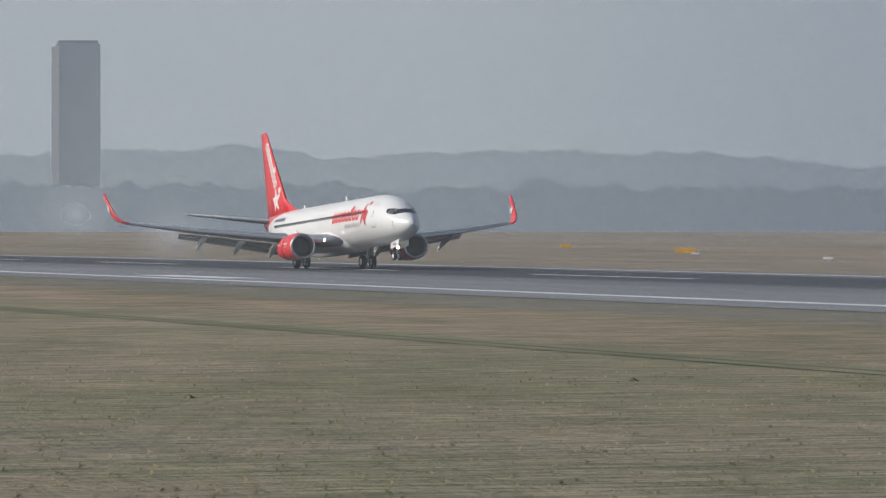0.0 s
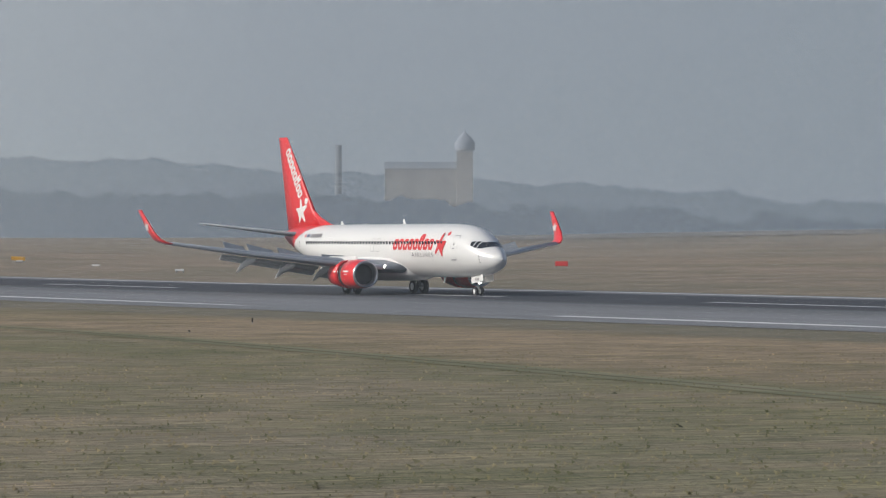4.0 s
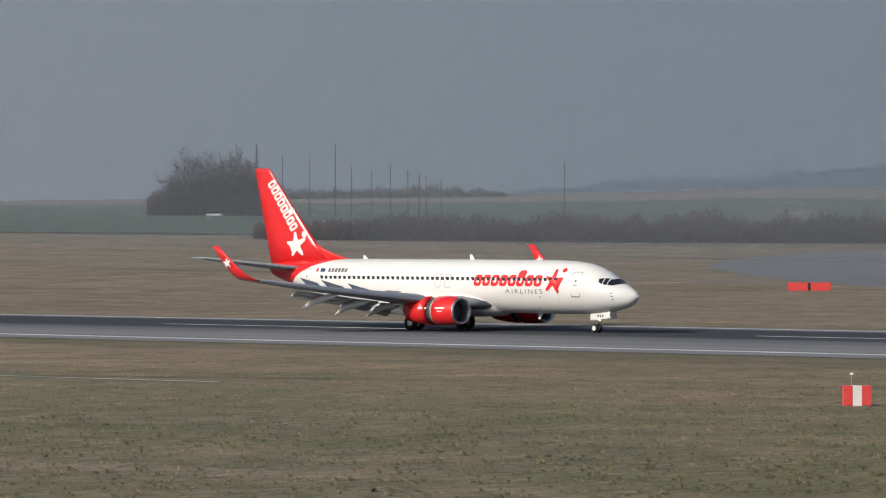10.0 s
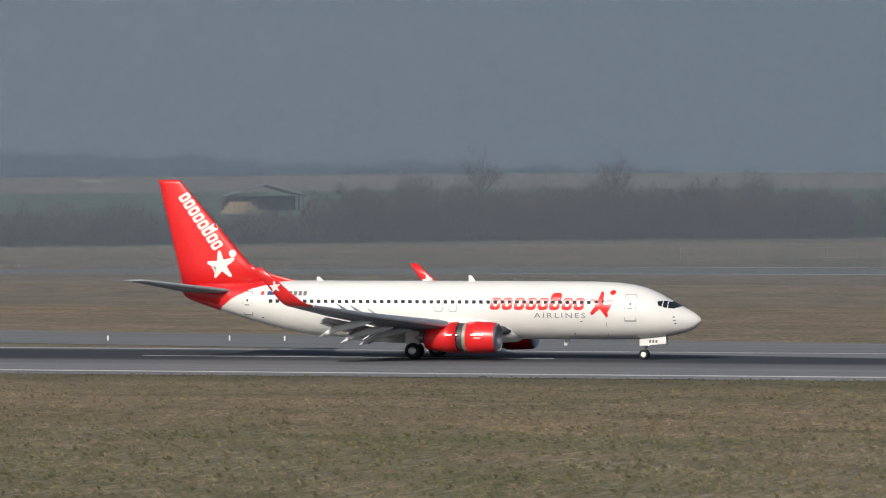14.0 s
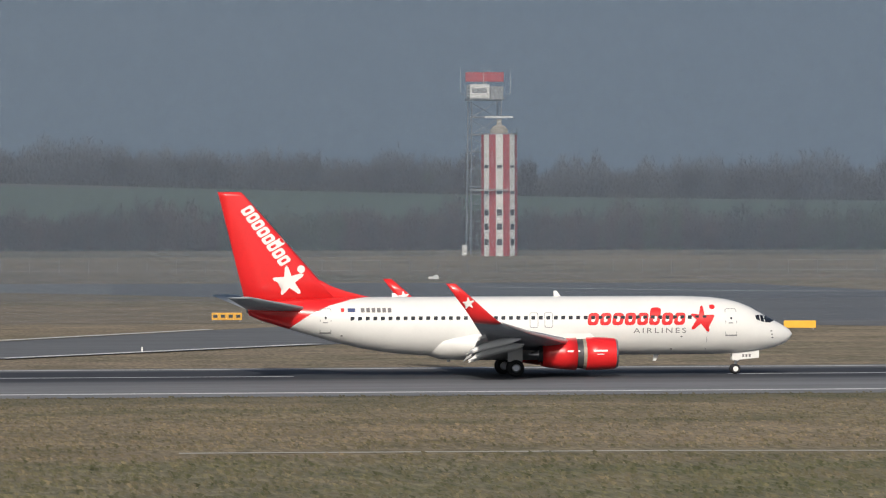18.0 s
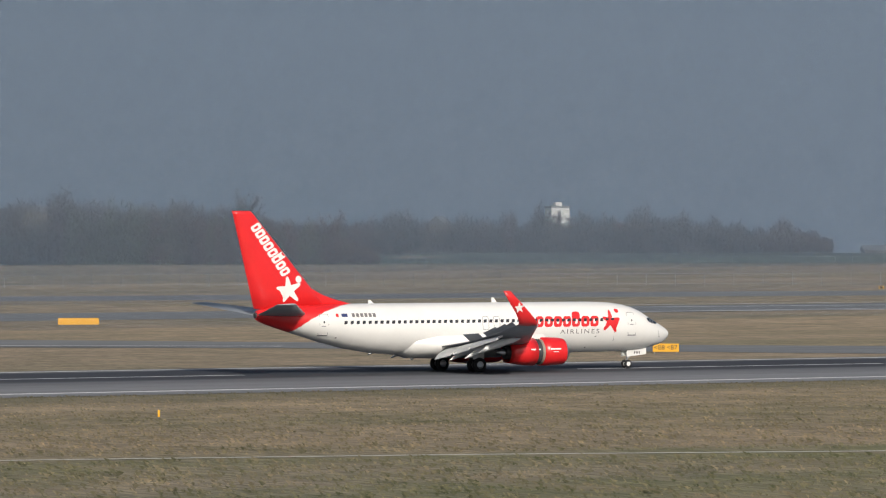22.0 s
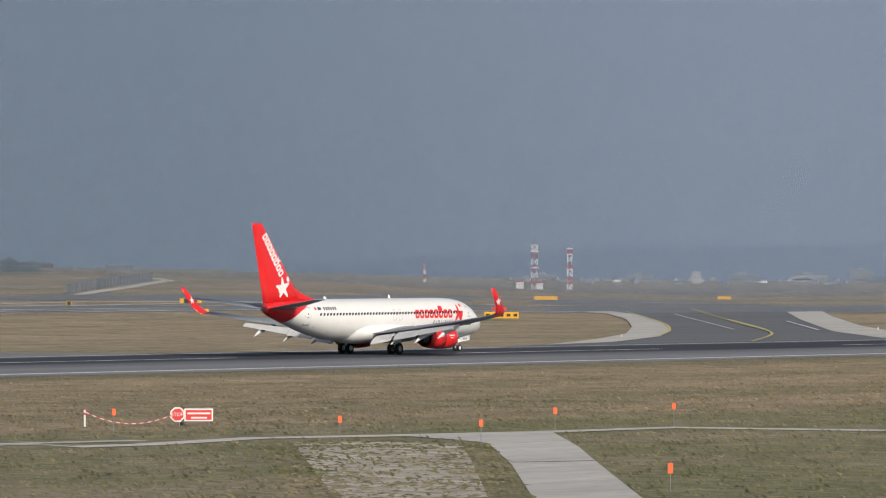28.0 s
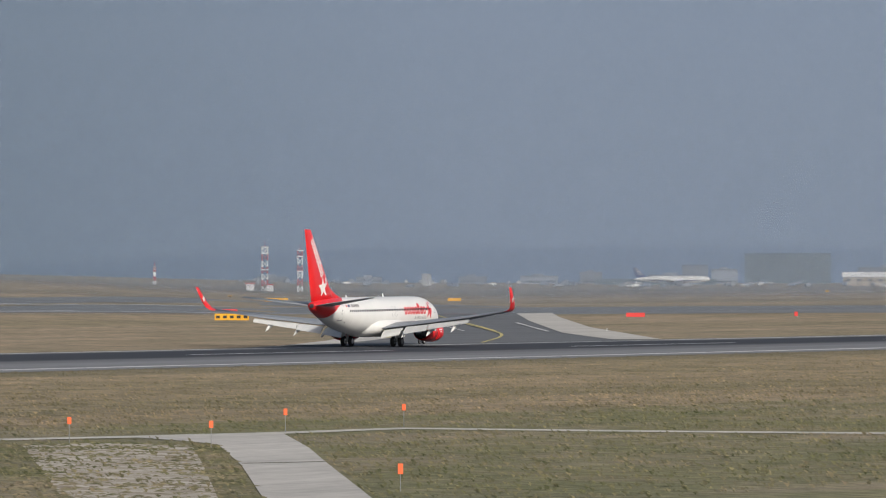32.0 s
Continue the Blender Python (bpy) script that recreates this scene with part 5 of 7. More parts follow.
thicket("hedge_scrub", 44.6, 11.0, 960, 16, 9.5, 3.5, (M_TWIG_RED, M_TWIG, M_TWIG_RED), "long bare reddish-brown hedge along the field", 240000, lambda a: float(np.interp(a, (11, 18, 22, 27, 34, 40, 43, 44.6), (1.15, 1.15, 1.0, 0.95, 0.88, 0.68, 0.6, 0.3))), 1.5)
thicket("scrub_belt", 18.0, 9.4, 985, 30, 13.5, 4.5, (M_TWIG_RED, M_TWIG, M_TWIG_RED, M_BUD), "tall bare thicket beside the road", 110000, lambda a: float(np.interp(a, (9.4, 10.5, 12, 14.2, 15.0, 15.8, 17, 18), (0.35, 1.0, 0.95, 1.0, 1.1, 1.1, 1.0, 0.85))), 1.5)
thicket("scrub_belt", 5.0, 2.6, 990, 20, 17.0, 14.5, (M_TWIG, M_TWIG_RED), "tall bare thicket beside the road", 40000, lambda a: float(np.interp(a, (2.6, 3.4, 4.3, 5.0), (0.9, 1.0, 0.95, 0.25))), 1.5)
thicket("scrub_belt", 8.9, 5.6, 985, 14, 5.0, 15.5, (M_TWIG, M_TWIG_RED), "low scrub by the earth mounds", 14000, None, 1.4)
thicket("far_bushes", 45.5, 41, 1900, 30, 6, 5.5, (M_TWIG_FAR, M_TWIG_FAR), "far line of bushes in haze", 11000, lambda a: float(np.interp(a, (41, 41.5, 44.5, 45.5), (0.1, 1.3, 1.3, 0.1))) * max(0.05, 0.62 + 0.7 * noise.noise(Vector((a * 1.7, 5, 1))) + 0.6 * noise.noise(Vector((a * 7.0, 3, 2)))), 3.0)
thicket("far_bushes", -29, -35.7, 1135, 28, 11.5, 7.5, (M_TWIG, M_TWIG_RED), "clump of bare trees by the green field", 70000, lambda a: float(np.interp(a, (-35.7, -35.2, -33, -32.0, -31, -29), (0.3, 0.85, 0.95, 1.3, 1.0, 1.0))), 2.0)
thicket("far_bushes", -36.7, -37.6, 1300, 20, 4.6, 9.5, (M_TWIG, M_TWIG_RED), "low bare bushes by the farm shed", 8000, lambda a: 1.0 - 0.5 * abs((a + 37.1) / 0.5) ** 3, 2.0)
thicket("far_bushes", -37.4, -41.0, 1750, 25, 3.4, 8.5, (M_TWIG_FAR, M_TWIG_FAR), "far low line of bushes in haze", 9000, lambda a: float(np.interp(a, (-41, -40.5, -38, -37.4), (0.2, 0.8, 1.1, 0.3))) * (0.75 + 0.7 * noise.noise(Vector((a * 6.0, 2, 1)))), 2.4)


for az, size in ((51.2, 0.5), (50.85, 0.42), (49.2, 0.6), (47.8, 0.45)):
    x, y = polar(az, 1680)
    ob = thing("tree", pose(x, y, terrain(x, y) - 0.3, 0, 0, 40 * az), "slim bare poplar standing far off in haze", "tree", "poplars in haze")
    ob.scale = (0.9 * size, 0.9 * size, size)
    share("trunk", TREES[1][0], ob, Matrix())
    share("crown", TREES[1][1]["bare_twigs"], ob, Matrix())

# ---- clump and poles beyond the grass rise ----
M_POLE = plain("weathered_wood", (0.075, 0.068, 0.062), 0.85, 0, 2.0, 0.2)
for k, (x, z0, hh, w) in enumerate(((1010, 382, 118, 0.9), (1050, 382, 130, 1.0), (1090, 380, 128, 1.0), (1130, 380, 128, 1.0), (1170, 378, 120, 0.95), (1070, 381, 122, 1.0), (1115, 380, 118, 1.0), (1150, 378, 112, 0.9))):
    base = (-847.0 + (x - 1090) * 0.106, 561.7 + (x - 1090) * 0.098)
    ob = thing("tree", pose(base[0], base[1], terrain(*base) - 0.4 + rnd.uniform(-0.3, 0.2), 0, 0, 47 * k), "dark bare tree in a dense clump", "tree", "clump on the rise")
    s = hh / 128 * 1.22
    ob.scale = (s * 1.3, s * 1.3, s)
    tr, cr = TREES[k % 4]
    share("trunk", tr, ob, Matrix())
    share("crown", cr["bare_twigs"], ob, Matrix())
    if k % 2 == 0:
        so = new("shrub", SHRUBS[k % 4]["bare_twigs"])
        so.matrix_basis = pose(base[0] + 1, base[1] - 2, terrain(base[0] + 1, base[1] - 2) - 0.2, 0, 0, 30 * k)
        tagged(so, "dark bare shrub under the clump of trees", "shrub", "clump on the rise")

caz = math.degrees(math.atan2(847.0, 561.7 - EYE[1]))
cr = math.hypot(-847.0, 561.7 - EYE[1])
thicket("clump_scrub", caz + 0.82, caz - 0.78, cr - 5, 14, 14.5, 21.5, (M_TWIG, M_TWIG), "dense dark twigs of the clump on the rise", 30000, lambda a: 1.05 - 0.85 * min(1.0, abs((a - caz) / 0.84)) ** 2.4, 1.5)


def parked_car(x, y):
    """A small white car with a dark glasshouse on four wheels."""
    ob = thing("parked_car", pose(x, y, terrain(x, y), 0, 0, math.degrees(math.atan2(-(x - EYE[0]), y - EYE[1]))), "small white car parked by the clump of trees", "car")
    bm = B()
    box(bm, -2.0, 2.0, -0.85, 0.85, 0.35, 0.95, 0.18)
    part("body", bm, M_WHITE, ob)
    bm = B()
    box(bm, -1.3, 0.9, -0.72, 0.72, 0.95, 1.48, 0.2)
    part("glasshouse", bm, M_GLASS, ob)
    for sx in (-1.25, 1.25):
        for sy in (-0.78, 0.78):
            bm = B()
            lathe(bm, [(-0.1, 0.0), (-0.1, 0.32), (0.1, 0.32), (0.1, 0.0)], "Y", 12, (sx, sy, 0.32))
            part("wheel", bm, M_RUBBER, ob)


parked_car(-833.0, 548.0)


def pole(p, h, kind, label="tall wooden utility pole"):
    ob = thing("utility_pole", pose(p[0], p[1], p[2], 0, 0, 0), label, "pole", "line of utility poles")
    bm = B()
    if kind:
        rod(bm, (-0.75, 0, -0.5), (-0.05, 0, h), 0.16, 0.12, 8)
        part("pole", bm, M_POLE, ob)
        bm = B()
        rod(bm, (0.75, 0, -0.5), (0.05, 0, h), 0.16, 0.12, 8)
        part("pole", bm, M_POLE, ob)
        bm = B()
        rod(bm, (-0.45, 0, h * 0.42), (0.45, 0, h * 0.42), 0.09, 0.09, 6)
        part("brace", bm, M_POLE, ob)
    else:
        rod(bm, (0, 0, -0.5), (0, 0, h), 0.16, 0.12, 8)
        part("pole", bm, M_POLE, ob)
    bm = B()
    rod(bm, (-0.5, 0, h * 0.93), (0.5, 0, h * 0.93), 0.06, 0.06, 6)
    part("crossarm", bm, M_POLE, ob)


for p, kind in (((-838.7, 570.0, 7.80, 22.35), 1), ((-823.4, 584.3, 7.71, 22.42), 0), ((-833.7, 574.7, 7.77, 19.73), 0), ((-828.4, 579.7, 7.74, 18.88), 0), ((-820.2, 587.2, 7.70, 16.56), 0), ((-816.2, 590.8, 7.68, 15.41), 0), ((-812.5, 594.1, 7.66, 17.18), 0), ((-809.0, 597.2, 7.64, 16.02), 0), ((-805.4, 600.4, 7.63, 14.57), 0), ((-743.7, 583.8, 6.68, 18.10), 0), ((-790.5, 576.5, 7.25, 15.68), 0), ((-788.3, 578.5, 7.24, 14.82), 0), ((-784.0, 582.3, 7.21, 13.37), 0)):
    pole(p[:3], p[3], kind)


# ---- airfield furniture ----
M_YEL = plain("yellow_sign_face", (0.80, 0.42, 0.03), 0.45, 0, 2.0, 0.08)
M_REDS = plain("red_sign_face", (0.74, 0.07, 0.065), 0.45, 0, 2.0, 0.08)
M_ORANGE = plain("orange_flag", (0.92, 0.17, 0.06), 0.6, 0, 3.0, 0.1)
M_BLACK = plain("black_print", (0.03, 0.03, 0.03), 0.5)
M_STEEL = plain("galvanised_steel", (0.32, 0.33, 0.34), 0.5, 0.5, 3.0, 0.12)
M_WPAINT = plain("weathered_white_paint", (0.80, 0.79, 0.76), 0.6, 0, 1.2, 0.1)
M_RPAINT = plain("weathered_red_paint", (0.42, 0.055, 0.06), 0.6, 0, 1.2, 0.15)
M_BEIGE = plain("beige_wall", (0.42, 0.37, 0.30), 0.8, 0, 0.5, 0.12)
M_ROOF = plain("brown_roof", (0.20, 0.12, 0.10), 0.85, 0, 0.8, 0.2)
M_GREYROOF = plain("grey_sheet_roof", (0.16, 0.17, 0.185), 0.6, 0, 0.8, 0.15)
M_DGLASS = plain("window_dark", (0.05, 0.055, 0.065), 0.3)
# next two greys have distance haze mixed into the base colour
M_HAZEGREY = plain("haze_grey", (0.27, 0.30, 0.35), 0.9, 0, 0.05, 0.06)
M_BLUEGREY = plain("haze_blue_grey", (0.18, 0.20, 0.23), 0.6, 0, 0.05, 0.15)
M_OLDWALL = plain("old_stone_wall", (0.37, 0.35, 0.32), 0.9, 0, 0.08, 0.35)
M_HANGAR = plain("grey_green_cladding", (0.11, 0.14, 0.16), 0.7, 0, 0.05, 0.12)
# tower blue and the pale tone below it also carry painted haze
M_TOWER = plain("tower_haze_blue", (0.42, 0.49, 0.58), 0.6, 0, 0.05, 0.2)
M_HAZEPALE = plain("haze_pale", (0.36, 0.365, 0.37), 0.9, 0, 0.05, 0.06)


def facing(x, y):
    """Turn that faces the viewpoint by the road."""
    return math.degrees(math.atan2(-(x - EYE[0]), y - EYE[1]))


def taxi_sign(p, w, h, mat, group, label, bars=0, text="", dark=0.0):
    x, y = p
    ob = thing("taxiway_sign", pose(x, y, terrain(x, y), 0, 0, facing(x, y)), label, "sign", group)
    bm = B()
    box(bm, -w / 2, w / 2, -0.12, 0.12, 0.22, 0.22 + h, 0.03)
    part("sign_box", bm, mat, ob)
    for sx in (-0.42, 0.42):
        bm = B()
        rod(bm, (sx * w, 0, -0.1), (sx * w, 0, 0.24), 0.05, 0.05, 6)
        part("leg", bm, M_STEEL, ob)
    if dark:
        bm = B()
        box(bm, -dark * w / 2, dark * w / 2, -0.15, -0.125, 0.26, 0.18 + h, 0.0)
        part("dark_panel", bm, M_BLACK, ob)
    for k in range(bars):
        bm = B()
        cx = -w / 2 + w * (k + 0.5) / bars
        box(bm, cx - w / bars * 0.28, cx + w / bars * 0.28, -0.145, -0.125, 0.22 + h * 0.3, 0.22 + h * 0.72, 0.0)
        part("mark", bm, M_BLACK, ob)
    if text:
        cu = bpy.data.curves.new("print", "FONT")
        cu.body, cu.size, cu.align_x, cu.align_y = text, h * 0.8, "CENTER", "CENTER"
        tmp = new("tmp", cu)
        tm = bpy.data.meshes.new_from_object(tmp.evaluated_get(bpy.context.evaluated_depsgraph_get()))
        bpy.data.objects.remove(tmp)
        for grp in letter_faces(tm):
            lb = B()
            for f in grp:
                lb.faces.new([lb.verts.new(c) for c in f])
            part("letter", lb, M_BLACK, ob).matrix_basis = pose(0, -0.14, 0.22 + h / 2, 90, 0, 0)


YS = "yellow taxiway guidance sign on short legs in the grass"
for p, w, h, bars, dark in (((233.5, 203.6), 5.2, 0.85, 0, 0), ((422.3, 230.6), 4.4, 0.8, 0, 0.28), ((477.5, 229.8), 3.6, 0.8, 0, 0.6), ((433.3, 179.1), 1.2, 0.75, 0, 0), ((656.3, 313.3), 4.9, 0.75, 0, 0), ((759.4, 351.0), 3.1, 0.7, 0, 0),
                            ((227.0, 313.0), 2.6, 0.8, 0, 0), ((114.8, 26.0), 0.55, 0.5, 0, 0), ((149.2, 86.7), 1.3, 0.75, 0, 0), ((114.4, 24.8), 0.8, 0.6, 0, 0), ((43.8, 201.1), 3.5, 0.85, 4, 0), ((97.7, 142.4), 3.3, 0.75, 0, 0), ((1147.2, 515.9), 1.3, 0.5, 0, 0), ((432.2, 302.0), 0.9, 0.5, 0, 0.6), ((426.2, 275.3), 1.6, 0.75, 0, 0), ((446.6, 224.9), 0.9, 0.6, 0, 0.6), ((-293.8, 353.5), 0.9, 0.7, 0, 0.5), ((686.0, 354.3), 0.8, 0.4, 0, 0.6), ((237.1, 363.2), 0.9, 0.5, 0, 0.6), ((157.0, 308.5), 4.5, 0.85, 0, 0)):
    taxi_sign(p, w, h, M_YEL, "taxiway signs", YS, bars, "", dark)
taxi_sign((469.4, 152.0), 5.2, 1.0, M_YEL, "taxiway signs", "long yellow taxiway sign with dark marks", 5)
taxi_sign((214.7, 39.8), 2.4, 0.75, M_YEL, "taxiway signs", "yellow taxiway sign with black letters beside the runway", 0, "<B8 <B7")
for p, w, h, dk in (((557.8, 143.0), 3.1, 0.7, 0), ((178.3, 168.8), 2.5, 0.75, 0), ((-350.9, 156.4), 5.0, 0.95, 0.06), ((-310.0, 190.4), 2.2, 0.85, 0), ((526.1, 205.3), 2.6, 0.55, 0), ((583.2, 128.5), 0.6, 0.75, 0)):
    taxi_sign(p, w, h, M_REDS, "red mandatory signs", "red mandatory instruction sign on short legs", 0, "", dk)
for p, m in (((-880, 105), M_YEL), ((-868, 101), M_YEL), ((-690, 52), M_WPAINT), ((-845, 92), M_WPAINT), ((-700, 108), M_REDS), ((-760, 70), M_WPAINT), ((-1010, 140), M_YEL)):
    taxi_sign(p, 1.6 if m is not M_WPAINT else 1.0, 0.6 if m is not M_WPAINT else 0.22, m, "small lights and signs", "small sign or light unit in the grass beyond the runway")


def marker(p, h, flag_w, flag_h, mat, label, group="marker flags"):
    x, y = p
    ob = thing("marker_post", pose(x, y, terrain(x, y), 0, 0, facing(x, y)), label, "marker", group)
    bm = B()
    rod(bm, (0, 0, -0.2), (0, 0, h), 0.018, 0.015, 6)
    part("stake", bm, M_STEEL, ob)
    bm = B()
    if flag_w:
        box(bm, -flag_w / 2, flag_w / 2, -0.03, 0.03, h - flag_h, h, 0.01)
        part("flag", bm, mat, ob)


for p in ((144.3, -140.0), (145.2, -148.5), (160.3, -139.5), (169.7, -139.4), (143.4, -124.7)):
    marker(p, 1.25, 0.2, 0.34, M_ORANGE, "orange marker flag on a thin stake in the grass")
marker((120.9, -181.1), 1.05, 0.2, 0.40, M_ORANGE, "orange marker flag on a thin stake in the grass")
for p in ((-456.9, -63.9), (-276.1, -85.6), (-37.8, -86.3)):
    marker(p, 1.0 if p[0] < -100 else 1.3, 0.12, 0.26, M_REDS, "red-topped marker post in the grass", "red marker posts")
marker((-433.0, -54.7), 0.3, 0.08, 0.2, M_BLACK, "short dark marker stub in the grass", "small stubs")
marker((-415.0, -66.0), 0.12, 0.1, 0.06, M_BLACK, "short dark marker stub in the grass", "small stubs")
for p in ((106.3, -72.9), (211.2, 76.5), (-136.1, 37.1), (-126.6, 39.5), (-121.8, 39.0), (254.9, 47.1), (256.6, 49.6), (380.1, 49.3), (446.0, 62.0), (-285.5, 405.3), (24.5, 66.7)):
    marker(p, 0.45, 0.12, 0.40, M_WPAINT if p[1] > -60 else M_YEL, "short pale edge marker in the grass", "edge markers")


def stop_sign():
    px, py = (152.1, -120.0)
    rz = facing(px, py)
    ob = thing("stop_sign", pose(px, py, terrain(px, py), 0, 0, rz), "red stop sign with white letters and a red panel", "sign")
    bm = B()
    pts = [(0.42 * math.cos(radians(22.5 + 45 * i)), 0.42 * math.sin(radians(22.5 + 45 * i))) for i in range(8)]
    f = bm.faces.new([bm.verts.new((u, -0.02, v + 0.62)) for u, v in pts])
    r = bmesh.ops.extrude_face_region(bm, geom=[f])
    bmesh.ops.translate(bm, vec=(0, 0.03, 0), verts=[v for v in r["geom"] if isinstance(v, bmesh.types.BMVert)])
    bmesh.ops.recalc_face_normals(bm, faces=bm.faces[:])
    part("octagon_rim", bm, M_WPAINT, ob)
    bm = B()
    f = bm.faces.new([bm.verts.new((u * 0.80, -0.045, v * 0.80 + 0.62)) for u, v in pts])
    r = bmesh.ops.extrude_face_region(bm, geom=[f])
    bmesh.ops.translate(bm, vec=(0, 0.015, 0), verts=[v for v in r["geom"] if isinstance(v, bmesh.types.BMVert)])
    bmesh.ops.recalc_face_normals(bm, faces=bm.faces[:])
    part("octagon", bm, M_REDS, ob)
    bm = B()
    box(bm, 0.36, 1.88, -0.01, 0.02, 0.26, 0.94, 0.01)
    part("panel_rim", bm, M_WPAINT, ob)
    bm = B()
    box(bm, 0.44, 1.80, -0.03, -0.014, 0.34, 0.86, 0.0)
    part("panel", bm, M_REDS, ob)
    for z, x0, x1 in ((0.68, 0.52, 1.74), (0.45, 0.72, 1.56)):
        bm = B()
        box(bm, x0, x1, -0.04, -0.032, z - 0.045, z + 0.045, 0.0)
        part("mark", bm, M_WPAINT, ob)
    cu = bpy.data.curves.new("print", "FONT")
    cu.body, cu.size, cu.align_x, cu.align_y = "STOP", 0.27, "CENTER", "CENTER"
    tmp = new("tmp", cu)
    tm = bpy.data.meshes.new_from_object(tmp.evaluated_get(bpy.context.evaluated_depsgraph_get()))
    bpy.data.objects.remove(tmp)
    for grp in letter_faces(tm):
        lb = B()
        for f in grp:
            lb.faces.new([lb.verts.new(c) for c in f])
        part("letter", lb, M_WPAINT, ob).matrix_basis = pose(0, -0.055, 0.62, 90, 0, 0)
    for x in (0.1, 1.7):
        bm = B()
        rod(bm, (x, 0.03, -0.2), (x, 0.03, 0.9), 0.03, 0.03, 8)
        part("post", bm, M_STEEL, ob)
    # white post with red band, and the slack chain between
    qx, qy = (148.4, -116.8)
    pb = thing("barrier_post", pose(qx, qy, terrain(qx, qy)), "white post with red bands in the grass", "post")
    for k, (z0, z1, m) in enumerate(((-0.1, 0.62, M_WPAINT), (0.62, 0.74, M_REDS), (0.74, 0.88, M_WPAINT), (0.88, 0.98, M_REDS))):
        bm = B()
        rod(bm, (0, 0, z0), (0, 0, z1), 0.055, 0.055, 10)
        part("band", bm, m, pb)
    ch = thing("barrier_chain", pose(qx, qy, terrain(qx, qy)), "slack red and white plastic chain", "chain")
    d = Vector((px - qx, py - qy, 0))
    n = 22
    for k in range(n):
        f = lambda u: d * u * 0.93 + Vector((0, 0, 0.78 - 0.62 * 4 * u * (1 - u) * 0.85 - 0.2 * u))
        bm = B()
        rod(bm, f(k / n), f((k + 1) / n), 0.025, 0.025, 6)
        part("link", bm, M_REDS if k % 2 else M_WPAINT, ch)


stop_sign()


def instrument_box():
    x, y = (-164.5, -92.3)
    ob = thing("instrument_box", pose(x, y, terrain(x, y), 0, 0, facing(x, y)), "red and white striped instrument box in the grass", "box")
    for k, (x0, x1, m) in enumerate(((-0.6, -0.2, M_REDS), (-0.2, 0.2, M_WPAINT), (0.2, 0.6, M_REDS))):
        bm = B()
        box(bm, x0, x1 - 0.004, -0.4, 0.4, 0.0, 0.88, 0.015)
        part("panel", bm, m, ob)
    bm = B()
    rod(bm, (-0.22, 0, 0.88), (-0.22, 0, 1.42), 0.025, 0.02, 8)
    part("mast", bm, M_STEEL, ob)
    bm = B()
    box(bm, -0.3, -0.14, -0.05, 0.05, 1.34, 1.44, 0.02)
    part("sensor", bm, M_WPAINT, ob)


instrument_box()

# ---- radar tower, lattice tower, radome ----
def lattice(parent, w0, w1, z0, z1, bays, mat, r=0.09, name="brace"):
    c = [(-1, -1), (1, -1), (1, 1), (-1, 1)]
    for sx, sy in c:
        bm = B()
        rod(bm, (sx * w0, sy * w0, z0), (sx * w1, sy * w1, z1), r * 1.5, r * 1.2, 6)
        part("leg", bm, mat, parent)
    for k in range(bays):
        za, zb = z0 + (z1 - z0) * k / bays, z0 + (z1 - z0) * (k + 1) / bays
        wa, wb = w0 + (w1 - w0) * k / bays, w0 + (w1 - w0) * (k + 1) / bays
        bm = B()
        for i in range(4):
            (ax, ay), (bx, by) = c[i], c[(i + 1) % 4]
            rod(bm, (ax * wa, ay * wa, za), (bx * wa, by * wa, za), r, r, 5)
            rod(bm, (ax * wa, ay * wa, za), (bx * wb, by * wb, zb), r * 0.8, r * 0.8, 5)
        part(name, bm, mat, parent)


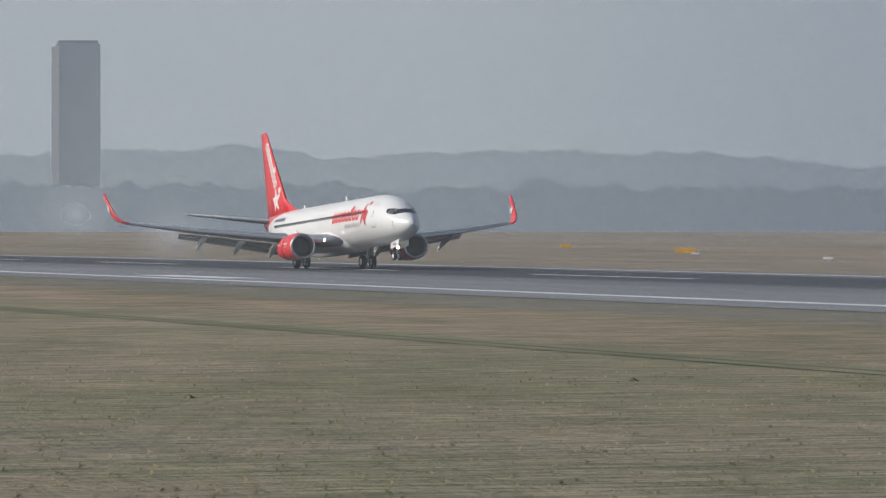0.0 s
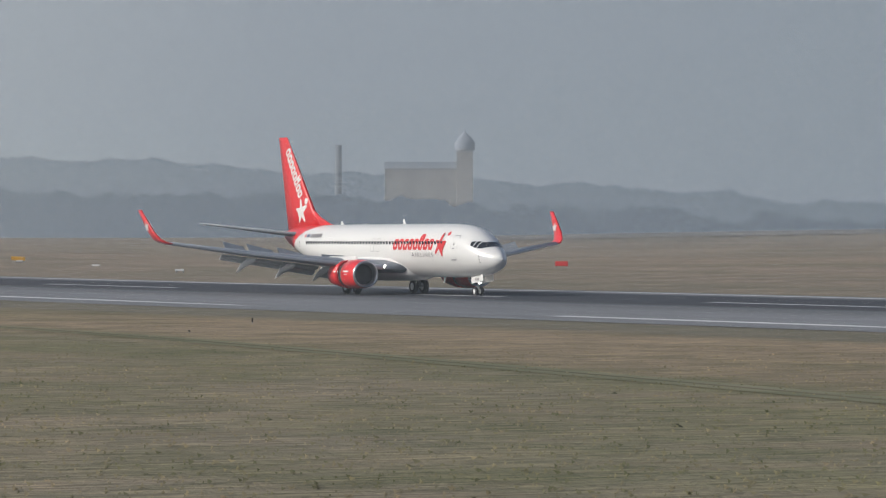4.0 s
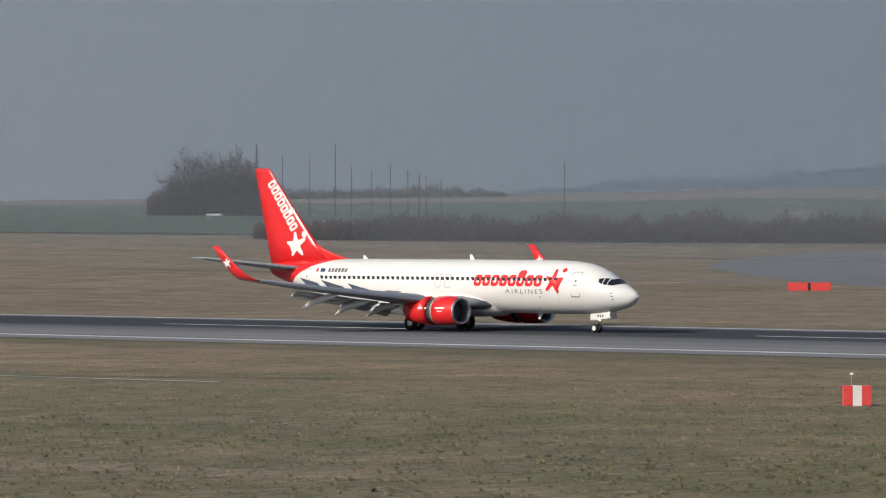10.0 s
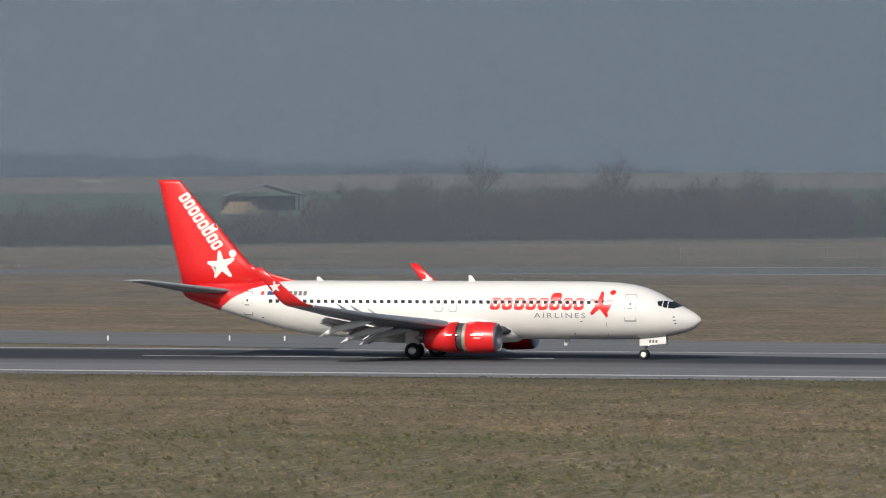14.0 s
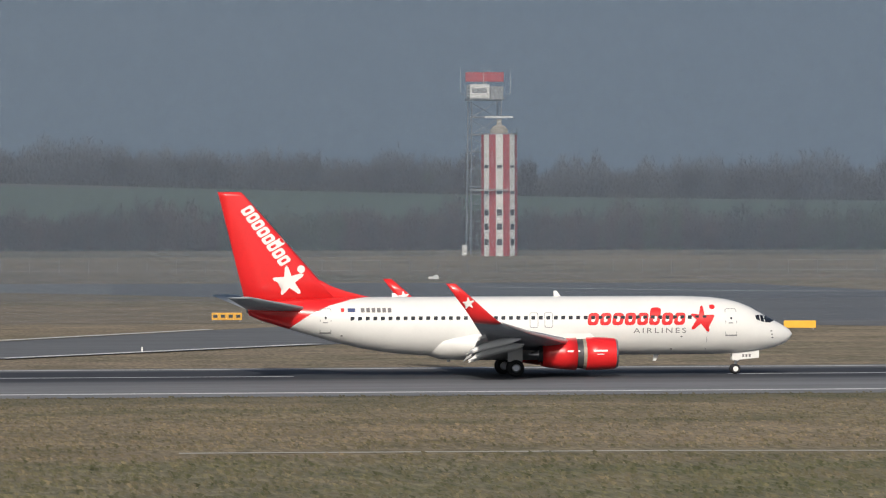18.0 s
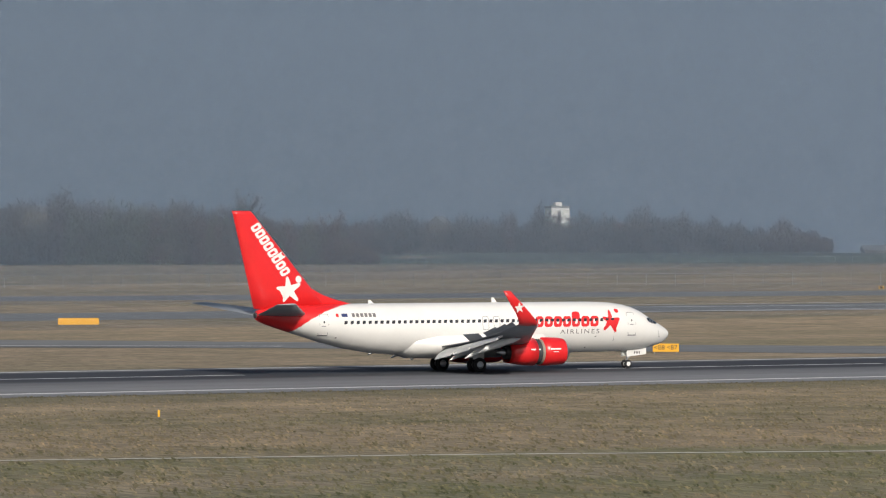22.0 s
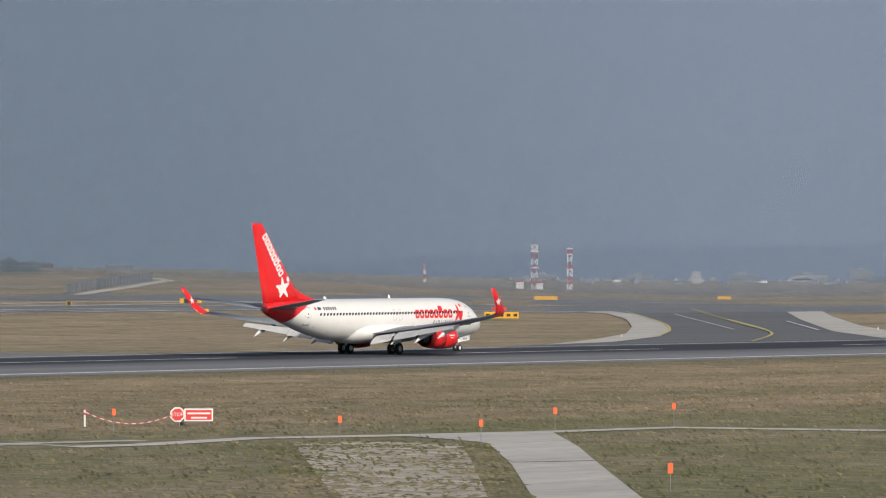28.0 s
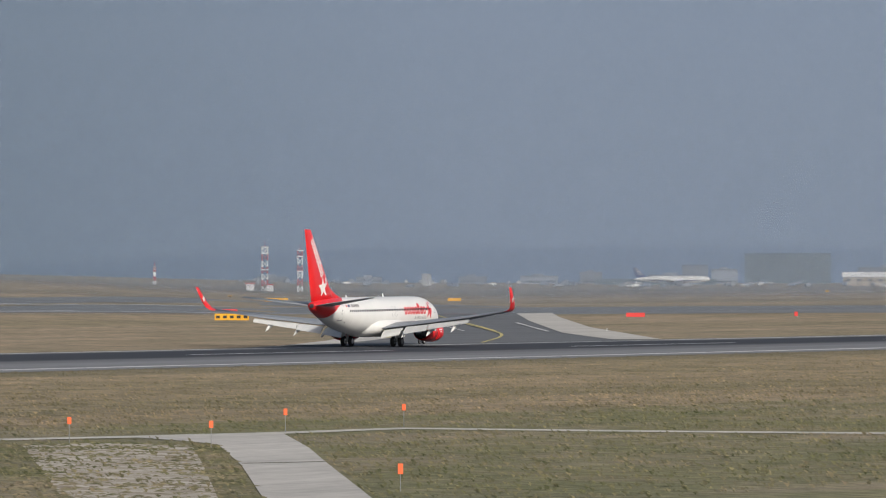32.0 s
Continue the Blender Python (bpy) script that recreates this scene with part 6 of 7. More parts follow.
def radar_tower():
    x, y, h = 138.6, 604.4, 25.9
    z = terrain(x, y)
    ob = thing("radar_tower", pose(x, y, z, 0, 0, facing(x, y) + 12), "tall red and white striped radar tower", "tower")
    n = 16
    R = 3.9
    for k in range(n):
        a0, a1 = 2 * math.pi * k / n, 2 * math.pi * (k + 1) / n
        bm = B()
        vs = [bm.verts.new((R * math.cos(a), R * math.sin(a), zz)) for zz in (-0.5, h) for a in (a0, a1)]
        vi = [bm.verts.new(((R - 0.4) * math.cos(a), (R - 0.4) * math.sin(a), zz)) for zz in (-0.5, h) for a in (a0, a1)]
        bm.faces.new((vs[0], vs[1], vs[3], vs[2]))
        bm.faces.new((vi[0], vi[2], vi[3], vi[1]))
        bm.faces.new((vs[2], vs[3], vi[3], vi[2]))
        bm.faces.new((vs[0], vs[2], vi[2], vi[0]))
        bm.faces.new((vs[1], vi[1], vi[3], vs[3]))
        panel = part("panel", bm, M_WPAINT if k % 2 else M_RPAINT, ob, "white cladding panel" if k % 2 else "red cladding panel")
        if k % 2 and k in (9, 11, 13):
            am = (a0 + a1) / 2
            for q, zz in enumerate((2.2, 5.5, 8.5, 13.0, 18.5)):
                bm = B()
                box(bm, -0.55, 0.55, -0.06, 0.06, zz, zz + (1.3 if q < 3 else 0.7), 0.0)
                o = part("window", bm, M_DGLASS, panel)
                o.matrix_basis = pose(R * 0.985 * math.cos(am), R * 0.985 * math.sin(am), 0, 0, 0, math.degrees(am) + 90)
    bm = B()
    lathe(bm, [(h, 0.0), (h, R + 0.05), (h - 0.25, R + 0.05)], "Z", 24)
    part("roof", bm, M_STEEL, ob)
    bm = B()
    lathe(bm, [(h, 1.9), (h + 0.9, 1.85), (h + 1.6, 1.3), (h + 1.9, 0.5), (h + 3.0, 0.45), (h + 3.0, 0.0)], "Z", 20)
    part("dome", bm, M_BEIGE, ob, "beige antenna housing", True)
    bm = B()
    box(bm, -3.1, 3.1, -0.25, 0.25, h + 3.3, h + 3.75, 0.08)
    part("rotating_antenna", bm, M_WPAINT, ob, "white rotating bar antenna")
    for a in range(0, 360, 30):
        bm = B()
        rod(bm, (R * math.cos(radians(a)), R * math.sin(radians(a)), h), (R * math.cos(radians(a)), R * math.sin(radians(a)), h + 1.1), 0.04, 0.04, 5)
        part("railing_post", bm, M_STEEL, ob)
    bm = B()
    box(bm, -7.2, 1.0, -4.6, -4.0, h * 0.53, h * 0.53 + 0.3, 0.02)
    part("gangway", bm, M_STEEL, ob)
    x2, y2, z2, h2 = (139.3, 629.4, 7.83, 35.52)
    lt = thing("lattice_tower", pose(x2, y2, terrain(x2, y2), 0, 0, facing(x2, y2) + 8), "grey steel lattice tower with red antenna", "tower")
    lattice(lt, 3.6, 3.2, -0.5, h2 - 2, 9, M_STEEL, 0.10)
    bm = B()
    box(bm, -3.9, 3.9, -3.9, 3.9, h2 - 2, h2 - 1.6, 0.03)
    part("platform", bm, M_STEEL, lt)
    bm = B()
    box(bm, -3.7, 0.6, -3.6, 2.0, h2 - 1.6, h2 + 1.3, 0.06)
    cab = part("cabin", bm, M_WPAINT, lt, "white equipment cabin")
    bm = B()
    box(bm, -3.2, 0.0, -3.68, -3.62, h2 - 0.6, h2 + 0.4, 0.0)
    part("panel", bm, M_STEEL, cab)
    bm = B()
    box(bm, 0.8, 3.7, -3.4, 2.0, h2 - 1.6, h2 + 0.9, 0.06)
    part("cabin", bm, M_STEEL, lt)
    bm = B()
    box(bm, -4.2, 4.2, -0.5, 0.4, h2 + 2.0, h2 + 4.1, 0.15)
    part("antenna", bm, M_RPAINT, lt, "red slab radar antenna")
    bm = B()
    rod(bm, (0, 0, h2 + 0.8), (0, 0, h2 + 2.0), 0.5, 0.4, 10)
    part("pedestal", bm, M_STEEL, lt)
    for sx, sy in ((-5.6, -2), (5.9, 1.5), (-0.6, -3), (1.4, 2)):
        bm = B()
        rod(bm, (sx, sy, h2 - 0.5), (sx, sy, h2 + 5.2), 0.05, 0.03, 5)
        part("whip_antenna", bm, M_WPAINT, lt)
    for sx in (-1, 1):
        bm = B()
        rod(bm, (sx * 3.5, -2, h2 - 1.7), (sx * 6.2, -2, h2 - 0.2), 0.05, 0.05, 5)
        part("arm", bm, M_STEEL, lt)
    x3, y3, z3, h3 = (132.0, 610.3, 8.10, 2.17)
    cb = thing("white_cabinet", pose(x3, y3, terrain(x3, y3), 0, 0, facing(x3, y3)), "slim white cabinet at the foot of the lattice tower", "cabinet")
    bm = B()
    box(bm, -0.5, 0.5, -0.4, 0.4, 0, h3, 0.04)
    part("body", bm, M_WPAINT, cb)


radar_tower()


def radome():
    x, y, z, h = (508.3, 900.6, 22.90, 16.17)
    g = terrain(x, y) - 0.5
    base = z - g
    ob = thing("radome_tower", pose(x, y, g, 0, 0, facing(x, y)), "white radar dome on a pale square tower", "tower")
    bm = B()
    box(bm, -3.6, 3.4, -3.4, 3.4, 0, base + 7.4, 0.05)
    tw = part("tower_body", bm, M_BEIGE, ob, "pale tower wall")
    for k in range(5):
        bm = B()
        box(bm, -3.7 + k * 0.85, -3.7 + k * 0.85 + 0.42, -3.6, 3.6, base + 6.2, base + 8.2, 0.0)
        part("parapet_stripe", bm, M_RPAINT if k % 2 == 0 else M_WPAINT, tw)
    lt = [(-1.9, -1.9), (2.4, -1.9), (2.4, 1.9), (-1.9, 1.9)]
    for sx, sy in lt:
        bm = B()
        rod(bm, (sx, sy, base + 7.4), (sx, sy, base + 10.2), 0.22, 0.22, 6)
        part("leg", bm, M_STEEL, ob)
    for k, sx in enumerate((-1.2, 0.2, 1.4)):
        bm = B()
        box(bm, sx, sx + 1.0, -1.6, 1.6, base + 7.4 + k * 0.6, base + 8.6 + k * 0.6, 0.03)
        part("equipment", bm, M_WPAINT if k else M_RPAINT, ob)
    bm = B()
    lathe(bm, [(base + 10.0, 0.0), (base + 10.0, 3.0), (base + 10.4, 3.0)], "Z", 24, (0.3, 0, 0))
    part("deck", bm, M_STEEL, ob)
    bm = B()
    r = 3.6
    lathe(bm, [(base + 12.9 + r * math.sin(radians(a)), r * math.cos(radians(a))) for a in range(-52, 91, 8)], "Z", 28, (0.3, 0, 0))
    part("dome", bm, M_WPAINT, ob, "white spherical dome", True)
    bm = B()
    rod(bm, (0.3, 0, base + 16.4), (0.3, 0, base + 17.1), 0.12, 0.06, 6)
    part("tip_light", bm, M_STEEL, ob)


radome()


# ---- buildings ----
def house(p, w, d, h, roof, wall, roofm, label, category="house", windows=0, turn=0, flat=False, door=False):
    x, y, z = p
    g = terrain(x, y) - 0.6
    ob = thing("house" if category == "house" else category.replace(" ", "_"), pose(x, y, g, 0, 0, facing(x, y) + turn), label, category)
    top = z - g + h
    bm = B()
    box(bm, -w / 2, w / 2, -d / 2, d / 2, 0, top, 0.03)
    wl = part("wall", bm, wall, ob)
    bm = B()
    if flat:
        box(bm, -w / 2 - 0.2, w / 2 + 0.2, -d / 2 - 0.2, d / 2 + 0.2, top, top + 0.35, 0.02)
    else:
        e = 0.5
        vs = [bm.verts.new(c) for c in ((-w / 2 - e, -d / 2 - e, top), (w / 2 + e, -d / 2 - e, top), (w / 2 + e, d / 2 + e, top), (-w / 2 - e, d / 2 + e, top), (-w / 2 - e, 0, top + roof), (w / 2 + e, 0, top + roof))]
        for f in ((0, 1, 5, 4), (2, 3, 4, 5), (1, 2, 5), (3, 0, 4), (0, 3, 2, 1)):
            bm.faces.new([vs[i] for i in f])
        bmesh.ops.recalc_face_normals(bm, faces=bm.faces[:])
    part("roof", bm, roofm, ob)
    for k in range(windows):
        bm = B()
        cx = -w / 2 + w * (k + 0.5) / windows
        box(bm, cx - w / windows * 0.2, cx + w / windows * 0.2, -d / 2 - 0.05, -d / 2 + 0.05, top - h * 0.62, top - h * 0.28, 0.0)
        part("window", bm, M_DGLASS, ob)
    return ob


def block(p, w, d, wall, label):
    """Tall pale house or silo: body, parapet, dark bands."""
    x, y, z, h = p
    g = terrain(x, y) - 0.6
    ob = thing("water_tower_house", pose(x, y, g, 0, 0, facing(x, y) + 20), label, "building")
    t = z - g + h
    bm = B()
    box(bm, -w / 2, w / 2, -d / 2, d / 2, 0, t - 1.4, 0.03)
    part("wall", bm, wall, ob)
    bm = B()
    box(bm, -w / 2 - 0.15, w / 2 + 0.15, -d / 2 - 0.15, d / 2 + 0.15, t - 1.4, t - 0.5, 0.03)
    part("parapet", bm, M_STEEL, ob)
    bm = B()
    box(bm, -w * 0.15, w * 0.2, -d * 0.2, d * 0.2, t - 0.5, t + 0.8, 0.03)
    part("roof_hut", bm, wall, ob)
    for cx, w2 in ((-0.08, 0.16),):
        bm = B()
        box(bm, cx * w - w2 * w / 2, cx * w + w2 * w / 2, -d / 2 - 0.06, -d / 2 + 0.05, t * 0.2, t - 2.6, 0.0)
        part("window_band", bm, M_STEEL, ob)
    for zz in (0.75, 0.6):
        bm = B()
        box(bm, -w * 0.46, -w * 0.2, -d / 2 - 0.05, -d / 2 + 0.05, t * zz - 0.6, t * zz + 0.3, 0.0)
        part("window", bm, M_DGLASS, ob)


block((795.0, 987.0, 21.58, 6.00), 6.8, 6.8, M_WPAINT, "pale tall square house above the trees")
house((641.8, 705.2, 11.3), 6.5, 8, 2.2, 3.2, M_BEIGE, M_ROOF, "beige gabled village house with brown roof", "house", 2, 65)
house((686.7, 771.4, 13.5), 10, 7, 2.6, 2.8, M_BEIGE, M_ROOF, "beige village house among trees", "house", 3, 10)
house((658.1, 836.1, 17.7), 6, 6, 1.0, 2.8, M_BEIGE, M_GREYROOF, "pale gabled house among trees", "house", 1, 70)
house((590.9, 984.2, 23.4), 5, 6, 0.6, 2.4, M_BEIGE, M_GREYROOF, "pale gabled house among trees", "house", 1, 60)
house((742.5, 720.6, 8.6), 14, 9, 2.0, 1.6, M_TAN, M_GREYROOF, "low farm shed with grey roof by the field", "shed", 3, 8)


def barn():
    x, y = -427.1, 984.6
    z = terrain(x, y)
    ob = thing("open_barn", pose(x, y, z, 0, 0, facing(x, y) + 8), "open-sided barn with a grey gabled sheet roof", "barn")
    w, d, e, top = 11.5, 9.0, 5.4, 8.6
    for s in (-1, 1):
        bm = B()
        vs = [bm.verts.new(c) for c in ((0, -d, top), (s * (w + 1), -d, e - 0.3), (s * (w + 1), d, e - 0.3), (0, d, top), (0, -d, top - 0.3), (s * (w + 1), -d, e - 0.6), (s * (w + 1), d, e - 0.6), (0, d, top - 0.3))]
        for f in ((0, 1, 2, 3), (4, 7, 6, 5), (0, 4, 5, 1), (1, 5, 6, 2), (2, 6, 7, 3)):
            bm.faces.new([vs[i] for i in f])
        bmesh.ops.recalc_face_normals(bm, faces=bm.faces[:])
        part("roof_slope", bm, M_GREYROOF, ob, "grey sheet roof slope")
        for yy in (-d + 0.5, 0, d - 0.5):
            bm = B()
            rod(bm, (s * w, yy, -0.5), (s * w, yy, e), 0.22, 0.22, 6)
            part("post", bm, M_POLE, ob)
    for yy in (-d + 0.5, d - 0.5):
        bm = B()
        rod(bm, (-w, yy, e - 0.5), (w, yy, e - 0.5), 0.2, 0.2, 6)
        part("tie_beam", bm, M_POLE, ob)
    bm = B()
    box(bm, -w, w, d - 0.2, d, -0.5, e - 0.5, 0.02)
    part("back_wall", bm, M_POLE, ob, "dark weathered back wall")
    br = random.Random(31)
    for k in range(3):
        for q in range(9 - 2 * k):
            hx, hy = polar(19.15 - 0.062 * (q + k * 0.9), 1312 + br.uniform(-1, 1))
            bale = thing("straw_bale", pose(hx, hy, terrain(hx, hy) + 1.25 * k, 0, 0, facing(hx, hy) + br.uniform(-6, 6)), "tan straw bale in a stack beside the barn", "bale", "straw stack")
            bm = B()
            box(bm, -0.74, 0.74, -1.2, 1.2, -0.15, 1.25, 0.16)
            part("straw", bm, M_STRAW, bale)


M_STRAW = patchy("weathered_straw", (0.26, 0.20, 0.13), (0.42, 0.33, 0.22), (0.8, 0.8, 2.5))
barn()
house((-763.5, 1467.0, 28.2), 10, 8, 3.2, 1.6, M_HAZEPALE, M_GREYROOF, "small far white farm building", "building", 2, 10)
house((-670.3, 1503.7, 27.6), 16, 9, 2.2, 1.2, M_BEIGE, M_HAZEPALE, "far low farm building with pale roof", "building", 3, 6)
bm = B()
bmesh.ops.create_icosphere(bm, subdivisions=3, radius=1.0)
for v in bm.verts:
    k = 1 + 0.25 * noise.noise(v.co * 2.2)
    v.co = Vector((v.co.x * 11 * k, v.co.y * 5 * k, max(-0.4, v.co.z * 3.2 * k)))
me = bpy.data.meshes.new("earth_mound")
bm.to_mesh(me)
bm.free()
me.materials.append(M_TAN)
for p, s in (((-128.9, 638.3, 9.3), 0.8), ((-137.0, 642.3, 9.3), 0.55), ((-115.7, 644.8, 9.2), 0.45)):
    ob = new("earth_mound", me)
    ob.matrix_basis = pose(p[0], p[1], terrain(p[0], p[1]) - 0.2, 0, 0, 20 * s)
    ob.scale = (s, s, s)
    tagged(ob, "low mound of bare tan earth by the road", "mound", "earth mounds")
draped("road", [(-118.3, 394.3), (-108.6, 394.5), (-106.8, 455.2), (-112.2, 620.5), (-122.4, 890.9), (-133.1, 887.6), (-133.3, 755.5), (-125.2, 587.6), (-119.3, 474.1)], M_CONC, 0.05, 25, "pale concrete road climbing away from the taxiway", "road")


def gate():
    x, y = (-126.9, 880.5)
    ob = thing("gate", pose(x, y, terrain(x, y), 0, 0, facing(x, y)), "steel gate with white sign across the road", "gate")
    for sx in (-4.2, 4.2, -1.0):
        bm = B()
        rod(bm, (sx, 0, -0.2), (sx, 0, 2.2), 0.06, 0.06, 6)
        part("post", bm, M_STEEL, ob)
    for z in (0.5, 1.9):
        bm = B()
        rod(bm, (-4.2, 0, z), (4.2, 0, z), 0.05, 0.05, 6)
        part("rail", bm, M_STEEL, ob)
    bm = B()
    box(bm, -3.8, -1.2, -0.08, -0.02, 0.7, 1.7, 0.02)
    part("sign", bm, M_WPAINT, ob)


gate()
for p, w, h, m, lab in (((-122.4, 481.9), 0.7, 0.7, M_YEL, "small yellow box on a post by the road"), ((-119.5, 481.7), 0.8, 0.7, M_YEL, "small yellow box on a post by the road"), ((-117.9, 477.8), 0.7, 0.9, M_WPAINT, "small white box on a post by the road")):
    taxi_sign(p, w, h, m, "road boxes", lab)


def cabinet(p, w, h, label="low white equipment cabinet in the grass"):
    x, y = p
    ob = thing("equipment_cabinet", pose(x, y, terrain(x, y), 0, 0, facing(x, y)), label, "cabinet", "white cabinets")
    bm = B()
    box(bm, -w / 2, w / 2, -0.5, 0.5, 0, h * 0.6, 0.05)
    part("body", bm, M_WPAINT, ob)
    bm = B()
    box(bm, 0, w * 0.42, -0.35, 0.35, h * 0.6, h, 0.06)
    part("hood", bm, M_WPAINT, ob)


cabinet((-443.5, 449.9), 1.9, 0.9)
cabinet((-104.0, 441.1), 2.0, 0.8)
cabinet((99.6, 427.1), 1.8, 0.7)
cabinet((203.0, 396.2), 1.8, 0.6)
cabinet((252.3, 388.9), 1.5, 0.5)


# ---- fences ----
def fence(a0, a1, r, step, h, label):
    ob = thing("perimeter_fence", pose(*polar((a0 + a1) / 2, r), 0), label, "fence")
    ox, oy = polar((a0 + a1) / 2, r)
    bm = B()
    rod(bm, (0, 0, -0.3), (0, 0, h), 0.05, 0.05, 5)
    me = bpy.data.meshes.new("post")
    bm.to_mesh(me)
    bm.free()
    me.materials.append(M_STEEL)
    n = int(abs(a1 - a0) * math.pi / 180 * r / step)
    pts = []
    for k in range(n + 1):
        x, y = polar(a0 + (a1 - a0) * k / n, r)
        z = terrain(x, y)
        share("post", me, ob, pose(x - ox, y - oy, z))
        pts.append(Vector((x - ox, y - oy, z)))
    for zz in (0.4, h * 0.95):
        bm = B()
        for a, b in zip(pts, pts[1:]):
            rod(bm, a + Vector((0, 0, zz)), b + Vector((0, 0, zz)), 0.015, 0.015, 3, False)
        part("wire", bm, M_STEEL, ob)


fence(14, -39.5, 760, 5.2, 2.3, "long grey wire perimeter fence behind the taxiway")
fence(-30, -41.5, 1000, 4.0, 1.6, "far pale post fence along the green field")


def barrier():
    a, b = Vector((498.5, 284.9)), Vector((593.5, 366.4))
    ob = thing("screen_fence", pose(a.x, a.y, 0), "grey slatted screen fence beside a pale track", "fence")
    n = 26
    for k in range(n):
        p, q = a.lerp(b, k / n), a.lerp(b, (k + 0.82) / n)
        z = terrain(p.x, p.y)
        bm = B()
        d = (q - p).normalized()
        m = Vector((-d.y, d.x)) * 0.06
        vs = [bm.verts.new((c.x - a.x, c.y - a.y, zz)) for zz in (z, z + 1.9) for c in (p - m, q - m, q + m, p + m)]
        for f in ((0, 1, 5, 4), (1, 2, 6, 5), (2, 3, 7, 6), (3, 0, 4, 7), (4, 5, 6, 7)):
            bm.faces.new([vs[i] for i in f])
        bmesh.ops.recalc_face_normals(bm, faces=bm.faces[:])
        part("slat", bm, M_GREYROOF, ob)
    strip("track", [(495.2, 277.7), (545.8, 320.5), (605.5, 374.4), (618.3, 392.8)], 1.4, M_TRACK, 0.06, "pale track beside the screen fence", "track")
    house((667.6, 459.6, 7.4), 6.2, 3, 1.1, 0.2, M_GREYROOF, M_GREYROOF, "low dark container beyond the fence", "container", 0, 0, True)


barrier()


# ---- masts and the far apron ----
def mast(p, w, label, rings):
    x, y, z, h = p
    g = terrain(x, y) - 0.3
    ob = thing("antenna_mast", pose(x, y, g, 0, 0, facing(x, y)), label, "mast", "red and white masts")
    t = z - g + h
    n = rings
    for k in range(n):
        m = M_RPAINT if k % 2 else M_WPAINT
        za, zb = t * k / n, t * (k + 1) / n
        bm = B()
        for sx, sy in ((-1, -1), (1, -1), (1, 1), (-1, 1)):
            rod(bm, (sx * w, sy * w, za), (sx * w, sy * w, zb), 0.17, 0.17, 5)
        for i, (ax, ay, bx, by) in enumerate(((-1, -1, 1, -1), (1, -1, 1, 1), (1, 1, -1, 1), (-1, 1, -1, -1))):
            rod(bm, (ax * w, ay * w, za), (bx * w, by * w, zb), 0.11, 0.11, 5)
            rod(bm, (bx * w, by * w, za), (ax * w, ay * w, zb), 0.11, 0.11, 5)
        part("segment", bm, m, ob)
    for zz in (t, t * 0.86, t * 0.5):
        bm = B()
        box(bm, -w * 1.5, w * 1.5, -w * 1.5, w * 1.5, zz, zz + 0.35, 0.02)
        part("platform", bm, M_WPAINT, ob)
    bm = B()
    rod(bm, (0, 0, t), (0, 0, t + 2.0), 0.12, 0.05, 6)
    part("tip", bm, M_RPAINT, ob)


mast((921.5, 559.6, 4.05, 10.67), 0.85, "red and white lattice antenna mast", 7)
mast((965.6, 585.4, 3.88, 10.05), 0.7, "slim lattice antenna mast with white platforms", 6)
mast((1007.2, 687.4, 5.02, 4.11), 0.3, "small red and white mast far off", 4)
house((918.8, 555.1, 2.6), 2.0, 2, 1.1, 0.3, M_WPAINT, M_RPAINT, "small white hut at the mast", "hut", 0, 0, True)
house((914.9, 559.4, 2.6), 2.4, 2, 1.5, 0.3, M_WPAINT, M_RPAINT, "small white hut at the mast", "hut", 0, 0, True)
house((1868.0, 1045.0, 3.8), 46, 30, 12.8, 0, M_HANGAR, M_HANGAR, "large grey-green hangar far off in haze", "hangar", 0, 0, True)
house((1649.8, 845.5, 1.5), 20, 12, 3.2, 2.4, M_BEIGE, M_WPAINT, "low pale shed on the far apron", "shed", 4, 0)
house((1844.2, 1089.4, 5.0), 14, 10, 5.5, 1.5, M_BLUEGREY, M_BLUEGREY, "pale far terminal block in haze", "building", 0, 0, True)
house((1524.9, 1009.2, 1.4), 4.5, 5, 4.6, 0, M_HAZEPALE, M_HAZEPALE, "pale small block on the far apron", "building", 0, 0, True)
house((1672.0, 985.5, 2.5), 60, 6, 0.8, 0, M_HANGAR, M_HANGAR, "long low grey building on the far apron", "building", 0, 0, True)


def terminal(az, w, h, wall, label):
    """A far flat-roofed block with window bands and a roof hut."""
    x, y = polar(az, 2270)
    ob = thing("terminal_building", pose(x, y, terrain(x, y) - 0.3, 0, 0, facing(x, y)), label, "building", "far airport buildings")
    bm = B()
    box(bm, -w / 2, w / 2, -9, 9, 0, h, 0.05)
    part("wall", bm, wall, ob)
    bm = B()
    box(bm, -w / 2 - 0.4, w / 2 + 0.4, -9.4, 9.4, h, h + 0.5, 0.05)
    part("roof", bm, M_GREYROOF, ob)
    bm = B()
    box(bm, -w * 0.2, w * 0.12, -4, 4, h + 0.5, h + 1.6, 0.05)
    part("roof_hut", bm, M_HAZEGREY, ob)
    for k in range(max(1, int(h / 4.2))):
        bm = B()
        box(bm, -w * 0.46, w * 0.46, -9.12, -8.9, 1.0 + 4 * k, 1.9 + 4 * k, 0.0)
        part("window_band", bm, M_DGLASS, ob)


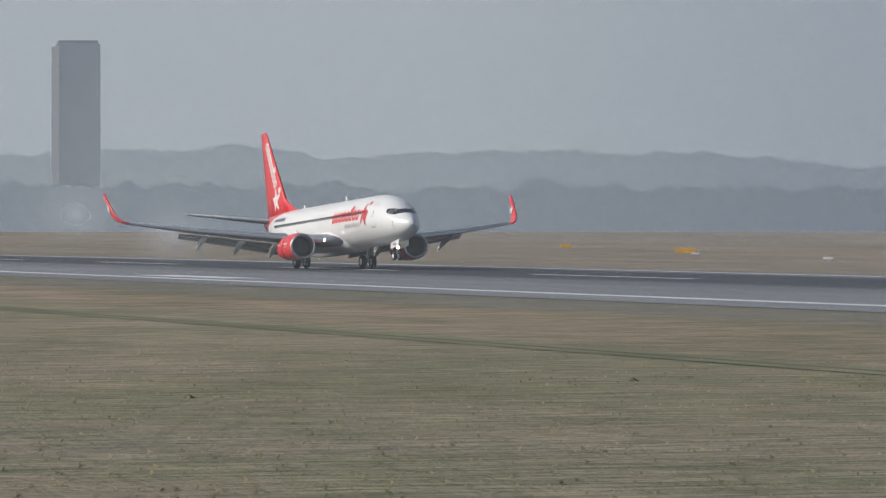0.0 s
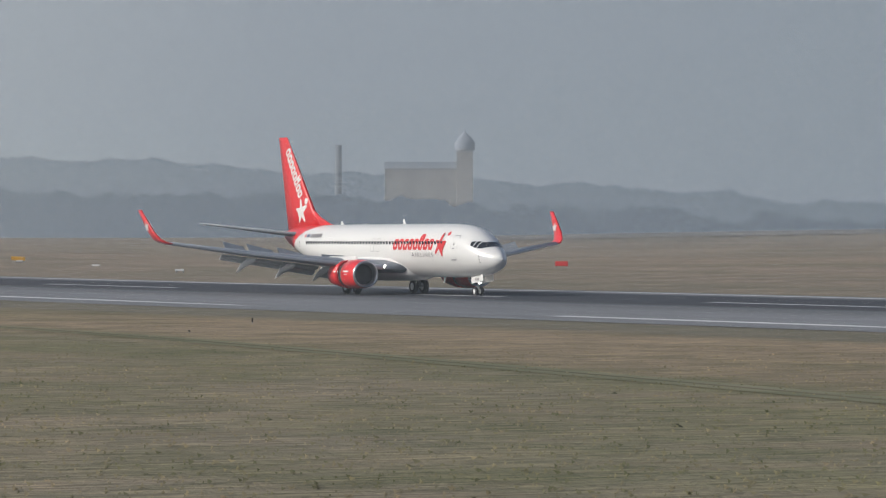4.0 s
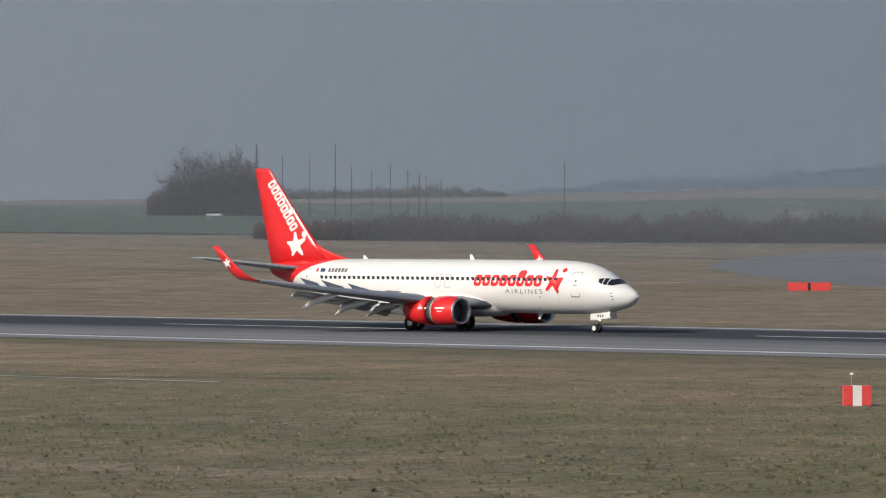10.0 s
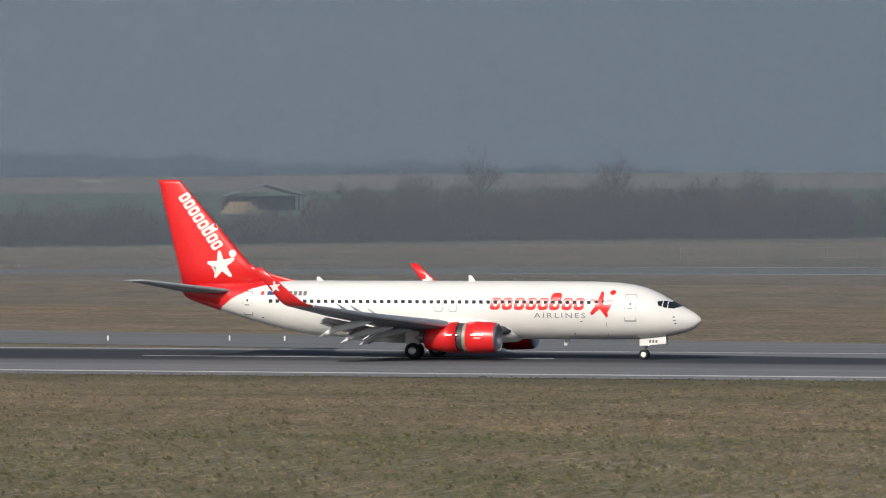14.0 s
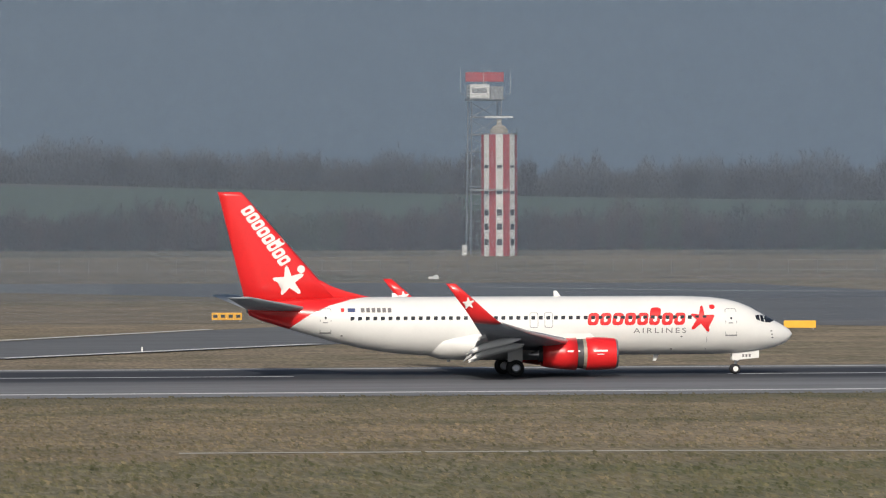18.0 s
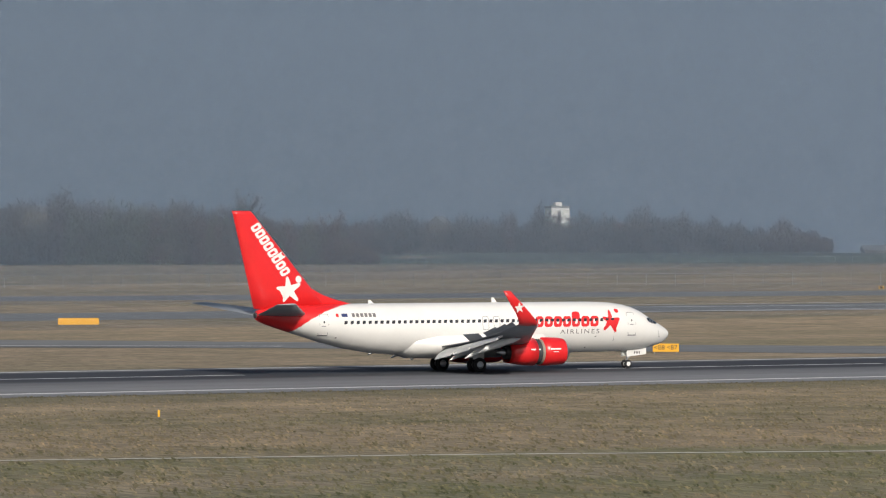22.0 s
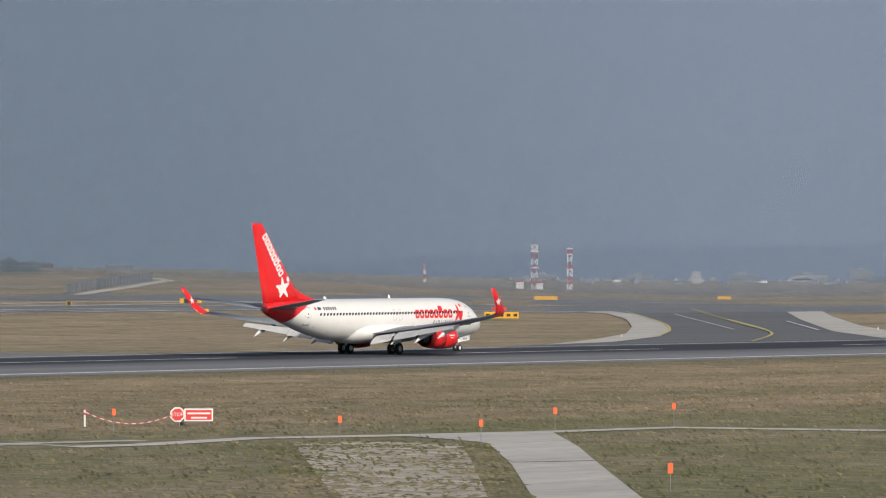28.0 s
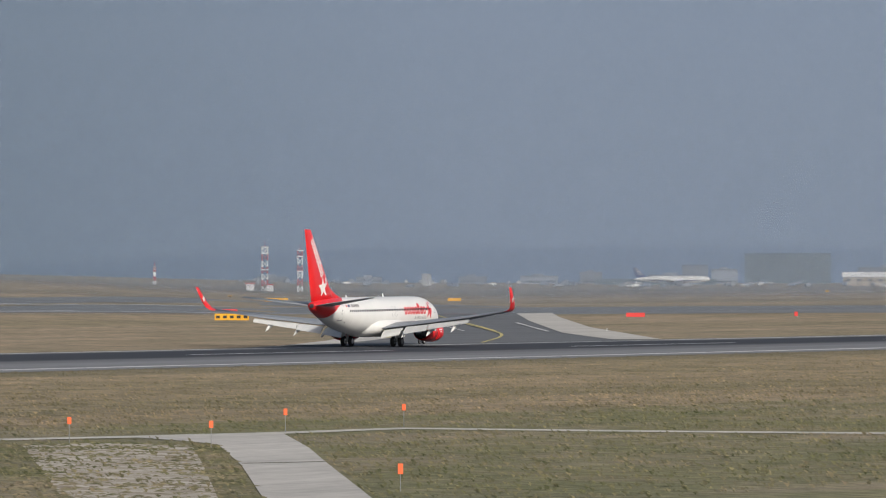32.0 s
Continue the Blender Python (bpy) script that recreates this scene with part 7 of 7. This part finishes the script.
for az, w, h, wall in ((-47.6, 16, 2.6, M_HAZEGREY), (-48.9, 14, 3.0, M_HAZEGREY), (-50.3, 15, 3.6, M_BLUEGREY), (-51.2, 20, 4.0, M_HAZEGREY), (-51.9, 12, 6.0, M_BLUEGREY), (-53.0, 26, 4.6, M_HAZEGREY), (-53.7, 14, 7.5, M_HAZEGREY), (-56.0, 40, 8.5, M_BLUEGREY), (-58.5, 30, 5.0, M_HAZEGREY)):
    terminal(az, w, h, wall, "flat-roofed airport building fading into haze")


def parked_jet():
    x, y, z = (1517.4, 858.5, 2.6)
    g = terrain(x, y)
    ob = thing("parked_airliner", pose(x, y, g, 0, 0, facing(x, y) + 172), "white parked airliner with blue and white tail fin", "airplane")
    bm = B()
    lathe(bm, [(-17, 0.1), (-16.3, 0.7), (-14, 1.3), (-11, 1.5), (8, 1.5), (13.5, 0.9), (17.5, 0.2)], "X", 16, (0, 0, max(3.2, z - g)))
    zc = max(3.2, z - g)
    part("fuselage", bm, M_WHITE, ob, "", True)
    for k in range(34):
        bm = B()
        box(bm, -12.2 + 0.62 * k, -11.95 + 0.62 * k, -1.52, -1.40, zc + 0.25, zc + 0.65, 0.0)
        part("window", bm, M_DGLASS, ob)
    for sy in (-1, 1):
        bm = B()
        box(bm, -13.0, 10.5, sy * 1.42 - 0.06, sy * 1.42 + 0.06, zc - 0.62, zc - 0.36, 0.0)
        part("stripe", bm, M_NAVY, ob, "dark blue cheat line")
    bm = B()
    slab(bm, [((11.6, 0, zc + 0.9), (1, 0, 0), (0, 1, 0), 5, 0.4), ((16.2, 0, zc + 5.2), (1, 0, 0), (0, 1, 0), 1.9, 0.2)], SYM)
    fin = part("fin", bm, M_NAVY, ob, "dark blue tail fin with white bands")
    for q in (0.3, 0.55, 0.8):
        bm = B()
        xa, za, wd = 11.6 + 4.6 * q, zc + 0.9 + 4.3 * q, 4.6 - 2.9 * q
        vs = [bm.verts.new((xa + u * wd, sy * 0.24, za + w)) for sy in (-1, 1) for u, w in ((0.08, -0.25), (0.75, 0.15), (0.8, 0.62), (0.2, 0.3))]
        for f in ((0, 1, 2, 3), (7, 6, 5, 4), (0, 4, 5, 1), (1, 5, 6, 2), (2, 6, 7, 3), (3, 7, 4, 0)):
            bm.faces.new([vs[i] for i in f])
        part("band", bm, M_WHITE, fin, "white band")
    for s in (-1, 1):
        bm = B()
        slab(bm, [((-4, s * 1.2, zc - 0.8), (1, 0, 0), (0, 0, 1), 7, 0.7), ((5.5, s * 16, zc + 0.3), (1, 0, 0), (0, 0, 1), 2, 0.2)], SYM)
        part("wing", bm, M_WHITE, ob)
        bm = B()
        lathe(bm, [(-5.5, 0.9), (-3, 1.0), (-1.5, 0.7)], "X", 14, (0, s * 5.2, zc - 1.6))
        part("engine", bm, M_STEEL, ob)
        bm = B()
        rod(bm, (1, s * 2.4, 0), (1, s * 2.4, zc - 1.2), 0.3, 0.2, 8)
        part("main_gear", bm, M_DARKM, ob)
    bm = B()
    rod(bm, (-14.5, 0, 0), (-14.5, 0, zc - 1.2), 0.22, 0.16, 8)
    part("nose_gear", bm, M_DARKM, ob)


parked_jet()
strip("taxiway_line", [(668.0, 312.0), (712.8, 284.8), (732.4, 272.3), (749.2, 257.4), (775.0, 234.0)], 0.45, M_LINE, 0.12, "thin white edge line of the far taxiway", "line")
r3 = random.Random(5)
for k in range(95):
    az = -47.0 - r3.uniform(0, 10)
    x, y = polar(az, r3.uniform(1750, 2300))
    w, hgt = r3.uniform(1.6, 4.5), r3.uniform(1.0, 2.0)
    ob = thing("apron_vehicle", pose(x, y, terrain(x, y), 0, 0, facing(x, y) + r3.uniform(-30, 30)), "small pale service vehicle on the far apron", "vehicle", "vehicles on the far apron")
    bm = B()
    box(bm, -w / 2, w / 2, -0.9, 0.9, 0.3, 0.4 + hgt * 0.55, 0.1)
    part("body", bm, r3.choice((M_WPAINT, M_HAZEPALE, M_HAZEGREY, M_BLUEGREY, M_HAZEGREY)), ob)
    bm = B()
    box(bm, -w * 0.25, w * 0.4, -0.8, 0.8, 0.4 + hgt * 0.55, 0.4 + hgt, 0.12)
    part("cabin", bm, r3.choice((M_HAZEGREY, M_HAZEPALE, M_BLUEGREY)), ob)
    for sx in (-0.3, 0.3):
        bm = B()
        lathe(bm, [(-0.95, 0.0), (-0.95, 0.38), (0.95, 0.38), (0.95, 0.0)], "Y", 8, (sx * w, 0, 0.38))
        part("wheel", bm, M_RUBBER, ob)

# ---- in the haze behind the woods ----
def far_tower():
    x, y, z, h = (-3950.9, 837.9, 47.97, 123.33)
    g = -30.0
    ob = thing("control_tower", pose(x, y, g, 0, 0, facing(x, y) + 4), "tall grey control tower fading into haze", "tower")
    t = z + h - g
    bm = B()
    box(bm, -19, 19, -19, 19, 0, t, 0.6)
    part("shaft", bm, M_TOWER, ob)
    # white strip paints the sun on the tower's narrow left face
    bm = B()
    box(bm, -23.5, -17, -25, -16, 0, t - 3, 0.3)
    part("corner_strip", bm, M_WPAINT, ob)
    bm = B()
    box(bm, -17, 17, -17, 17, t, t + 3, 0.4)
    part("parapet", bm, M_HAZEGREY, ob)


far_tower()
house((-3487.6, 1482.3, 48.8), 62, 30, 17, 6, M_OLDWALL, M_BLUEGREY, "pale long church nave fading into haze", "church", 0, 0)
ch = (-3461.8, 1511.1, 48.69, 32.55)
sp = thing("church_tower", pose(ch[0], ch[1], -20, 0, 0, facing(ch[0], ch[1])), "pale church tower with dark dome in haze", "tower")
bm = B()
box(bm, -7, 7, -7, 7, 0, ch[2] + ch[3] + 20, 0.3)
part("shaft", bm, M_OLDWALL, sp)
bm = B()
zt = ch[2] + ch[3] + 20
lathe(bm, [(zt, 8.5), (zt + 6, 9), (zt + 11, 6), (zt + 15, 1.2), (zt + 19, 0.3), (zt + 19, 0)], "Z", 16)
part("dome", bm, M_HAZEGREY, sp, "", True)
cm = (-3518.8, 1418.5, 48.84, 37.44)
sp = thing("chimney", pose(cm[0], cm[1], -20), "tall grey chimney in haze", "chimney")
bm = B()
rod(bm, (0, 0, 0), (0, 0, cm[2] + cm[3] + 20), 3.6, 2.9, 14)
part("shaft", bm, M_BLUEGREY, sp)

# ---- molehills ----
verts, faces = [], []
r4 = random.Random(9)
for k in range(40):
    x = r4.uniform(-560, 40)
    y = r4.uniform(-190, -92) if x > -300 else r4.uniform(-108, -74)
    if math.hypot(x - EYE[0], y - EYE[1]) < 40:
        continue
    s = r4.uniform(0.05, 0.11)
    o = len(verts)
    for i in range(7):
        a = 2 * math.pi * i / 7
        verts.append((x + s * 1.6 * math.cos(a) * r4.uniform(0.7, 1.2), y + s * 1.6 * math.sin(a), 0.0))
    verts.append((x, y, s * 0.8))
    faces += [(o + i, o + (i + 1) % 7, o + 7) for i in range(7)]
tagged(new("molehills", mesh_from("molehills", verts, faces, M_SOIL)), "small dark molehills scattered in the grass", "molehills", "", "stuff")

# ---- tyre smoke drifting behind the touchdown ----
def smoke_material():
    m, t, p = nodes("tyre_smoke")
    p.inputs["Base Color"].default_value = (0.74, 0.78, 0.84, 1)
    p.inputs["Roughness"].default_value = 1.0
    p.inputs["Specular IOR Level"].default_value = 0.0
    up = t.nodes.new("ShaderNodeCombineXYZ")
    up.inputs[2].default_value = 1.0
    link(t, up.outputs[0], p.inputs["Normal"])
    soft = t.nodes.new("ShaderNodeTexGradient")
    soft.gradient_type = "QUADRATIC_SPHERE"
    link(t, coords(t), soft.inputs[0])
    swirl = ramp_node(t, noise_tex(t, coords(t), 1.6, 5, 0.6), [(0.25, (0.55, 0.55, 0.55)), (0.7, (1, 1, 1))])
    link(t, maths(t, "MULTIPLY", maths(t, "MULTIPLY", soft.outputs["Fac"], swirl), 0.62, True), p.inputs["Alpha"])
    return m


M_SMOKE = smoke_material()


def smoke(p, sx, sz, n, seed, label):
    """Soft wisps, thin curled sheets that fade towards their rims."""
    r5 = random.Random(seed)
    ob = thing("tyre_smoke", pose(p[0], p[1], terrain(*p)), label, "smoke", "tyre smoke")
    for k in range(n):
        bm = B()
        s = r5.uniform(0.8, 1.15)
        bmesh.ops.create_grid(bm, x_segments=8, y_segments=8, size=1.0)
        for v in bm.verts:
            v.co.z += 0.12 * noise.noise(v.co * 1.3 + Vector((k, seed, 0)))
        o = part("wisp", bm, M_SMOKE, ob)
        o.matrix_basis = pose(k * 1.3 - n * 0.6, r5.uniform(-0.5, 0.5) * sx, sz * r5.uniform(0.75, 1.0), 90 + r5.uniform(-8, 8), 0, 25 + r5.uniform(-8, 8))
        o.scale = (sx * s, sz * s, 1)


smoke((-757.0, -12.0), 11.0, 5.2, 1, 1, "thin pale tyre smoke hanging over the runway")
smoke((-745.0, -5.6), 7.5, 3.8, 1, 2, "small pale puff of tyre smoke over the runway")


# ---- grass tufts on the near side of the runway ----
def inside(px, py, poly):
    hit = np.zeros(len(px), bool)
    for (x0, y0), (x1, y1) in zip(poly, poly[1:] + poly[:1]):
        if y0 != y1:
            hit ^= ((y0 > py) != (y1 > py)) & (px < (x1 - x0) * (py - y0) / (y1 - y0) + x0)
    return hit


def clear_of(px, py, line, gap):
    keep = np.ones(len(px), bool)
    for a, b in zip(line, line[1:]):
        ax, ay, dx, dy = a[0], a[1], b[0] - a[0], b[1] - a[1]
        u = np.clip(((px - ax) * dx + (py - ay) * dy) / (dx * dx + dy * dy + 1e-9), 0, 1)
        keep &= (px - ax - u * dx) ** 2 + (py - ay - u * dy) ** 2 > gap * gap
    return keep


def turf_patches(count, seed):
    """Flat brown turf clods creeping over the worn gravel."""
    g = random.Random(seed)
    xs, ys = [p[0] for p in GRAVEL_EDGE], [p[1] for p in GRAVEL_EDGE]
    verts, faces = [], []
    for k in range(count):
        x, y = g.uniform(min(xs) - 3, max(xs) + 3), g.uniform(min(ys) - 3, max(ys) + 3)
        w = noise.noise(Vector((x * 0.16, y * 0.16, 3))) + 0.6 * noise.noise(Vector((x * 0.6, y * 0.5, 7)))
        edge = not bool(inside(np.array([x]), np.array([y]), GRAVEL_EDGE)[0])
        near_edge = not bool(clear_of(np.array([x]), np.array([y]), GRAVEL_EDGE + GRAVEL_EDGE[:1], 1.6)[0])
        if (edge and not near_edge) or (not near_edge and w + g.uniform(-0.35, 0.35) < 0.05):
            continue
        if bool(inside(np.array([x]), np.array([y]), PATH_EDGE)[0]):
            continue
        s = g.uniform(0.14, 0.46)
        o = len(verts)
        n = 7
        verts.append((x, y, 0.05 + 0.10 * s))
        for i in range(n):
            a = 2 * math.pi * i / n
            r = s * g.uniform(0.5, 1.1)
            verts.append((x + r * math.cos(a), y + r * math.sin(a), 0.015))
            faces.append((o, o + 1 + i, o + 1 + (i + 1) % n))
    ob = new("turf_patches", mesh_from("turf_patches", verts, faces, M_TUFT))
    tagged(ob, "brown turf clods growing over the gravel", "grass", "", "stuff")


def grass_tufts(count, seed):
    g = np.random.default_rng(seed)
    x = g.uniform(-660, 430, count)
    y = -36.5 - g.uniform(0, 1, count) * (np.interp(x, (-660, -330, -200, -100, 50, 120, 430), (80, 98, 130, 138, 125, 155, 160)))
    w = np.sin(x * 0.9 + 2.1 * np.sin(y * 0.35)) * np.sin(y * 0.8 + 1.7 * np.sin(x * 0.31))
    keep = g.uniform(-1.2, 1.2, count) < 0.35 * w + 0.75
    keep &= ~inside(x, y, PATH_EDGE)
    keep &= ~(inside(x, y, GRAVEL_EDGE) & (g.uniform(0, 1, count) < 0.45 + 0.4 * np.sin(x * 0.7 + y * 0.23) * np.sin(y * 0.31)))
    for line in TRACKS:
        keep &= clear_of(x, y, line, 2.4)
    x, y = x[keep], y[keep]
    n = len(x)
    near = np.clip((-y - 60) / 60, 0, 1)
    size = g.uniform(0.5, 1.5, n) ** 1.5 * np.interp(x, (-400, -200, -100), (0.45, 0.6, 1.0)) * (0.7 + 0.4 * near)
    co = np.zeros((n, 5, 3))
    co[:, 0, 0], co[:, 0, 1] = x, y
    for k in range(2):
        a = g.uniform(0.9, np.pi - 0.9, n)
        r = size * g.uniform(0.02, 0.07, n)
        h = size * g.uniform(0.04, 0.12, n)
        wd = size * g.uniform(0.03, 0.11, n)
        for e, sgn in ((1, -1), (2, 1)):
            co[:, 2 * k + e, 0] = x + r * np.cos(a) - sgn * wd * np.sin(a)
            co[:, 2 * k + e, 1] = y + r * np.sin(a) + sgn * wd * np.cos(a)
            co[:, 2 * k + e, 2] = h * (1.0 if sgn > 0 else 0.6)
    base = np.arange(n)[:, None] * 5
    idx = (base + np.array([0, 1, 2, 0, 3, 4])[None, :]).astype(np.int32).ravel()
    me = bpy.data.meshes.new("grass_tufts")
    me.vertices.add(n * 5)
    me.vertices.foreach_set("co", co.astype(np.float32).ravel())
    me.loops.add(len(idx))
    me.loops.foreach_set("vertex_index", idx)
    me.polygons.add(n * 2)
    me.polygons.foreach_set("loop_start", np.arange(0, len(idx), 3, dtype=np.int32))
    me.materials.append(M_TUFT)
    me.update(calc_edges=True)
    ob = new("grass_tufts", me)
    tagged(ob, "short dry winter grass in uneven tufts beside the runway", "grass", "", "stuff")


turf_patches(7000, 8)
grass_tufts(640000, 5)


# ---- what moves ----
def motions():
    rows = [
        (0.0, -705.46, 0.00, 2.70, 0.00),
        (0.5, -676.92, 0.00, 2.40, -0.00),
        (1.0, -648.39, 0.00, 1.70, -0.01),
        (1.5, -620.00, 0.00, 0.90, -0.03),
        (2.0, -595.15, 0.00, 0.20, -0.05),
        (2.5, -576.71, 0.00, -0.02, -0.07),
        (3.0, -561.38, 0.00, 0.00, -0.10),
        (3.5, -545.61, 0.00, 0.00, -0.13),
        (4.0, -529.33, 0.00, 0.00, -0.17),
        (4.5, -512.66, 0.00, 0.00, -0.20),
        (5.0, -495.37, 0.00, 0.00, -0.24),
        (5.5, -477.15, 0.00, 0.00, -0.29),
        (6.0, -457.69, 0.00, 0.00, -0.33),
        (6.5, -436.89, 0.00, 0.00, -0.38),
        (7.0, -415.05, 0.00, 0.00, -0.43),
        (7.5, -392.40, 0.00, 0.00, -0.47),
        (8.0, -368.67, 0.00, 0.00, -0.52),
        (8.5, -343.79, 0.00, 0.00, -0.57),
        (9.0, -318.73, 0.00, 0.00, -0.62),
        (9.5, -294.15, 0.00, 0.00, -0.66),
        (10.0, -270.30, 0.00, 0.00, -0.71),
        (10.5, -247.58, 0.00, 0.00, -0.75),
        (11.0, -225.49, 0.00, 0.00, -0.79),
        (11.5, -203.62, 0.00, 0.00, -0.83),
        (12.0, -182.12, 0.00, 0.00, -0.86),
        (12.5, -161.00, 0.00, 0.00, -0.89),
        (13.0, -140.31, 0.00, 0.00, -0.92),
        (13.5, -119.57, 0.00, 0.00, -0.94),
        (14.0, -99.25, 0.00, 0.00, -0.96),
        (14.5, -79.93, 0.00, 0.00, -0.97),
        (15.0, -61.05, 0.00, 0.00, -0.98),
        (15.5, -42.41, 0.00, 0.00, -0.98),
        (16.0, -24.07, 0.00, 0.00, -0.97),
        (16.5, -6.11, 0.00, 0.00, -0.96),
        (17.0, 11.30, 0.00, 0.00, -0.94),
        (17.5, 28.03, 0.00, 0.00, -0.92),
        (18.0, 44.65, 0.00, 0.00, -0.88),
        (18.5, 61.67, 0.00, 0.00, -0.84),
        (19.0, 78.67, 0.00, 0.00, -0.78),
        (19.5, 95.17, 0.00, 0.00, -0.72),
        (20.0, 111.06, 0.00, 0.00, -0.65),
        (20.5, 126.31, 0.00, 0.00, -0.57),
        (21.0, 140.99, 0.00, 0.00, -0.48),
        (21.5, 155.19, 0.00, 0.00, -0.38),
        (22.0, 168.84, 0.00, 0.00, -0.26),
        (22.5, 181.88, 0.00, 0.00, -0.14),
        (23.0, 194.21, 0.00, 0.00, 0.00),
        (23.5, 205.77, 0.00, 0.00, 0.07),
        (24.0, 216.83, 0.00, 0.00, 0.30),
        (24.5, 227.66, -0.04, 0.00, 0.89),
        (25.0, 238.14, 0.00, 0.00, 1.80),
        (25.5, 248.13, 0.24, 0.00, 3.10),
        (26.0, 257.61, 0.60, 0.00, 4.60),
        (26.5, 266.57, 1.06, 0.00, 6.16),
        (27.0, 275.02, 1.64, 0.00, 7.79),
        (27.5, 283.05, 2.32, 0.00, 9.41),
        (28.0, 290.79, 3.11, 0.00, 11.07),
        (28.5, 298.33, 4.00, 0.00, 12.60),
        (29.0, 305.69, 5.00, 0.00, 13.91),
        (29.5, 312.85, 6.39, 0.00, 15.08),
        (30.0, 319.70, 8.00, 0.00, 16.20),
        (30.5, 326.17, 9.69, 0.00, 17.32),
        (31.0, 332.42, 11.50, 0.00, 18.40),
        (31.5, 338.67, 13.47, 0.00, 19.41),
        (32.0, 344.93, 15.50, 0.00, 20.40),
    ]
    walk(JET, [(t, pose(x, y, terrain(x, y) + 0.03, 0, -up, yaw)) for t, x, y, up, yaw in rows])
    for kind, ob, at in JET_PARTS:
        if kind == "spoiler":
            walk(ob, [(t, pose(at.x, at.y, at.z, 0, a, 0)) for t, a in ((0, 0), (0.5, 0), (1.2, 42), (23.5, 42), (25.0, 0), (32, 0))])
        else:
            walk(ob, [(t, pose(dx, 0, 0)) for t, dx in ((0, 0), (1.2, 0), (2.2, -0.62), (22.2, -0.62), (23.8, 0), (32, 0))])


motions()
